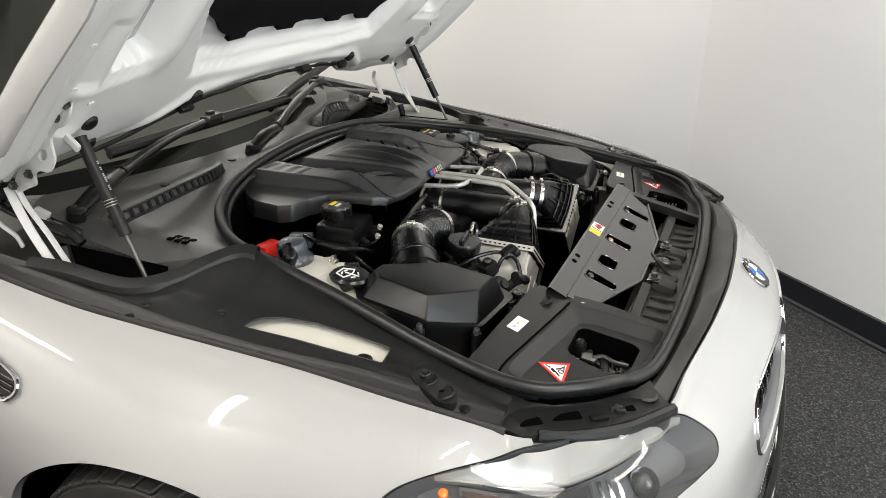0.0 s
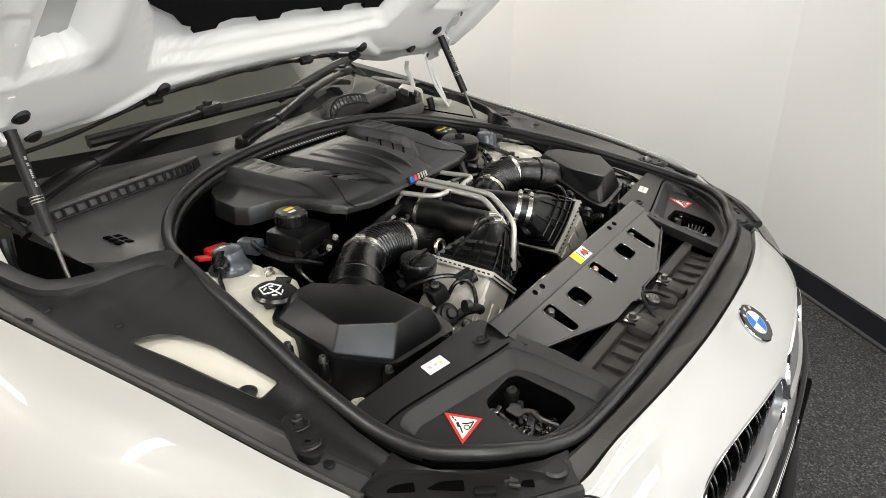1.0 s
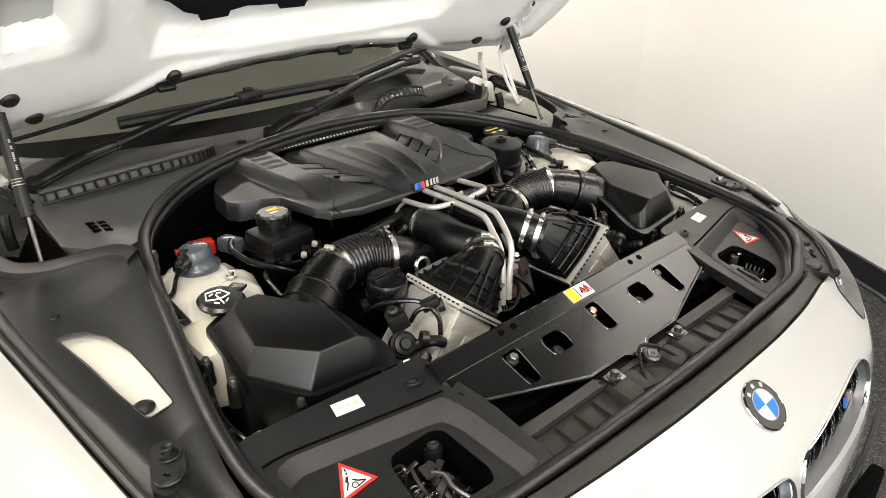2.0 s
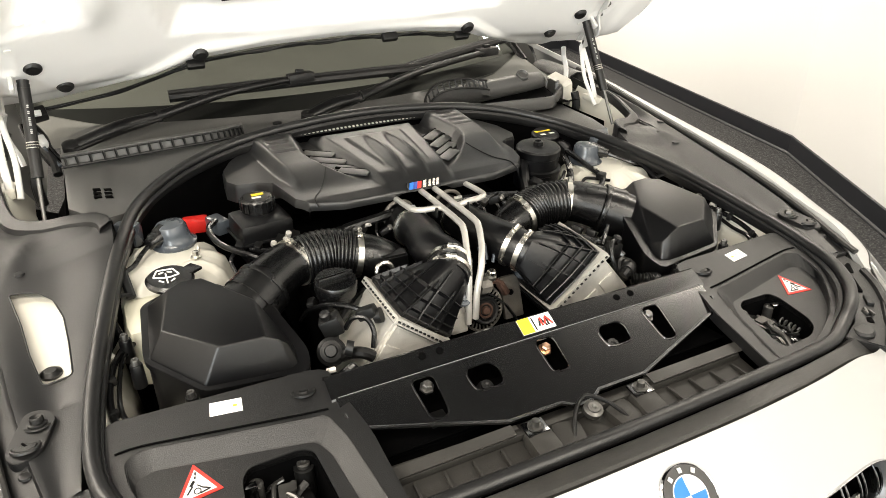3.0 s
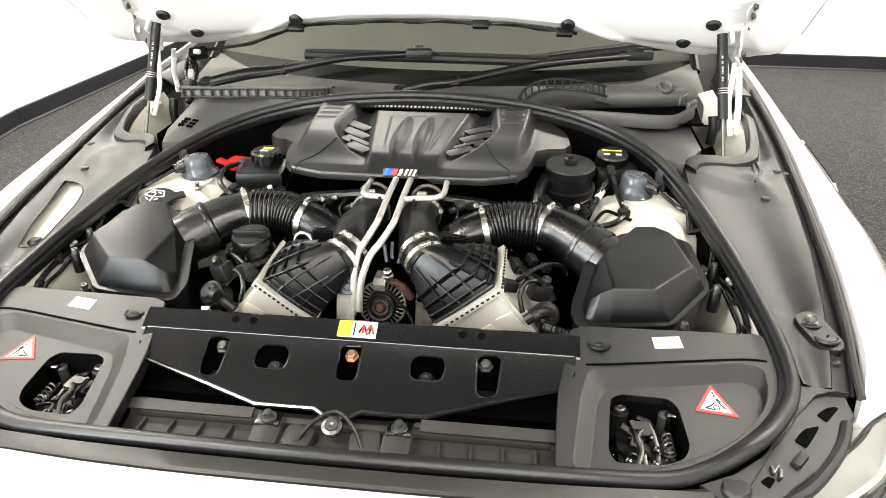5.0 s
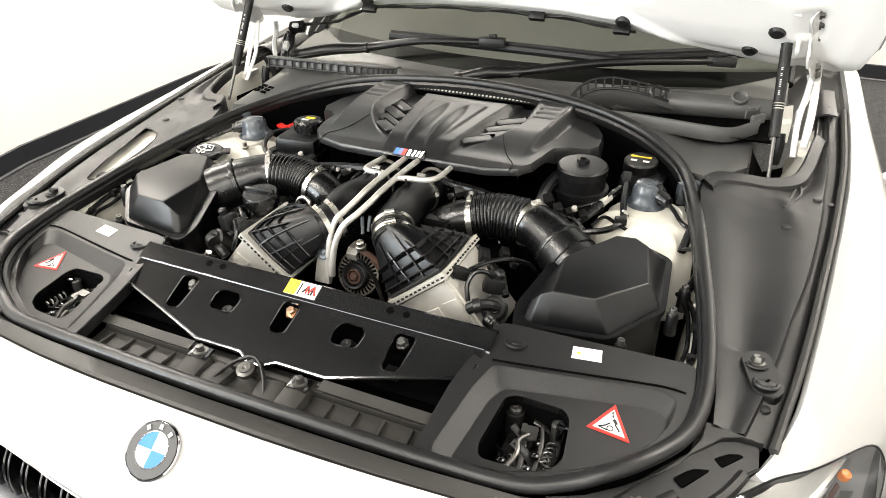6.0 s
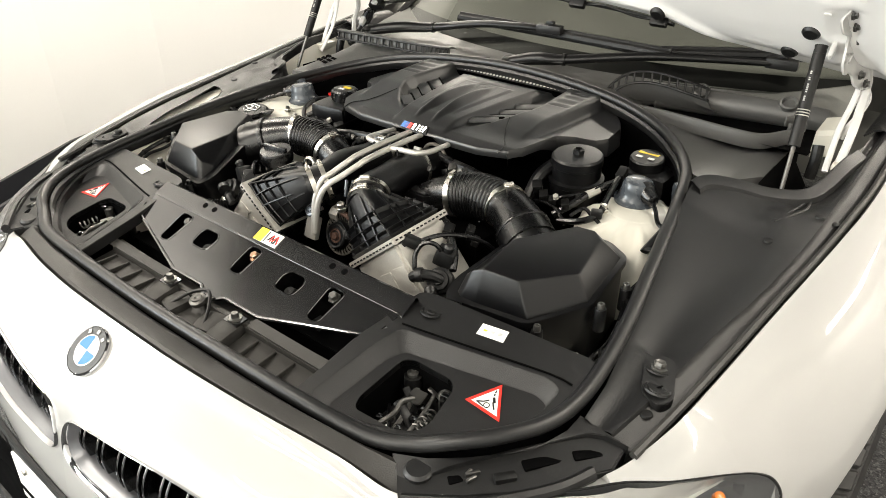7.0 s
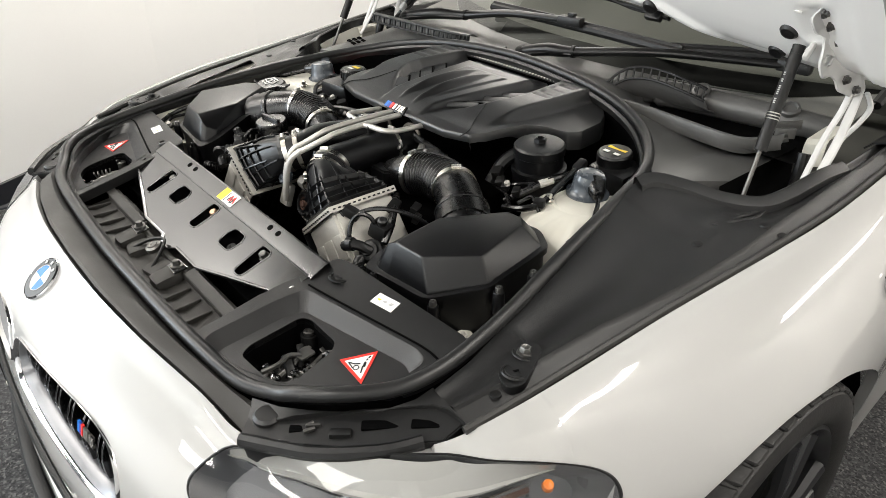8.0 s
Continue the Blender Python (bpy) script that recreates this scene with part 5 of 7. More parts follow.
    for i in range(13):
        part("crimp", block((0.0055, 0.004, 0.0032), Matrix.Translation(at(lo + 0.002 + i * (0.0112 - lo / 12), -0.0085, 0.0005)) @ Matrix.Rotation(-s * 0.62, 4, "Y"), 0.001), INK, cooler, smooth=0)
        part("crimp", block((0.004, 0.0055, 0.0032), Matrix.Translation(at(0.1435, 0.002 + i * 0.0112, 0.0005)) @ Matrix.Rotation(-s * 0.62, 4, "Y"), 0.001), INK, cooler, smooth=0)
    for i in range(3):
        part("core_pocket", block((0.034, 0.004, 0.05), Matrix.Translation(at(0.022 + i * 0.044, -0.0005, 0.07)) @ Matrix.Rotation(-s * 0.62, 4, "Y"), 0.008), ALU, cooler)
    # tank: from the flange to the round neck
    neck_c, neck_d = Vector((s * (0.089 + shift.x), 0.160, 0.876 + 0.5 * shift.z)), Vector((s * -0.50, 0.80, 0.22)).normalized()
    rows = []
    N = 48
    e1 = neck_d.cross(Vector((0, 0, 1))).normalized()
    e2 = e1.cross(neck_d)
    rect = []
    for k in range(N):
        a = 2 * math.pi * k / N
        cx, cy = math.cos(a), math.sin(a)
        mx = max(abs(cx), abs(cy)) ** 0.85
        rect.append(at(0.068 + 0.5 * lo + (0.068 - 0.5 * lo) * cx / mx * 0.98, 0.0675 + 0.0675 * cy / mx * 0.98, -0.006))
    circ = [neck_c + 0.036 * (e1 * math.cos(a) + e2 * math.sin(a)) for a in np.linspace(0, 2 * math.pi, N, endpoint=False)]
    best = min(range(N), key=lambda o: sum((rect[k] - circ[(k + o) % N]).length for k in range(N)))
    rev = circ[::-1]
    best2 = min(range(N), key=lambda o: sum((rect[k] - rev[(k + o) % N]).length for k in range(N)))
    if sum((rect[k] - rev[(k + best2) % N]).length for k in range(N)) < sum((rect[k] - circ[(k + best) % N]).length for k in range(N)):
        circ, best = rev, best2
    cc = [circ[(k + best) % N] for k in range(N)]
    bulge = at(0.068, 0.0675, -0.03) - at(0.068, 0.0675, 0)
    for j in range(9):
        t = j / 8
        q = t * t * (3 - 2 * t)
        row = [rect[k].lerp(cc[k], q) + bulge * 0.55 * math.sin(math.pi * t) for k in range(N)]
        rows.append(row + row[:1])
    tank = part("cooler_tank", sheet(rows), BOX, cooler, "black plastic tank with crossing ribs", 50)
    def on_tank(k, t):
        k0 = int(math.floor(k)) % N
        f = k - math.floor(k)
        q = t * t * (3 - 2 * t)
        r = rect[k0].lerp(rect[(k0 + 1) % N], f)
        c = cc[k0].lerp(cc[(k0 + 1) % N], f)
        return r.lerp(c, q) + bulge * 0.55 * math.sin(math.pi * t)
    proud = (at(0.068, 0.0675, -0.03) - at(0.068, 0.0675, 0)).normalized()
    middle = sum(rect, Vector()) / N

    def fin(spots, h=0.0065, w=0.0024):
        """A thin upright rib that follows the tank."""
        line = [on_tank(k, t) for k, t in spots]
        rows = []
        for q in line:
            n = (proud + 0.9 * (q - middle).normalized()).normalized()
            rows.append([q - n * 0.003, q + n * h])
        part("tank_rib", sheet(rows, w), BOX, tank, smooth=0)

    for i in range(0, N, 3):
        fin([(i + 0.9 * t * (1 if (i // 3) % 2 else -1), 0.02 + (0.62 if i % 2 else 0.46) * t) for t in np.linspace(0, 1, 6)])
    for t in (0.05, 0.16, 0.28, 0.40):
        fin([(k % N, t) for k in range(0, N + 1, 2)])
    # neck, hose and double clamps up to the throttle
    path = [neck_c - neck_d * 0.012, neck_c + neck_d * 0.03, Vector((s * 0.062, 0.245, 0.880)), Vector((s * 0.052, 0.30, 0.878)), Vector((s * 0.052, 0.37, 0.872)), Vector((s * 0.054, 0.43, 0.86))]
    pts, rad = tube_along([tuple(p) for p in path], [0.037, 0.038, 0.038, 0.038, 0.037, 0.037])
    pipe = part("charge_pipe", sweep(bmesh.new(), pts, rad, 26), BOX, car, "black plastic charge air pipe", 60)
    for off in (0.0, 0.026):
        clamp_band(tuple(neck_c + neck_d * off), tuple(neck_d), 0.0392, pipe, 0.010)
    clamp_band((s * 0.052, 0.35, 0.8745), (0, 1, -0.1), 0.038, pipe, 0.006)
    # connector plugs, pump and hoses on the alloy core
    def px(*pts):
        return [(s * (a + shift.x), b + shift.y, c + shift.z) for a, b, c in pts]
    part("sensor_plug", block((0.034, 0.020, 0.020), pose(s * 0.236, 0.124, 0.858, 0, s * 25, s * 35), 0.005), INK, cooler, "black sensor plug")
    part("plug_collar", lathe([(0.012, -0.004), (0.013, 0.0), (0.013, 0.008), (0, 0.009)], (s * 0.222, 0.116, 0.852), (-s * 0.5, -0.3, 0.2), 16), INK, cooler)
    part("sensor_cable", bar(px((0.25, 0.133, 0.862), (0.275, 0.155, 0.872), (0.305, 0.185, 0.868), (0.33, 0.22, 0.845), (0.34, 0.25, 0.81)), 0.0045, 8, 6), HOSE, cooler)
    part("water_hose", bar(px((0.262, 0.098, 0.822), (0.256, 0.108, 0.848), (0.264, 0.122, 0.866), (0.282, 0.134, 0.864), (0.293, 0.142, 0.842)), 0.0045, 8, 6), HOSE, cooler)
    part("hose_elbow", bar(px((0.268, 0.084, 0.815), (0.282, 0.088, 0.824), (0.298, 0.10, 0.822), (0.312, 0.112, 0.812)), 0.010, 10, 6), INK, cooler)
    part("elbow_collar", lathe([(0.013, -0.006), (0.013, 0.006)], (s * 0.282, 0.088, 0.824), (s * 0.8, 0.4, 0.2), 14), RUBBER, cooler)
    pump = part("pump_head", lathe([(0.020, -0.03), (0.024, -0.012), (0.024, 0.008), (0.019, 0.011), (0.018, 0.017), (0.011, 0.019), (0.009, 0.025), (0, 0.025)], (s * 0.302, 0.122, 0.802), (s * 0.25, -0.7, 0.6), 24), INK, cooler, "small black water pump")
    part("pump_tag", block((0.016, 0.004, 0.010), pose(s * 0.312, 0.100, 0.783, -40, 0, 0), 0.001), STEEL, pump)
    part("valve_block", block((0.036, 0.030, 0.034), pose(s * 0.290, 0.150, 0.835, 0, s * 20, s * 20), 0.006), INK, cooler)
    part("valve_cap", lathe([(0.009, 0), (0.009, 0.012), (0.005, 0.015), (0, 0.015)], (s * 0.298, 0.150, 0.850), (s * 0.3, -0.2, 1), 14), RUBBER, cooler)
    ribs, rr = [], []
    for k, q in enumerate(spline(px((0.30, 0.095, 0.795), (0.325, 0.075, 0.80), (0.35, 0.08, 0.79), (0.36, 0.11, 0.765)), 24)):
        ribs.append(q)
        rr.append(0.0095 + 0.0018 * math.sin(1.6 * k))
    part("ribbed_hose", sweep(bmesh.new(), ribs, rr, 10), HOSE, cooler, "ribbed black hose")
    for q, w in (((0.245, 0.215, 0.845), 0.02), ((0.275, 0.245, 0.842), 0.016), ((0.30, 0.228, 0.836), 0.014)):
        part("connector", block((w, w * 1.5, w), pose(s * q[0], q[1], q[2], 10, s * 20, s * 30), 0.003), INK, cooler)
    part("loom", bar(px((0.20, 0.255, 0.84), (0.235, 0.225, 0.848), (0.27, 0.195, 0.842), (0.30, 0.165, 0.835), (0.315, 0.14, 0.82)), 0.007, 8, 5), HOSE, cooler)
    for i in range(7):
        q = Vector((0.222 + 0.011 * i, 0.236 - 0.010 * i, 0.8525 - 0.002 * i))
        part("loom_tape", lathe([(0.0078, -0.002), (0.0084, 0), (0.0078, 0.002)], (s * q.x, q.y, q.z - 0.006), (s * 0.7, -0.65, -0.1), 8), GREY, cooler)

# alloy fuel lines
pipes = part("coolant_pipe", bar([(-0.008, 0.40, 0.927), (-0.008, 0.32, 0.928), (-0.007, 0.235, 0.926), (-0.010, 0.210, 0.920), (-0.022, 0.178, 0.904), (-0.031, 0.155, 0.893), (-0.036, 0.142, 0.872), (-0.040, 0.134, 0.835), (-0.043, 0.128, 0.775)], 0.0062, 12, 8), ALUPIPE, car, "bent bare aluminium pipes over the engine")
part("pipe_run", bar([(0.022, 0.40, 0.927), (0.022, 0.32, 0.928), (0.023, 0.232, 0.926), (0.020, 0.208, 0.920), (0.006, 0.172, 0.904), (-0.006, 0.150, 0.893), (-0.015, 0.136, 0.876), (-0.026, 0.129, 0.838), (-0.031, 0.124, 0.785)], 0.0062, 12, 8), ALUPIPE, pipes)
part("pipe_loop", bar([(-0.062, 0.405, 0.918), (-0.062, 0.345, 0.924), (-0.058, 0.320, 0.927), (-0.046, 0.308, 0.929), (-0.025, 0.305, 0.929), (-0.008, 0.305, 0.927)], 0.0058, 12, 8), ALUPIPE, pipes)
part("pipe_loop", bar([(0.096, 0.405, 0.922), (0.098, 0.345, 0.926), (0.093, 0.320, 0.929), (0.08, 0.308, 0.930), (0.05, 0.303, 0.930), (0.022, 0.300, 0.927)], 0.0058, 12, 8), ALUPIPE, pipes)
for x in (-0.022, 0.045):
    part("pipe_clip", block((0.006, 0.02, 0.02), pose(x, 0.306, 0.922), 0.002), INK, pipes)

# alternator and belt gear at the front
FACE, UPWARD = Vector((0, -0.94, 0.34)), Vector((0, 0.34, 0.94))


def on_face(a, r, out=0.0, c=Vector((0.003, 0.160, 0.777))):
    """A point on the alternator's front face, at an angle and radius."""
    return c + Vector((1, 0, 0)) * (r * math.cos(a)) + UPWARD * (r * math.sin(a)) + FACE * out


alt = part("alternator", lathe([(0.045, -0.05), (0.046, -0.012), (0.043, -0.008), (0.030, -0.010), (0.0, -0.012)], on_face(0, 0), FACE, 36), DARK, car, "dusty alternator with cooling fins and a rusty bracket")
part("fin_ring", sweep(bmesh.new(), [on_face(a, 0.0435, -0.004) for a in np.linspace(0, 2 * math.pi, 40, endpoint=False)], 0.0022, 7, True), DULLALU, alt, "dusty alloy alternator housing")
for k in range(30):
    a = 2 * math.pi * k / 30
    part("fin", sweep(bmesh.new(), [on_face(a, 0.027, -0.004), on_face(a + 0.03, 0.036, -0.001), on_face(a + 0.05, 0.0435, -0.003)], [0.0014, 0.0019, 0.0021], 6), DULLALU, alt)
part("alternator_core", lathe([(0.029, -0.012), (0.028, -0.003), (0.02, 0.0), (0, 0.0)], on_face(0, 0), FACE, 30), INK, alt)
part("pulley", lathe([(0.026, -0.006), (0.027, 0.0), (0.0265, 0.014), (0.024, 0.016), (0.021, 0.015), (0.019, 0.010), (0.0, 0.010)], on_face(-1.57, 0.003), FACE, 36), INK, alt, "black belt pulley")
part("pulley_hub", lathe([(0.0155, 0.009), (0.0150, 0.014), (0.012, 0.015), (0.010, 0.012), (0.0085, 0.013), (0.0065, 0.018), (0, 0.018)], on_face(-1.57, 0.003), FACE, 24), RUST, alt, "rusty hub")
for k in range(4):
    part("belt_rib", lathe([(0.0268, -0.0009), (0.0278, 0.0), (0.0268, 0.0009)], on_face(-1.57, 0.003, 0.002 + 0.0034 * k), FACE, 30), HOSE, alt)
part("belt", sheet([[tuple(on_face(2.3, 0.0285, d)), tuple(on_face(1.8, 0.0285, d)), tuple(on_face(1.2, 0.0285, d)), tuple(on_face(0.75, 0.029, d)), tuple(on_face(-0.1, 0.046, d)), tuple(on_face(-0.6, 0.082, d))] for d in (0.001, 0.014)], 0.002), HOSE, alt, "black ribbed drive belt")
part("strap", sheet([[(0.003 + q, 0.148, 0.818), (0.004 + q, 0.145, 0.830), (0.005 + q, 0.152, 0.838), (0.008 + q, 0.170, 0.842)] for q in (-0.011, 0.011)], 0.003), DULLALU, alt)
part("lug", bar([(0.018, 0.155, 0.834), (0.034, 0.160, 0.826), (0.048, 0.165, 0.808), (0.058, 0.168, 0.792)], [0.006] * 6 + [0.0085] * 7, 9, 4), RUST, alt, "rusty iron lug")
part("top_nut", lathe([(0.0085, -0.012), (0.0105, -0.011), (0.0105, -0.004), (0.0085, -0.003), (0.0085, 0.005), (0.006, 0.007), (0, 0.007)], (0.018, 0.155, 0.850), (0, -0.2, 1), 16), STEEL, alt)
for x, y, z in ((0.087, 0.150, 0.8405), (-0.0510, 0.135, 0.8285)):
    part("roller", lathe([(0.0145, -0.012), (0.0165, -0.010), (0.0165, 0.002), (0.0145, 0.004), (0.009, 0.004), (0.0075, 0.0015), (0.006, 0.0015), (0.0045, 0.005), (0, 0.005)], (x, y, z), (0, -0.85, 0.5), 26), BOOT, alt, "blue-grey plastic roller")
part("bracket", block((0.042, 0.012, 0.085), pose(0.083, 0.188, 0.765, -20), 0.004), DULLALU, alt, "dusty cast bracket")
for x, z in ((0.073, 0.785), (0.094, 0.760), (0.078, 0.742)):
    part("bracket_hole", lathe([(0.006, -0.004), (0.006, 0.002), (0.004, 0.002), (0.003, -0.002), (0, -0.002)], (x, 0.181 + 0.34 * (0.765 - z), z), FACE, 14), DARK, alt)
part("bracket", block((0.034, 0.014, 0.05), pose(-0.060, 0.142, 0.780, -20), 0.004), ALU, alt)
for a, b in (((0.008, 0.185, 0.892), (0.014, 0.172, 0.862)), ((0.022, 0.190, 0.894), (0.022, 0.180, 0.866)), ((0.046, 0.188, 0.890), (0.034, 0.178, 0.858))):
    part("hose_stay", bar([a, b], 0.0035, 8, 0), BOOT, alt)
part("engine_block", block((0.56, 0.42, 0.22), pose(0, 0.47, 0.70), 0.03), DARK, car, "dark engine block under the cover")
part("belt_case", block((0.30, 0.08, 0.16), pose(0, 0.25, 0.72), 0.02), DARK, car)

# oil filler cap and lifting eye
cap = part("oil_filler_cap", lathe([(0.030, -0.055), (0.030, -0.03), (0.036, -0.028), (0.0375, -0.02), (0.0375, -0.006), (0.035, -0.001), (0.012, 0.0), (0, 0.0)], (-0.257, 0.218, 0.880), (0, -0.1, 1), 36), HOSE, car, "black oil filler cap with a grip bar")
part("grip", block((0.066, 0.010, 0.012), pose(-0.257, 0.218, 0.883, 0, 0, 8), 0.004), HOSE, cap)
part("lifting_eye", bar([(-0.160 + 0.0155 * math.cos(a), 0.232 + 0.004 * math.sin(a), 0.862 + 0.0155 * math.sin(a)) for a in np.linspace(0, 2 * math.pi, 14, endpoint=False)], 0.0045, 8, 2, True), STEEL, car)
part("dipstick_tag", block((0.02, 0.004, 0.012), pose(-0.22, 0.13, 0.79, -30), 0.001), YELLOW, car, "small yellow tag")

# brake fluid reservoir
res = part("brake_reservoir", block((0.105, 0.095, 0.045), pose(-0.322, 0.478, 0.888, 0, 0, 6), 0.012), BOX, car, "black brake fluid reservoir with a ribbed cap")
part("reservoir_base", block((0.092, 0.085, 0.05), pose(-0.322, 0.48, 0.843, 0, 0, 6), 0.01), BOX, res)
part("seam", block((0.112, 0.102, 0.006), pose(-0.322, 0.478, 0.872, 0, 0, 6), 0.002), BOX, res)
cp = part("reservoir_cap", lathe([(0.031, 0), (0.033, 0.006), (0.033, 0.026), (0.030, 0.030), (0.0, 0.031)], (-0.319, 0.500, 0.908), (0, 0, 1), 32), HOSE, res, "ribbed black cap with yellow print")
for k in range(16):
    a = 2 * math.pi * k / 16
    part("grip", block((0.004, 0.004, 0.02), pose(-0.319 + 0.033 * math.cos(a), 0.5 + 0.033 * math.sin(a), 0.924, 0, 0, math.degrees(a)), 0.001), HOSE, cp)
part("print", block((0.024, 0.010, 0.0008), pose(-0.316, 0.508, 0.9395), 0), YELLOW, cp, smooth=0)
part("print", block((0.018, 0.007, 0.0008), pose(-0.321, 0.493, 0.9395), 0), WHITE, cp, smooth=0)
part("sensor", block((0.03, 0.05, 0.03), pose(-0.395, 0.545, 0.875, 0, 0, 20), 0.006), BOOT, car)
rc = part("jump_start_cap", block((0.052, 0.035, 0.03), pose(-0.432, 0.605, 0.858, 0, 0, -10), 0.008), REDCAP, car, "red plastic jump start terminal cap")
part("tongue", block((0.04, 0.02, 0.008), pose(-0.468, 0.60, 0.862, 0, 14, -10), 0.003), REDCAP, rc)

# oil filter housing
of = part("oil_filter_housing", lathe([(0.054, -0.095), (0.054, -0.06), (0.057, -0.058), (0.057, -0.05), (0.050, -0.048), (0.050, -0.022), (0.0525, -0.02), (0.0525, -0.004), (0.049, 0.0), (0.03, 0.002), (0.0, 0.002)], (0.348, 0.508, 0.932), (0, -0.05, 1), 44), BOX, car, "round black oil filter housing")
part("filter_nut", lathe([(0.013, 0), (0.013, 0.008), (0.008, 0.010), (0.007, 0.004), (0, 0.004)], (0.348, 0.510, 0.934), (0, 0, 1), 6), BOX, of)
part("housing_pipe", bar([(0.30, 0.50, 0.90), (0.285, 0.47, 0.88), (0.28, 0.44, 0.84)], 0.014, 10, 5), BOX, of)
# coolant cap
cc2 = part("coolant_cap", lathe([(0.036, -0.03), (0.036, -0.004), (0.033, 0.0), (0, 0.001)], (0.448, 0.625, 0.915), (0, -0.1, 1), 30), BOX, car, "black coolant cap with yellow print")
part("print", block((0.044, 0.010, 0.0008), pose(0.446, 0.637, 0.9165), 0), YELLOW, cc2, smooth=0)
for x in (0.434, 0.46):
    part("print", block((0.013, 0.009, 0.0008), pose(x, 0.615, 0.9155), 0), WHITE, cc2, smooth=0)
part("coolant_tank", block((0.10, 0.10, 0.08), pose(0.46, 0.63, 0.85), 0.02), BOX, cc2)

# suspension towers and inner fenders
for s in (1, -1):
    rows = []
    for k in range(97):
        a = 2 * math.pi * k / 96
        fold = max(0.0, math.cos(12 * a)) ** 0.7
        rows.append([(s * (0.515 + r * math.cos(a)), 0.455 + 1.05 * r * math.sin(a), z + w * fold) for r, z, w in ((0.135, 0.72, 0.0), (0.128, 0.79, 0.004), (0.113, 0.838, 0.009), (0.096, 0.853, 0.009), (0.078, 0.862, 0.006), (0.06, 0.869, 0.0), (0.045, 0.872, 0.0), (0.0, 0.872, 0.0))])
    tw = part("suspension_tower", sheet(rows), SHELLWHITE, car, "cream painted suspension tower with pressed pleats", 60)
    part("tower_ring", lathe([(0.062, -0.004), (0.060, 0.002), (0.056, 0.003), (0.052, 0.0)], (s * 0.505, 0.47, 0.870), (0, 0, 1), 30), SHELLWHITE, tw)
    part("tower_stud", lathe([(0.010, 0), (0.010, 0.004), (0.006, 0.005), (0.006, 0.014), (0, 0.015)], (s * 0.457, 0.424, 0.871), (0, 0, 1), 8), STEEL, tw)
    bt = part("damper_boot", lathe([(0.041, -0.014), (0.042, -0.008), (0.037, -0.004), (0.033, 0.002), (0.031, 0.014), (0.030, 0.024), (0.026, 0.031), (0.016, 0.034), (0, 0.035)], (s * 0.485, 0.503, 0.884), (s * 0.08, 0, 1), 30), BOOT, car, "blue-grey translucent rubber damper boot")
    part("boot_collar", lathe([(0.021, -0.006), (0.018, 0.008), (0.0155, 0.012), (0.015, 0.022), (0.012, 0.026), (0.011, 0.034), (0.008, 0.036), (0, 0.036)], (s * 0.505, 0.497, 0.897), (s * 0.75, -0.62, -0.12), 18), HOSE, bt)
    part("boot_cable", bar([(s * 0.527, 0.479, 0.893), (s * 0.545, 0.458, 0.886), (s * 0.566, 0.426, 0.879), (s * 0.592, 0.424, 0.872), (s * 0.618, 0.448, 0.866)], 0.0042, 8, 6), HOSE, bt)
    rows = [[(s * x, y, z) for x, z in ((0.655 - 0.12 * max(0, y - 0.1), 0.825 + 0.12 * max(0, y)), (0.635 - 0.12 * max(0, y - 0.1), 0.80), (0.61, 0.74), (0.60, 0.60))] for y in np.linspace(0.0, 0.62, 8)]
    part("inner_wing", sheet(rows), SHELLWHITE, car, "cream painted inner wing")
    part("floor_of_wing", sheet([[(s * x, y, 0.755 - 0.2 * (x - 0.58)) for x in (0.545, 0.60, 0.65)] for y in (0.03, 0.08, 0.14)]), SHELLWHITE, car)
    part("wing_grommet", lathe([(0.018, 0), (0.016, 0.006), (0.007, 0.007), (0, 0.005)], (s * 0.615, 0.085, 0.79), (0, 0, 1), 16), RUBBER, car)
    part("fascia_boot", block((0.05, 0.03, 0.05), pose(s * 0.56, 0.56, 0.885, 0, 0, s * 40), 0.012), BOOT, car)

# washer filler
wcap = part("washer_filler_cap", lathe([(0.020, -0.03), (0.024, -0.008), (0.040, -0.005), (0.041, 0.0), (0.036, 0.005), (0, 0.006)], (-0.512, 0.352, 0.878), (0.05, -0.1, 1), 30), HOSE, car, "black washer filler cap with a white symbol")
part("tab", block((0.03, 0.03, 0.006), pose(-0.475, 0.37, 0.879, 0, 0, 35), 0.004), HOSE, wcap)
for a, b in (((-0.024, 0.002), (-0.016, 0.022)), ((-0.016, 0.022), (0.010, 0.022)), ((0.010, 0.022), (0.018, 0.002)), ((-0.024, 0.002), (-0.010, -0.003)), ((-0.010, -0.003), (0.004, -0.003)), ((0.004, -0.003), (0.018, 0.002)), ((-0.003, 0.010), (-0.003, -0.020)), ((-0.014, 0.012), (-0.006, 0.015)), ((0.000, 0.015), (0.008, 0.012)), ((-0.016, -0.010), (-0.009, -0.016)), ((0.010, -0.010), (0.003, -0.016))):
    part("symbol_stroke", bar([(-0.514 + q, 0.350 + r, 0.8850 - 0.05 * q + 0.1 * r) for q, r in (a, b)], 0.0015, 5, 0), WHITE, wcap)
wt = part("washer_tank", block((0.11, 0.13, 0.12), pose(-0.545, 0.31, 0.795, 0, 0, 0), 0.03), TANK, car, "milky plastic washer tank")
part("filler_neck", lathe([(0.028, -0.06), (0.022, 0.0), (0.021, 0.03)], (-0.512, 0.352, 0.845), (0, 0, 1), 22), TANK, wt)

# ---- cowl, windscreen and wipers ----
def glass_y(x, z):
    return 0.965 + (z - 0.955) / 0.50 + 0.36 * x * x


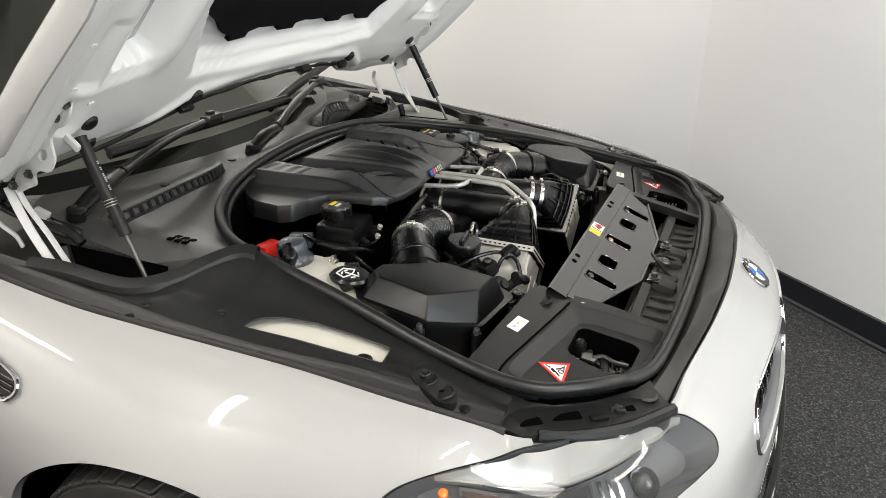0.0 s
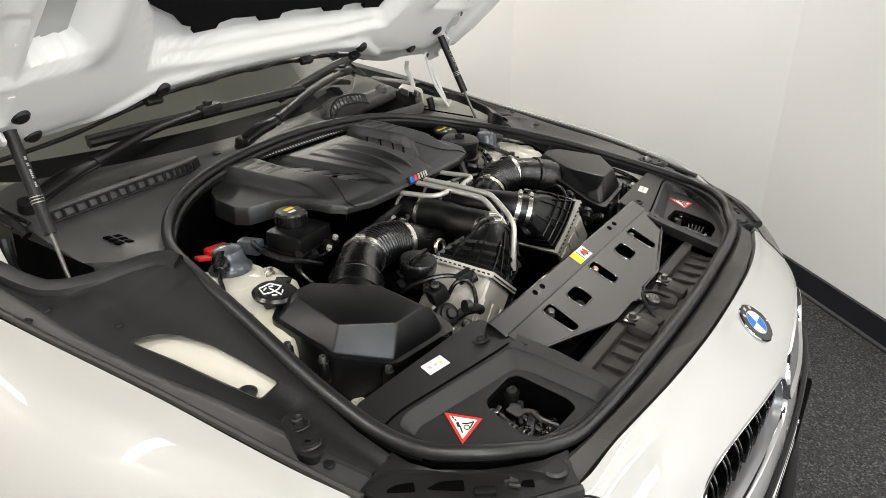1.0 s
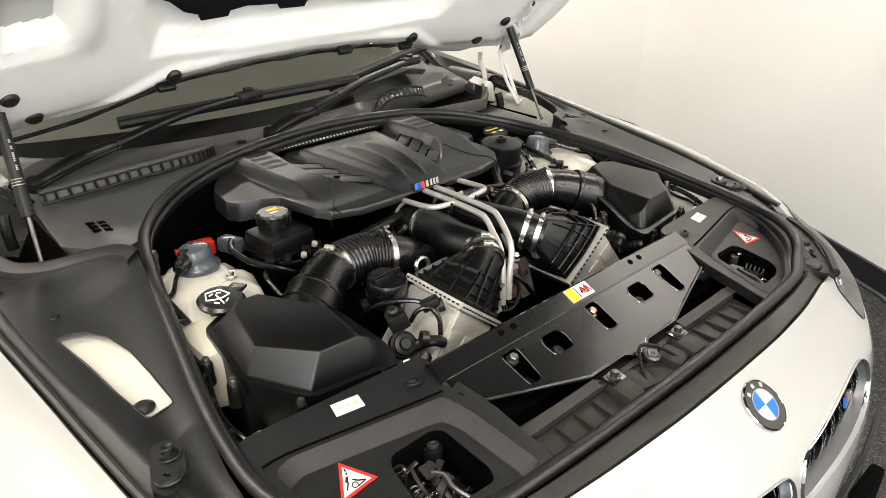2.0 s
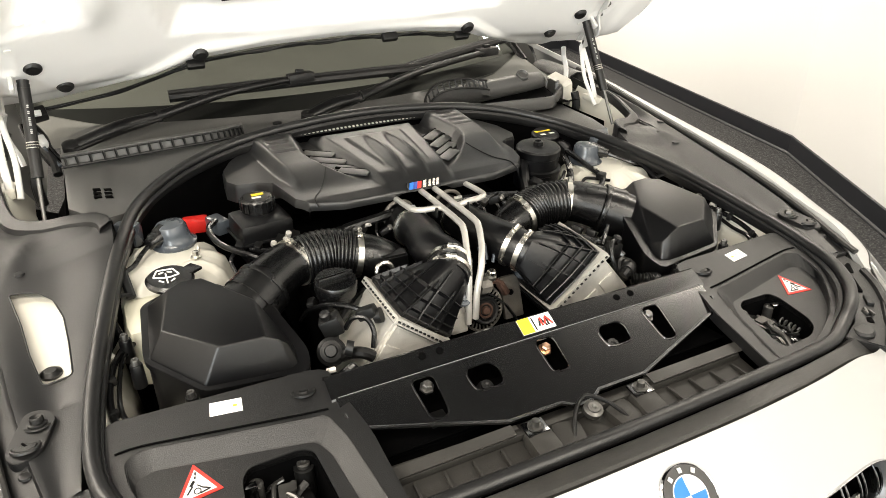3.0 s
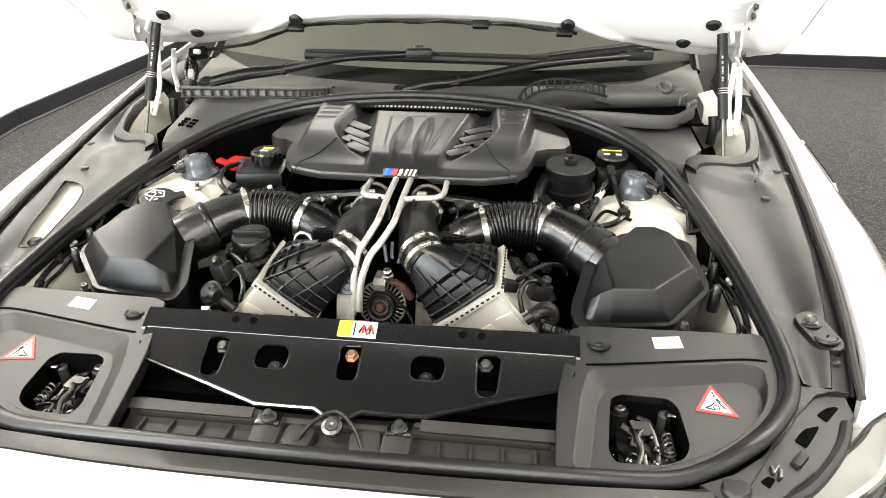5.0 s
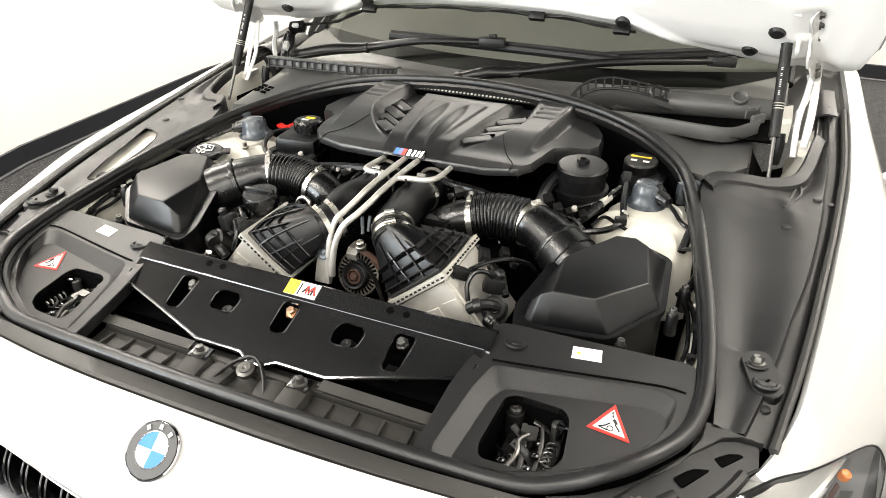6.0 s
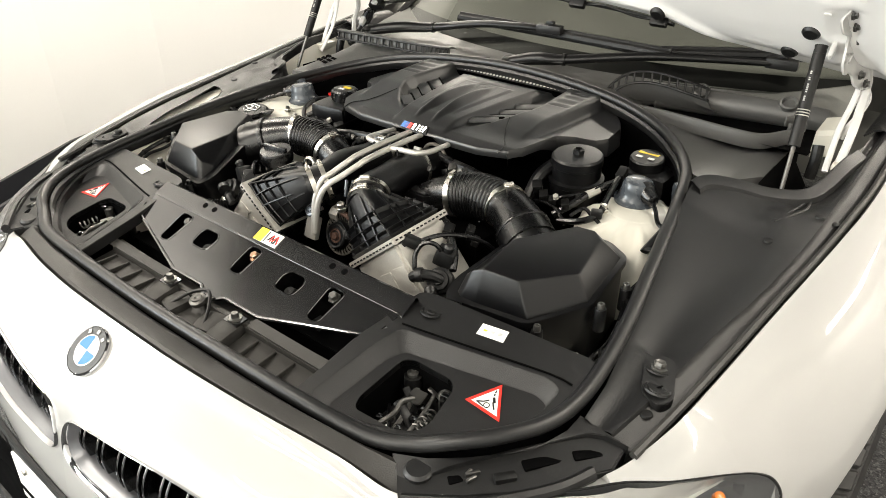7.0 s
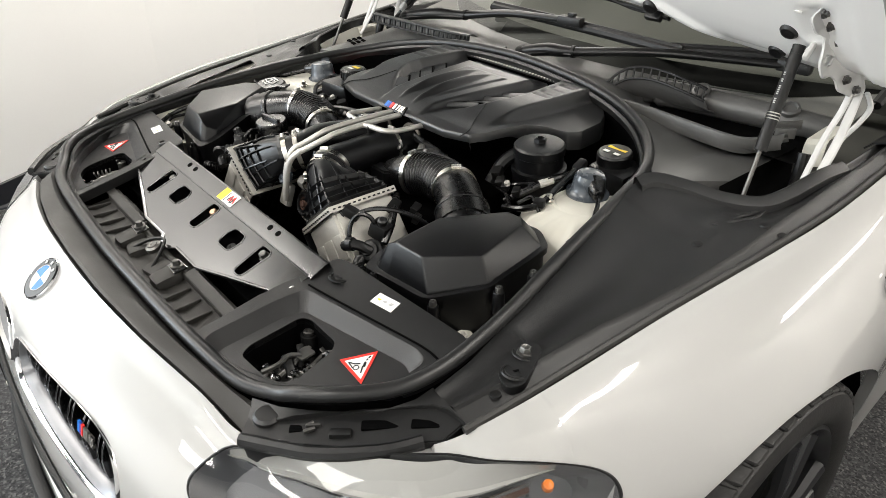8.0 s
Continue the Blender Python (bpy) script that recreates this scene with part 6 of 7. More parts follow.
rows = []
for x in np.linspace(-0.66, 0.66, 45):
    q = abs(x)
    ys = interp([(0, 0.795), (0.17, 0.79), (0.30, 0.777), (0.40, 0.75), (0.475, 0.70), (0.54, 0.61), (0.60, 0.56), (0.66, 0.70)], q)
    zs = interp([(0, 0.975), (0.17, 0.968), (0.30, 0.957), (0.40, 0.940), (0.475, 0.925), (0.54, 0.908), (0.60, 0.92), (0.66, 0.90)], q)
    yg = glass_y(x, 0.958)
    dip = 0.060 * step1(x, 0.24, 0.33) * step1(0.70 - x, 0, 0.04)
    rows.append([(x, ys, zs - 0.02), (x, ys + 0.008, zs), (x, ys + (yg - ys) * 0.35, zs * 0.6 + 0.95 * 0.4 - dip * 0.3), (x, ys + (yg - ys) * 0.6, 0.948 - dip), (x, ys + (yg - ys) * 0.85, 0.950 - dip), (x, yg, 0.958), (x, yg + 0.03, 0.955)])
cowl = part("cowl_panel", sheet(rows), COWL, car, "black plastic cowl panel under the windscreen")
LOUVRE = spline([(-0.655, 0.800, 0.979), (-0.56, 0.808, 0.979), (-0.467, 0.817, 0.979), (-0.37, 0.827, 0.978), (-0.305, 0.838, 0.977), (-0.265, 0.858, 0.974)], 8)
for lift in (0.0, -0.020):
    part("louvre_rail", sweep(bmesh.new(), [q + Vector((0, 0.25 * lift, lift)) for q in LOUVRE], 0.0026, 7, flat=1.3), INK, cowl)
part("louvre_back", sheet([[tuple(q + Vector((0, 0.006, 0.0015))), tuple(q + Vector((0, 0.003, -0.023)))] for q in LOUVRE]), COWL, cowl)
part("louvre_shelf", sheet([[tuple(q + Vector((0, -0.002, 0.0025))), tuple(q + Vector((0.002, 0.012, 0.003))), tuple(q + Vector((0.004, 0.03, -0.006)))] for q in LOUVRE], 0.002), COWL, cowl)
for i in range(1, len(LOUVRE) - 1, 2):
    part("louvre", sweep(bmesh.new(), [LOUVRE[i], LOUVRE[i] + Vector((0.002, -0.005, -0.020))], 0.0028, 6, flat=1.6), INK, cowl)
# wiper motor tube in the open bay
tube = part("wiper_linkage", bar([(0.285, 0.945, 0.925), (0.34, 0.962, 0.934), (0.42, 0.975, 0.936), (0.52, 0.992, 0.936), (0.612, 1.010, 0.934), (0.69, 1.03, 0.928)], [0.020] * 4 + [0.030] * 27, 16, 6), COWL, car, "black wiper linkage tube in the cowl")
GRILLE = spline([(0.222, 0.872, 0.952), (0.238, 0.888, 0.976), (0.268, 0.902, 0.995), (0.308, 0.912, 1.002), (0.350, 0.916, 1.001), (0.390, 0.918, 0.996), (0.425, 0.926, 0.988), (0.45, 0.935, 0.980)], 6)
part("grille_rail", sweep(bmesh.new(), GRILLE, 0.0034, 7), INK, tube)
part("grille_rail", sweep(bmesh.new(), [q + Vector((0.004, -0.010, -0.024)) for q in GRILLE[6:]], 0.0034, 7), INK, tube)
for i in range(4, len(GRILLE) - 1, 3):
    part("grille_bar", sweep(bmesh.new(), [GRILLE[i], GRILLE[i] + Vector((0.004, -0.010, -0.024))], 0.0026, 6), INK, tube)
part("grille_apron", sheet([[tuple(q + Vector((0.004, -0.010, -0.026))), tuple(q + Vector((0.012, -0.004, -0.045))), (q.x + 0.02, q.y + 0.02, 0.925)] for q in GRILLE[6:]], 0.002), COWL, tube)
for x, y in ((0.420, 0.964), (0.612, 0.998)):
    part("bush", lathe([(0.017, -0.026), (0.017, -0.004), (0.0205, -0.003), (0.0205, 0.007), (0.016, 0.009), (0.013, 0.003), (0, 0.003)], (x, y, 0.962), (0.05, -0.5, 0.85), 22), COWL, tube)
    part("bush_cup", lathe([(0.027, -0.02), (0.025, 0.004), (0.018, 0.006)], (x, y + 0.008, 0.946), (0, -0.6, 0.8), 20), COWL, tube)
EDGE = spline([(0.325, 0.796, 0.957), (0.382, 0.801, 0.957), (0.47, 0.804, 0.953), (0.572, 0.811, 0.947), (0.612, 0.828, 0.944), (0.640, 0.852, 0.949), (0.668, 0.876, 0.957)], 6)
gutter = part("cowl_gutter", sheet([[(q.x, q.y + 0.020, q.z - 0.022), (q.x, q.y + 0.006, q.z - 0.003), (q.x, q.y, q.z), (q.x, q.y - 0.005, q.z - 0.002), (q.x, q.y - 0.010, q.z - 0.022), (q.x, q.y - 0.006, q.z - 0.034)] for q in EDGE], 0.0025), COWL, car, "black plastic gutter in the cowl")
part("gutter_stop", block((0.010, 0.040, 0.022), pose(0.662, 0.885, 0.952, 0, 0, -40), 0.003), COWL, gutter)
part("gutter_rib", block((0.004, 0.06, 0.020), pose(0.648, 0.925, 0.955, 0, 0, -28), 0.001), COWL, gutter)
# Near-black sheet in place of the shade below the gutter.
part("cowl_floor_shade", sheet([[(x, y, z) for y, z in ((0.815, 0.925), (0.86, 0.905), (0.93, 0.900), (1.0, 0.915), (1.05, 0.95))] for x in np.linspace(0.24, 0.70, 8)]), DARK, car)
for x, y in ((-0.17, 0.905), (-0.40, 0.91), (0.17, 0.86)):
    part("cowl_clip", lathe([(0.011, 0), (0.011, 0.004), (0.005, 0.005), (0, 0.004)], (x, y, 0.952), (0, 0, 1), 16), INK, cowl)
for i in range(3):
    for j in range(2):
        part("vent_slot", block((0.014, 0.011, 0.004), pose(-0.60 + j * 0.020, 0.672 + i * 0.018, 0.9275 - 0.004 * j + 0.001 * i, 4, 11, 10), 0), DARK, cowl, smooth=0)

rows = [[(x, glass_y(x, z), z) for z in np.linspace(0.955, 1.47, 9)] for x in np.linspace(-0.72, 0.72, 25)]
ws = part("windscreen", sheet(rows), WINDSCREEN, car, "green tinted windscreen glass")
ws.visible_shadow = False
band = [[(x, glass_y(x, z) + 0.003, z) for z in (0.955, 0.985)] for x in np.linspace(-0.72, 0.72, 25)]
part("glass_border", sheet(band), INK, ws, "black ceramic border of the glass", smooth=0)
part("dashboard", sheet([[(x, y, z) for y, z in ((1.0, 0.94), (1.3, 1.0), (1.65, 1.04), (1.75, 1.0), (1.78, 0.75))] for x in np.linspace(-0.72, 0.72, 9)]), SEATCLOTH, car, "dashboard behind the windscreen, lightened for the glass reflection")
part("cabin_shell", sheet([[(x, y, z) for y, z in ((1.9, 1.5), (2.6, 1.48), (2.9, 1.2), (2.9, 0.6), (1.78, 0.5))] for x in (-0.7, -0.3, 0.3, 0.7)]), SEATCLOTH, car)
for x in (-0.38, 0.38):
    part("seat", block((0.5, 0.18, 0.75), pose(x, 2.2, 0.98, 14), 0.08), SEATCLOTH, car)
part("rear_glass", sheet([[(x, y, z) for y, z in ((3.05, 1.44), (3.4, 1.26), (3.72, 1.075))] for x in np.linspace(-0.64, 0.64, 7)]), WINDSCREEN, car, "green tinted rear window")
part("roof", sheet([[(x, y, z + 0.02 * (1 - (x / 0.65) ** 2)) for y, z in ((1.95, 1.475), (2.3, 1.50), (2.7, 1.49), (3.05, 1.44))] for x in np.linspace(-0.66, 0.66, 9)], 0.02), PAINT, car, "white roof")
for s in (1, -1):
    part("a_pillar", bar([(s * 0.785, 1.40, 1.06), (s * 0.752, 1.58, 1.18), (s * 0.69, 1.95, 1.42), (s * 0.66, 2.05, 1.47)], 0.028, 10, 6), PAINT, car, "white windscreen pillar")
    part("glass_trim", bar([(s * 0.72, glass_y(0.72, 0.958), 0.965), (s * 0.715, glass_y(0.715, 1.2), 1.21), (s * 0.69, glass_y(0.69, 1.45), 1.455)], 0.012, 8, 6), INK, car)
    part("side_glass", sheet([[(s * (0.83 - 0.16 * (z - 1.0)), y, z) for z in (1.0, 1.2, 1.43)] for y in (1.6, 2.0, 2.6, 3.05)]), WINDSCREEN, car)

# wipers
for pv, jt, en, b0, b1 in (((-0.635, 0.918, 0.962), (-0.437, 0.998, 0.985), (-0.06, 1.053, 1.024), (-0.397, 1.075, 1.006), (0.297, 1.05, 1.008)), ((-0.09, 0.90, 0.960), (0.063, 0.93, 0.985), (0.55, 1.11, 1.02), (0.20, 1.055, 1.0), (0.76, 1.20, 1.045))):
    mid1, mid2 = Vector(pv).lerp(Vector(jt), 0.5) + Vector((0, 0, 0.006)), Vector(jt).lerp(Vector(en), 0.45) + Vector((0, 0, 0.012))
    wp = part("wiper", sweep(bmesh.new(), spline([pv, tuple(mid1), jt, tuple(mid2), en], 6), [0.017 + 0.004 * math.sin(0.26 * k) for k in range(12)] + [0.0155 - 0.005 * k / 12 for k in range(13)], 14, flat=0.8), BOX, car, "black windscreen wiper")
    part("pivot_cap", lathe([(0.019, -0.012), (0.019, 0.01), (0.013, 0.014), (0, 0.014)], pv, (0, -0.3, 1), 20), INK, wp)
    across = (Vector(en) - Vector(pv)).normalized()
    part("arm_joint", sweep(bmesh.new(), [Vector(jt) - across * 0.004, Vector(jt) + across * 0.004], 0.0185, 14, flat=0.85), INK, wp)
    part("arm_edge", sweep(bmesh.new(), spline([tuple(Vector(q) + Vector((0.005, -0.016, -0.004))) for q in (pv, tuple(mid1), jt)], 6), 0.0035, 6), INK, wp)
    part("wiper_blade", sweep(bmesh.new(), spline([b0, tuple(Vector(b0).lerp(Vector(b1), 0.5) + Vector((0, 0.006, 0))), b1], 8), 0.011, 8, flat=1.1), INK, wp)
    part("blade_spoiler", sweep(bmesh.new(), spline([tuple(Vector(b0) + Vector((0, 0.008, 0.012))), tuple(Vector(b0).lerp(Vector(b1), 0.5) + Vector((0, 0.014, 0.012))), tuple(Vector(b1) + Vector((0, 0.008, 0.012)))], 8), 0.006, 6), TRIM, wp)
    part("blade_mount", block((0.075, 0.03, 0.026), Matrix.Translation(Vector(en)) @ Matrix.Rotation(0.15, 4, "Z"), 0.007), TRIM, wp)
    part("mount_button", block((0.022, 0.016, 0.01), Matrix.Translation(Vector(en) + Vector((0, 0.004, 0.016))), 0.003), INK, wp)

# ---- bonnet ----
TILT_B = radians(50)
HB = Vector((0, 0.930, 1.104))
FB, NB = Vector((0, -math.cos(TILT_B), math.sin(TILT_B))), Vector((0, -math.sin(TILT_B), -math.cos(TILT_B)))


def bonnet(x, v, h=0.0):
    """A point of the open bonnet's underside: x across, v metres from its rear edge, h metres proud of it."""
    return HB + Vector((x, 0, 0)) + FB * v + NB * (h + interp([(0.1, 0.05), (0.45, 0.085)], v) * (x / 0.75) ** 2 - 0.012 - 1.4 * max(0.0, 0.13 - v) ** 2)


def rear_edge(x):
    return interp([(0, 0.067), (0.2, 0.062), (0.35, 0.045), (0.45, -0.02), (0.52, -0.07), (0.586, -0.105), (0.66, -0.13), (0.72, -0.14), (0.765, -0.12), (0.80, -0.07), (0.83, 0.01), (0.845, 0.12)], abs(x))


def bonnet_half(v):
    return interp([(0.0, 0.845), (0.3, 0.845), (0.7, 0.81), (1.0, 0.75), (1.15, 0.70)], v)


def frame_h(x, v):
    """Relief of the pressed inner panel."""
    q = abs(x)
    xr = interp([(0.12, 0.36), (0.2, 0.40), (0.37, 0.46), (0.6, 0.50), (1.0, 0.46)], v)
    h = 0.032
    inset = min(xr - q, (v - 0.150 - 0.02 * step1(q, 0.2, 0.4)) * 1.0, 1.02 - v)
    h -= 0.020 * step1(inset, -0.004, 0.010) + 0.020 * step1(inset, 0.022, 0.036)
    pocket = step1(q, 0.556, 0.564) * step1(0.668 - q, 0, 0.012) * step1(v, 0.262, 0.272) * step1(0.9 - v, 0, 0.05)
    h -= 0.060 * pocket
    shelf = step1(q, 0.548, 0.556) * step1(0.690 - q, 0, 0.010) * step1(v, 0.235, 0.245) * step1(0.92 - v, 0, 0.04)
    h -= 0.008 * shelf
    small = step1(q, 0.694, 0.700) * step1(0.742 - q, 0, 0.006) * (step1(v, 0.120, 0.128) * step1(0.215 - v, 0, 0.008) + step1(v, 0.235, 0.243) * step1(0.40 - v, 0, 0.008))
    h -= 0.007 * small
    h += 0.010 * bump1(v - rear_edge(x), 0.052, 0.030) * step1(0.60 - q, 0, 0.08)
    h += 0.008 * step1(q, 0.778, 0.792)
    h += 0.016 * bump1(q, 0.525, 0.045) * step1(v, 0.2, 0.3)
    h -= 0.012 * step1(v, 0.10, 0.12) * step1(0.135 - v, 0, 0.012) * step1(0.30 - q, 0, 0.04) * 0.5
    h -= 0.010 * step1(q, 0.70, 0.73)
    h -= 0.012 * step1(0.018 - (v - rear_edge(x)), 0, 0.016)
    h -= 0.02 * step1(0.05 - v, 0, 0.08)
    return h


rows, skin_rows = [], []
NT = 141
for j in range(121):
    sv = j / 120
    row = []
    for i in range(NT):
        t = -1 + 2 * i / (NT - 1)
        r = rear_edge(t * 0.845)
        v = r + sv * (1.13 - 0.12 * t * t - r)
        x = t * bonnet_half(v)
        row.append(tuple(bonnet(x, v, frame_h(x, v))))
    rows.append(row)
for j in range(25):
    sv = j / 24
    row = []
    for i in range(41):
        t = -1 + 2 * i / 40
        r = rear_edge(t * 0.845)
        v = r - 0.004 + sv * (1.13 - 0.12 * t * t - r)
        row.append(tuple(bonnet(t * (bonnet_half(v) + 0.006), v, -0.022)))
    skin_rows.append(row)
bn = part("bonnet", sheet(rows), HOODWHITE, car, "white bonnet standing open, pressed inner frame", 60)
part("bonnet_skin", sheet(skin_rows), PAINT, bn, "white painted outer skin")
# folded hem that joins inner panel and outer skin along sides and rear
hem_rows = []
edge = [(-1, sv) for sv in np.linspace(1, 0, 60)] + [(t, 0) for t in np.linspace(-1, 1, 121)[1:-1]] + [(1, sv) for sv in np.linspace(0, 1, 60)]
for t, sv in edge:
    r = rear_edge(t * 0.845)
    v = r + sv * (1.13 - 0.12 * t * t - r)
    x = t * bonnet_half(v)
    side, back = (0.007 * t if abs(t) > 0.98 else 0.0), (0.006 if sv < 0.02 else 0.0)
    h = frame_h(x, v)
    hem_rows.append([tuple(bonnet(x + side * a, v - back * a, b)) for a, b in ((-0.3, h), (0.5, h - 0.002), (1.0, h * 0.6), (1.15, -0.006), (1.0, -0.020), (0.4, -0.024))])
part("bonnet_hem", sheet(hem_rows), PAINT, bn, smooth=60)
# liner with a notched edge
lo = [(-0.49, 0.40), (-0.474, 0.373), (-0.43, 0.335), (-0.405, 0.318), (-0.36, 0.29), (-0.325, 0.256), (-0.30, 0.246)]
for x in (-0.25, -0.06, 0.16, 0.31):
    lo += [(x - 0.035, 0.240), (x - 0.033, 0.224), (x + 0.03, 0.224), (x + 0.032, 0.240), (x + 0.07, 0.246), (x + 0.10, 0.242)]
lo = [q for q in lo if q[0] < 0.36] + [(0.36, 0.27), (0.405, 0.318), (0.43, 0.335), (0.474, 0.373), (0.49, 0.40)]
ol = lo + [(0.52, 0.6), (0.50, 0.90), (0.42, 0.97), (0.0, 0.99), (-0.42, 0.97), (-0.50, 0.90), (-0.52, 0.6)]
lin = plate(ol, (), lambda x, y: 0.0, 0.012)
for _ in range(3):
    bmesh.ops.subdivide_edges(lin, edges=[e for e in lin.edges if e.calc_length() > 0.09], cuts=1)
    bmesh.ops.triangulate(lin, faces=lin.faces)
for vtx in lin.verts:
    vtx.co = bonnet(vtx.co.x, vtx.co.y, 0.014 + vtx.co.z + 0.004 * noise.noise(Vector((vtx.co.x * 7, vtx.co.y * 7, 0))))
part("bonnet_liner", lin, FELT, bn, "black felt sound liner", smooth=0)
for x, v in ((0.660, 0.133), (0.614, 0.044), (0.335, 0.095)):
    for s in (1, -1):
        c = bonnet(s * x, v, frame_h(x, v))
        part("rubber_stop", lathe([(0.0165, -0.02), (0.0175, 0.002), (0.013, 0.007), (0.006, 0.008), (0, 0.006)], c, NB, 22), RUBBER, bn, "round black rubber stop")
for x, v in ((0.73, 0.15), (0.745, 0.25), (0.76, 0.36), (0.69, 0.20), (0.70, 0.33), (0.68, 0.09)):
    for s in (1, -1):
        part("drain_slot", block((0.012, 0.006, 0.002), Matrix.Translation(bonnet(s * x, v, frame_h(x, v) + 0.001)) @ NB.to_track_quat("Z", "Y").to_matrix().to_4x4(), 0), WHITE, bn, smooth=0)
harness = part("washer_harness", bar([tuple(bonnet(x, rear_edge(x) + 0.006, 0.034)) for x in (-0.69, -0.64, -0.586, -0.52, -0.46, -0.4, -0.35, -0.28, -0.15, -0.02, 0.10, 0.2, 0.29, 0.36)], 0.0042, 8, 8), INK, bn, "thin black hose along the bonnet edge")
part("hose_run", bar([tuple(bonnet(x, rear_edge(x) + 0.010 + 0.008 * math.sin(40 * x), 0.037)) for x in np.linspace(-0.69, 0.36, 34)], 0.003, 6, 4), INK, harness)
for x in (-0.345, 0.125, 0.33):
    part("washer_jet", block((0.04, 0.02, 0.016), Matrix.Translation(bonnet(x, rear_edge(x) + 0.012, 0.042)) @ Matrix.Rotation(0.9, 4, "X"), 0.004), INK, harness)

# loom from the bonnet edge down beside the hinge
knot = bonnet(-0.695, rear_edge(0.695) + 0.012, 0.045)
part("harness_plug", block((0.050, 0.030, 0.026), Matrix.Translation(knot) @ Matrix.Rotation(0.7, 4, "X") @ Matrix.Rotation(0.2, 4, "Z"), 0.006), INK, harness)
part("plug_cap", block((0.020, 0.012, 0.010), Matrix.Translation(knot + Vector((0.004, -0.016, 0.008))) @ Matrix.Rotation(0.7, 4, "X"), 0.002), FRAMEWHITE, harness)
side_loom = part("side_loom", bar([tuple(knot), (-0.716, 1.02, 0.995), (-0.706, 0.985, 0.985), (-0.695, 0.945, 0.962), (-0.676, 0.90, 0.942), (-0.672, 0.87, 0.92)], 0.010, 9, 6), INK, car, "taped black loom beside the bonnet hinge")
for k, (dx, dy, rr, mt) in enumerate(((0.014, -0.004, 0.005, HOSE), (-0.013, 0.006, 0.006, HOSE), (0.004, -0.014, 0.004, BOOT))):
    part("loom_strand", bar([(-0.716 + dx, 1.01 + dy, 1.0), (-0.704 + dx * 1.4, 0.978 + dy, 0.978 + 0.006 * k), (-0.690 + dx, 0.938 + dy, 0.960), (-0.668 + dx, 0.892 + dy, 0.935)], rr, 8, 6), mt, side_loom)
part("loom_plug", block((0.016, 0.030, 0.020), pose(-0.690, 0.945, 0.976, 30, 0, 20), 0.004), FAINT, side_loom)
part("loom_clip", block((0.022, 0.014, 0.024), pose(-0.712, 0.995, 0.992, 20, 0, 10), 0.004), INK, side_loom)

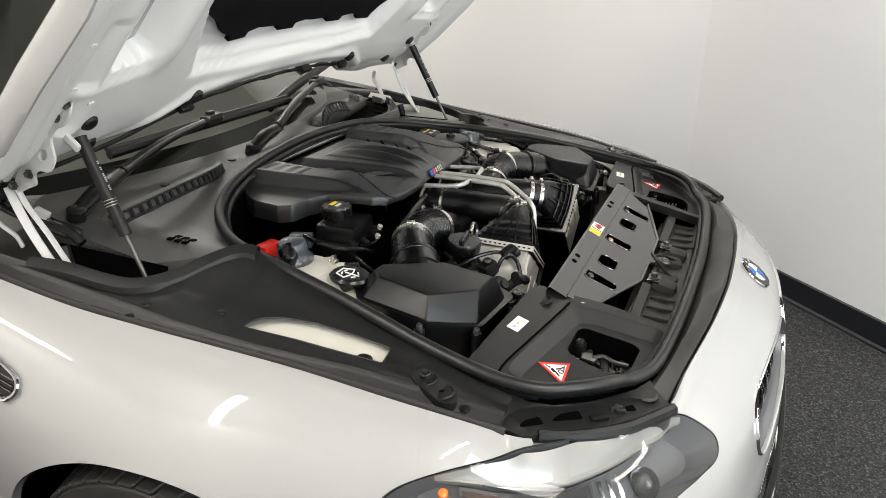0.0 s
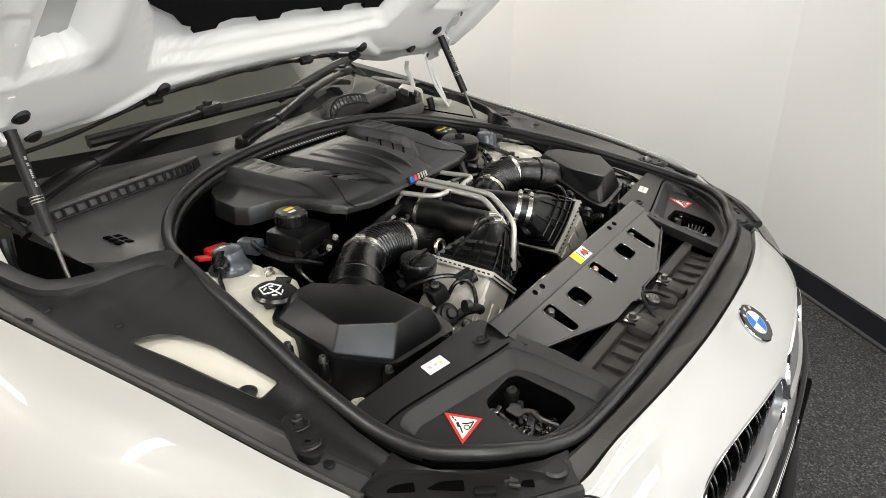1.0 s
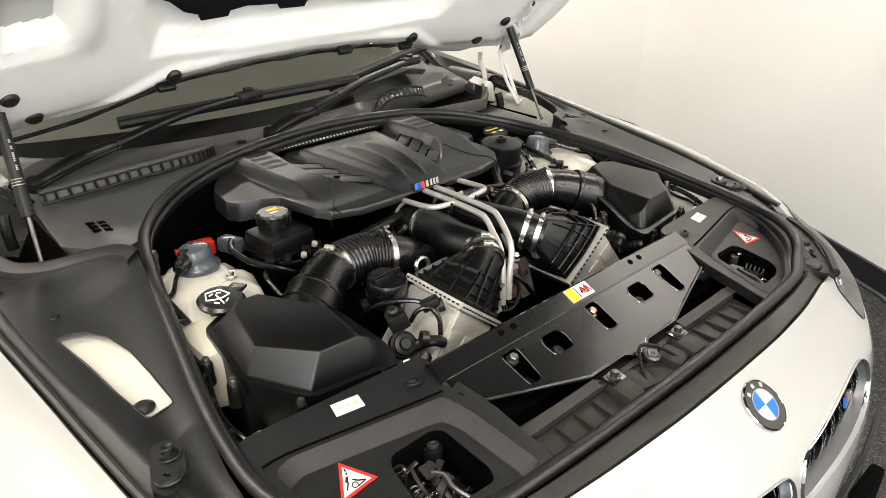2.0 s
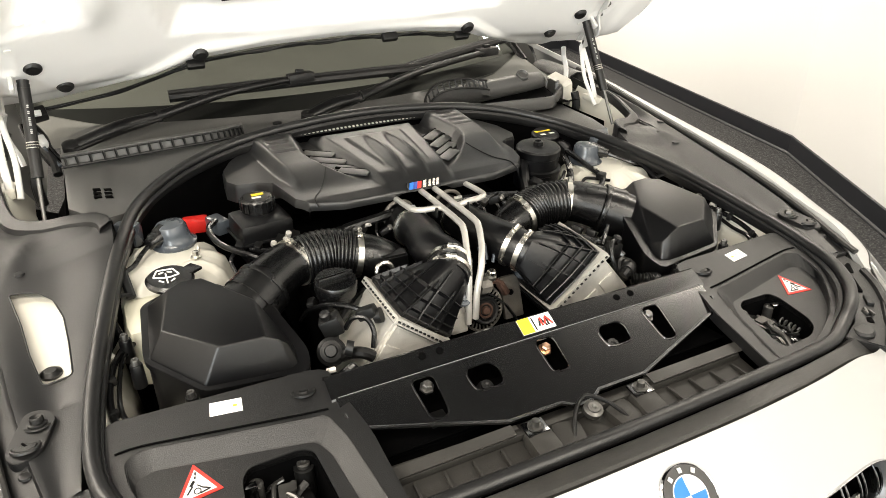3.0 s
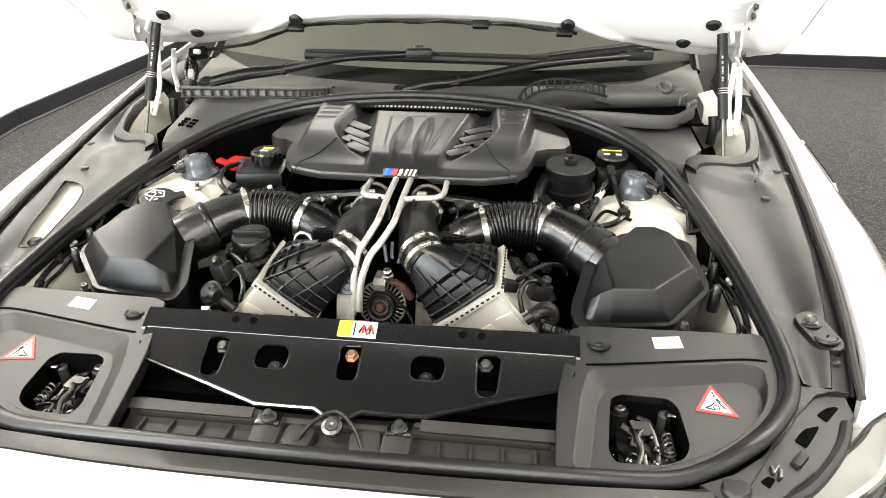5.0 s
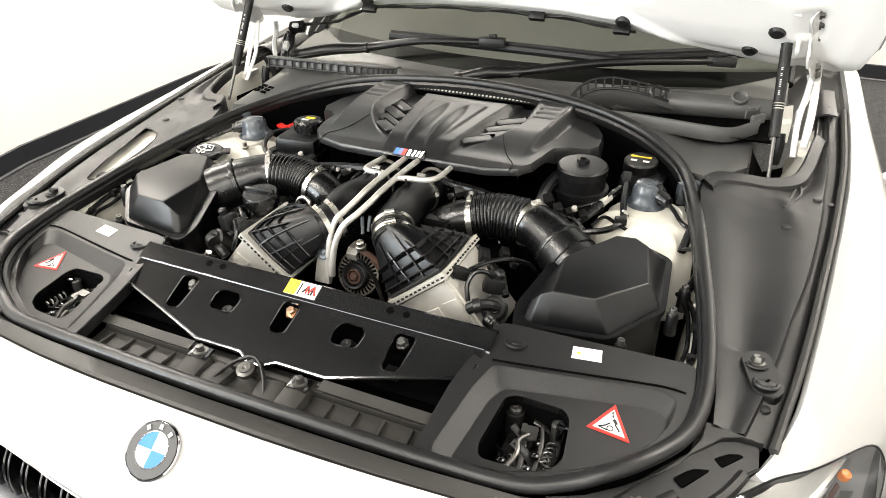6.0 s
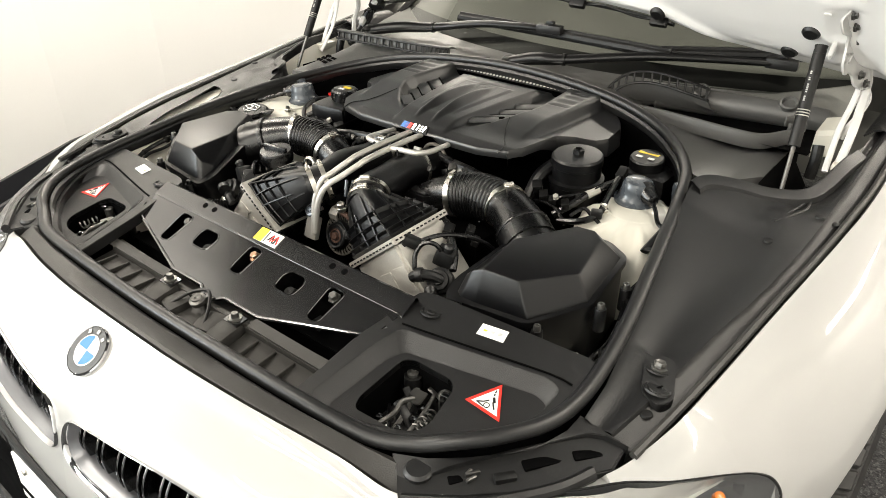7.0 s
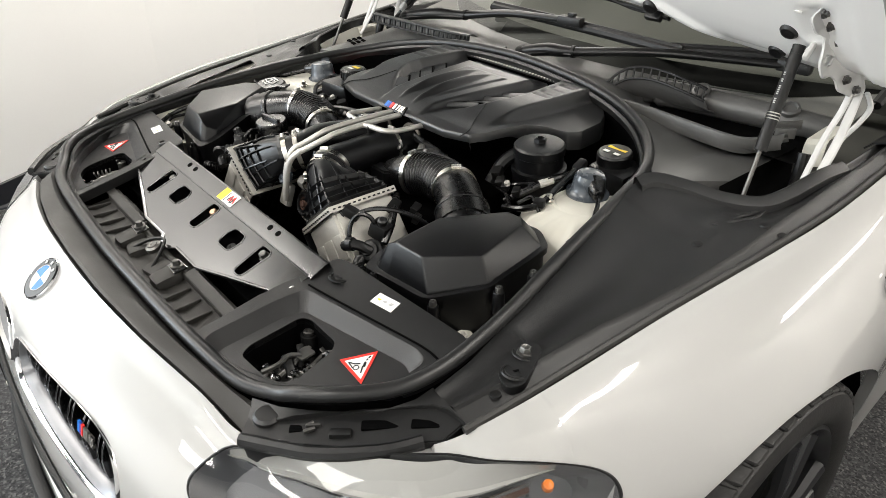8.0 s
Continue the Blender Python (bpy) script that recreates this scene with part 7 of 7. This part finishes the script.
# hinges and gas struts
for s in (1, -1):
    def mir(pts):
        return [(s * q[0], q[1], q[2]) for q in pts]
    hg = part("bonnet_hinge", sweep(bmesh.new(), spline(mir([(0.762, 0.915, 1.058), (0.766, 0.895, 1.02), (0.768, 0.868, 0.972), (0.766, 0.836, 0.918), (0.762, 0.826, 0.900)]), 6), 0.0085, 8, flat=0.5), HINGEWHITE, car, "white painted bonnet hinge")
    part("hinge_arm", sweep(bmesh.new(), spline(mir([(0.752, 0.905, 1.055), (0.750, 0.892, 1.02), (0.744, 0.865, 0.972), (0.746, 0.83, 0.925), (0.748, 0.81, 0.90)]), 6), 0.0065, 8, flat=0.6), HINGEWHITE, hg)
    part("hinge_link", sweep(bmesh.new(), spline(mir([(0.752, 0.99, 1.035), (0.762, 1.0, 1.005), (0.756, 0.976, 0.975), (0.744, 0.957, 0.948), (0.740, 0.95, 0.925)]), 6), 0.0075, 8, flat=0.6), HINGEWHITE, hg)
    # pressed bracket between bonnet and links, standing on edge
    p0, p1 = Vector((s * 0.722, 0.748, 1.222)), Vector((s * 0.756, 0.912, 1.052))
    al = (p1 - p0).normalized()
    ac = Vector((0, -al.z, al.y)).normalized()
    if ac.z > 0:
        ac = -ac
    sd = al.cross(ac).normalized()
    prof = rounded([(-0.005, -0.010), (0.012, 0.016), (0.045, 0.018), (0.062, 0.006), (0.085, 0.012), (0.105, 0.040), (0.135, 0.046), (0.150, 0.026), (0.168, 0.022), (0.185, 0.034), (0.205, 0.024), (0.236, 0.012), (0.240, -0.012), (0.20, -0.020), (0.14, -0.020), (0.08, -0.022), (0.03, -0.024)], 0.010, 3)
    hole = [(0.120 + 0.011 * math.cos(q), 0.016 + 0.009 * math.sin(q)) for q in np.linspace(0, 2 * math.pi, 10, endpoint=False)]
    bmh = plate(prof, [hole], thick=0.005, bevel=0.001)
    for vtx in bmh.verts:
        q = vtx.co.copy()
        vtx.co = p0 + al * q.x + ac * q.y + sd * (q.z + 0.012 * step1(q.y, -0.002, 0.012) - 0.010 * step1(q.x, 0.15, 0.20))
    part("hinge_plate", bmh, HINGEWHITE, hg, "bright pressed hinge bracket", 40)
    part("plate_flange", sweep(bmesh.new(), [p0 + al * q - ac * 0.020 for q in (0.02, 0.08, 0.14, 0.20, 0.235)], 0.008, 8, flat=0.5), HINGEWHITE, hg)
    part("hinge_catch", block((0.010, 0.036, 0.016), pose(s * 0.704, 0.796, 1.140, 40), 0.005), HINGEWHITE, hg)
    for q, w in ((0.012, 0.0), (0.045, 0.0), (0.09, -0.004), (0.178, 0.012), (0.225, 0.0)):
        part("hinge_bolt", lathe([(0.009, 0), (0.009, 0.004), (0.006, 0.004), (0.006, 0.009), (0, 0.010)], p0 + al * q + ac * w - sd * (0.004 * s), sd * -s, 6), LATCHMETAL, hg)
    part("hinge_base", block((0.035, 0.07, 0.02), pose(s * 0.772, 0.85, 0.908), 0.008), SHELLWHITE, hg)
    # body shelf that carries the hinge, with a pierced upright plate and the cream inner wall of the well
    if s > 0:
        shelf = part("hinge_shelf", sheet([[(s * x, y + 0.25 * (x - 0.70), z + 0.22 * (x - 0.70)) for y, z in ((0.900, 0.890), (0.905, 0.935), (0.912, 0.943), (0.99, 0.950))] for x in (0.697, 0.715, 0.735)], 0.003), SHELLWHITE, hg, "cream painted body shelf under the hinge")
    part("well_side", sheet([[(s * (interp(PANEL, y)[0] - a), y, interp(PANEL, y)[1] - b) for a, b in ((0.050, 0.10), (0.025, 0.055), (0.010, 0.025), (0.004, 0.014))] for y in (0.645, 0.68, 0.73, 0.80, 0.88, 0.95)], 0.003), SHELLWHITE, hg, "cream painted inner wall beside the strut")
    part("body_corner", sheet([[(s * x, y, z) for x, z in ((0.775, 0.930), (0.79, 0.945), (0.81, 0.952), (0.832, 0.95))] for y in (0.99, 1.03, 1.1, 1.2)], 0.004), TRIM, hg)
    part("hinge_spring", bar([(s * 0.715, 0.87, 0.93), (s * 0.718, 0.862, 0.90), (s * 0.716, 0.86, 0.86)], 0.012, 10, 4), INK, hg)
    a, b = Vector((s * 0.703, 0.682, 0.905)), Vector((s * 0.683, 0.80, 1.145))
    st = part("gas_strut", sweep(bmesh.new(), [a.lerp(b, 0.28), a.lerp(b, 0.97)], 0.0115, 16), INK, car, "black gas strut holding up the bonnet")
    part("strut_rod", sweep(bmesh.new(), [a - (b - a) * 0.08, a.lerp(b, 0.3)], 0.0042, 12), LATCHMETAL, st, "bare steel rod")
    part("strut_end", sweep(bmesh.new(), [a.lerp(b, 0.94), a.lerp(b, 0.96), b], [0.012, 0.010, 0.012], 12), INK, st)
    for k in (0.50, 0.52, 0.54):
        part("strut_ring", lathe([(0.0118, -0.001), (0.0122, 0), (0.0118, 0.001)], a.lerp(b, k), b - a, 18), STEEL, st)
    way = (b - a).normalized()
    face = Vector((-0.25 * s, -1, 0.3))
    face = (face - way * face.dot(way)).normalized()
    for k, n in ((0.60, 3), (0.66, 5), (0.745, 2), (0.79, 2)):
        for i in range(n):
            part("print_bar", sweep(bmesh.new(), [a.lerp(b, k) + face * 0.0112 + way * (0.0035 * i), a.lerp(b, k) + face * 0.0112 + way * (0.0035 * i + 0.0022)], 0.0022, 5), FAINT, st)
    # Sheet coloured near-black to give the strut's well its shade.
    part("strut_well_shade", sheet([[(s * x, y, z) for x, z in ((0.664, 0.905), (0.668, 0.85), (0.70, 0.80), (0.765, 0.83), (0.772, 0.880))] for y in (0.66, 0.72, 0.8, 0.95)]), DARK, car)

# ---- cables, connectors and small fittings in the bay ----
loom = part("wiring_loom", bar([(-0.26, 0.375, 0.872), (-0.18, 0.385, 0.885), (-0.11, 0.392, 0.890), (-0.06, 0.40, 0.892)], 0.010, 8, 6), HOSE, car, "taped black wiring loom under the engine cover")
part("loom_branch", bar([(0.26, 0.375, 0.872), (0.18, 0.385, 0.885), (0.12, 0.392, 0.888), (0.07, 0.40, 0.89)], 0.010, 8, 6), HOSE, loom)
rnd = random.Random(4)
for s in (1, -1):
    for i in range(9):
        x = 0.085 + 0.022 * i + rnd.uniform(-0.006, 0.006)
        y, z = 0.372 + rnd.uniform(-0.012, 0.012), 0.878 - 0.03 * max(0, x - 0.15) + rnd.uniform(-0.010, 0.010)
        w = rnd.uniform(0.010, 0.020)
        m4 = pose(s * x, y, z, rnd.uniform(-30, 30), rnd.uniform(-30, 30), rnd.uniform(0, 90))
        part("plug", block((w, w * 1.4, w * 0.8), m4, 0.002), (INK, BOX, LATCHMETAL, INK, BOX)[i % 5], loom)
        if i % 3 == 0:
            part("plug_screw", lathe([(0.006, 0), (0.006, 0.006), (0.003, 0.007), (0, 0.006)], (s * (x + 0.008), y - 0.014, z + 0.006), (0, -0.7, 0.6), 12), LATCHMETAL, loom)
    for i in range(4):
        x = 0.11 + 0.035 * i
        part("lead", bar([(s * x, 0.39, 0.885), (s * (x + 0.012), 0.365, 0.872), (s * (x + 0.004), 0.345, 0.845), (s * (x + 0.02), 0.33, 0.81)], 0.003, 6, 5), HOSE, loom)
    # throttle bodies behind the pipe ends
    part("throttle_ring", bar([(s * 0.056 + 0.032 * math.cos(a), 0.405, 0.880 + 0.032 * math.sin(a)) for a in np.linspace(0, 2 * math.pi, 20, endpoint=False)], 0.004, 8, 2, True), DULLALU, loom, "dull alloy throttle ring")

    # looped cables along the inner wing
    run = [(0.600, 0.245, 0.835), (0.622, 0.20, 0.832), (0.634, 0.14, 0.822), (0.632, 0.09, 0.808), (0.612, 0.06, 0.795), (0.585, 0.05, 0.785)]
    wing = part("wing_cable", bar([(s * x, y, z) for x, y, z in run], 0.0055, 8, 6), HOSE, car, "black cable clipped to the inner wing")
    part("cable_run", bar([(s * (x - 0.012), y + 0.01, z - 0.006 + 0.006 * math.sin(9 * i)) for i, (x, y, z) in enumerate(run)], 0.004, 8, 6), HOSE, wing)
    part("cable_run", bar([(s * 0.612, 0.37, 0.868), (s * 0.622, 0.33, 0.862), (s * 0.612, 0.29, 0.85), (s * 0.602, 0.25, 0.835)], 0.007, 8, 6), HOSE, wing)
    for x, y, z in ((0.628, 0.165, 0.828), (0.632, 0.105, 0.812), (0.612, 0.30, 0.858)):
        part("cable_clip", block((0.014, 0.010, 0.014), pose(s * x, y, z, 0, 0, 15), 0.003), INK, wing)
    for x, y, z in ((0.627, 0.215, 0.835), (0.60, 0.085, 0.80)):
        part("wing_bolt", lathe([(0.009, 0), (0.009, 0.003), (0.006, 0.003), (0.006, 0.009), (0, 0.010)], (s * x, y, z), (-s * 0.5, -0.2, 0.9), 6), ALU, wing)
    # black bracket between tower and seal
    br = part("web_bracket", bar([(s * 0.590, 0.455, 0.893), (s * 0.583, 0.40, 0.878), (s * 0.578, 0.345, 0.862)], 0.008, 6, 4, flat=0.5), BOX, car, "black pressed bracket beside the tower")
    part("web_arm", bar([(s * 0.583, 0.40, 0.878), (s * 0.600, 0.385, 0.882), (s * 0.614, 0.36, 0.882)], 0.007, 6, 4, flat=0.5), BOX, br)
    part("web_arm", bar([(s * 0.578, 0.352, 0.864), (s * 0.596, 0.345, 0.872), (s * 0.612, 0.34, 0.878)], 0.007, 6, 4, flat=0.5), BOX, br)
    for x, y, z in ((0.604, 0.372, 0.886), (0.59, 0.43, 0.89)):
        part("bracket_bolt", lathe([(0.007, 0), (0.007, 0.006), (0, 0.007)], (s * x, y, z), (0, 0, 1), 6), LATCHMETAL, br)

# hose with alloy fittings between oil filter and tower
hs = part("fuel_hose", bar([(0.360, 0.405, 0.840), (0.388, 0.425, 0.862), (0.405, 0.455, 0.878), (0.418, 0.484, 0.886), (0.432, 0.515, 0.89)], 0.0075, 10, 6), HOSE, car, "black hose with bright alloy fittings")
for k, (p, q) in enumerate((((0.405, 0.452, 0.878), (0.416, 0.478, 0.884)), ((0.418, 0.484, 0.886), (0.427, 0.505, 0.889)))):
    part("fitting", sweep(bmesh.new(), [Vector(p), Vector(q)], 0.0082 - 0.001 * k, 8), ALU, hs, "alloy hose fitting")
part("black_lead", bar([(0.436, 0.545, 0.906), (0.440, 0.51, 0.900), (0.448, 0.455, 0.886), (0.457, 0.404, 0.872), (0.435, 0.375, 0.862), (0.39, 0.37, 0.85)], 0.0065, 8, 6), HOSE, hs)
part("lead_plug", block((0.018, 0.03, 0.016), pose(0.437, 0.532, 0.906, 20, 0, 5), 0.004), INK, hs)
part("lead_plug", block((0.022, 0.018, 0.016), pose(0.455, 0.40, 0.874, 0, 0, 25), 0.004), INK, hs)
for pts in (((0.40, 0.40, 0.852), (0.42, 0.415, 0.868), (0.445, 0.40, 0.868), (0.47, 0.385, 0.865)), ((0.33, 0.44, 0.845), (0.355, 0.43, 0.865), (0.375, 0.44, 0.872), (0.395, 0.462, 0.874)), ((0.31, 0.42, 0.85), (0.34, 0.405, 0.86), (0.37, 0.40, 0.856), (0.40, 0.38, 0.84))):
    part("thin_lead", bar(pts, 0.0038, 7, 6), HOSE, hs)
for x, y, z, w in ((0.325, 0.425, 0.862, 0.018), (0.352, 0.412, 0.866, 0.014), (0.378, 0.418, 0.862, 0.016), (0.395, 0.44, 0.872, 0.012), (0.30, 0.44, 0.87, 0.02)):
    part("lead_plug", block((w, w * 1.3, w), pose(x, y, z, 15, -12, 30), 0.003), INK, hs)
part("lead_nut", lathe([(0.006, 0), (0.006, 0.008), (0, 0.009)], (0.362, 0.408, 0.875), (0, -0.4, 0.9), 6), ALU, hs)

# leads and plugs between brake reservoir and intake hose
lf = part("brake_lead", bar([(-0.40, 0.53, 0.89), (-0.42, 0.49, 0.892), (-0.41, 0.44, 0.882), (-0.375, 0.41, 0.868), (-0.34, 0.40, 0.85)], 0.006, 8, 6), HOSE, car, "black lead beside the brake reservoir")
for pts in (((-0.28, 0.43, 0.86), (-0.30, 0.41, 0.868), (-0.33, 0.405, 0.866), (-0.36, 0.42, 0.868)), ((-0.36, 0.44, 0.86), (-0.385, 0.425, 0.866), (-0.40, 0.40, 0.858), (-0.39, 0.37, 0.83))):
    part("thin_lead", bar(pts, 0.0038, 7, 6), HOSE, lf)
for x, y, z, w in ((-0.30, 0.42, 0.872, 0.018), (-0.272, 0.43, 0.868, 0.02), (-0.345, 0.415, 0.872, 0.014), (-0.375, 0.43, 0.874, 0.016)):
    part("lead_plug", block((w, w * 1.3, w), pose(x, y, z, 15, 12, -30), 0.003), INK, lf)
for x, y, z in ((-0.285, 0.412, 0.884), (-0.318, 0.40, 0.876)):
    part("lead_nut", lathe([(0.006, 0), (0.006, 0.008), (0, 0.009)], (x, y, z), (0, -0.4, 0.9), 6), ALU, lf)

# small levers, springs and pins inside the latch wells
for s in (1, -1):
    fit = part("latch_gear", block((0.082, 0.115, 0.02), pose(s * 0.448, -0.125, 0.738), 0.006), INK, car, "dark bonnet latch gear with worn metal levers")
    rnd = random.Random(9)
    for i in range(24):
        x, y = 0.448 + rnd.uniform(-0.040, 0.040), -0.125 + rnd.uniform(-0.060, 0.060)
        l, w = rnd.uniform(0.014, 0.038), rnd.uniform(0.004, 0.009)
        part("lever", block((w, l, 0.008), pose(s * x, y, 0.738 + rnd.uniform(-0.006, 0.016), rnd.uniform(-25, 25), rnd.uniform(-20, 20), s * rnd.uniform(-50, 50)), 0.002), (GLOSS, GLOSS, LATCHMETAL, GLOSS, GLOSS, BOX, GLOSS, GLOSS)[i % 8], fit)
    for i in range(5):
        x, y = 0.448 + rnd.uniform(-0.034, 0.034), -0.125 + rnd.uniform(-0.060, 0.060)
        part("pin", lathe([(0.006, 0), (0.006, 0.006), (0.003, 0.007), (0, 0.006)], (s * x, y, 0.756), (0, 0, 1), 10), GLOSS, fit)
    part("spring", bar([(s * (0.43 + 0.006 * math.cos(0.9 * k)), -0.165 + 0.0022 * k, 0.752 + 0.006 * math.sin(0.9 * k)) for k in range(28)], 0.0014, 5, 2), LATCHMETAL, fit)

# ribs, rails and boxes in the duct ahead of the slam panel
for s in (1, -1):
    part("duct_rail", block((0.20, 0.010, 0.010), pose(s * 0.215, -0.150, 0.781, 0, 0, s * 2), 0.002), GREY, duct)
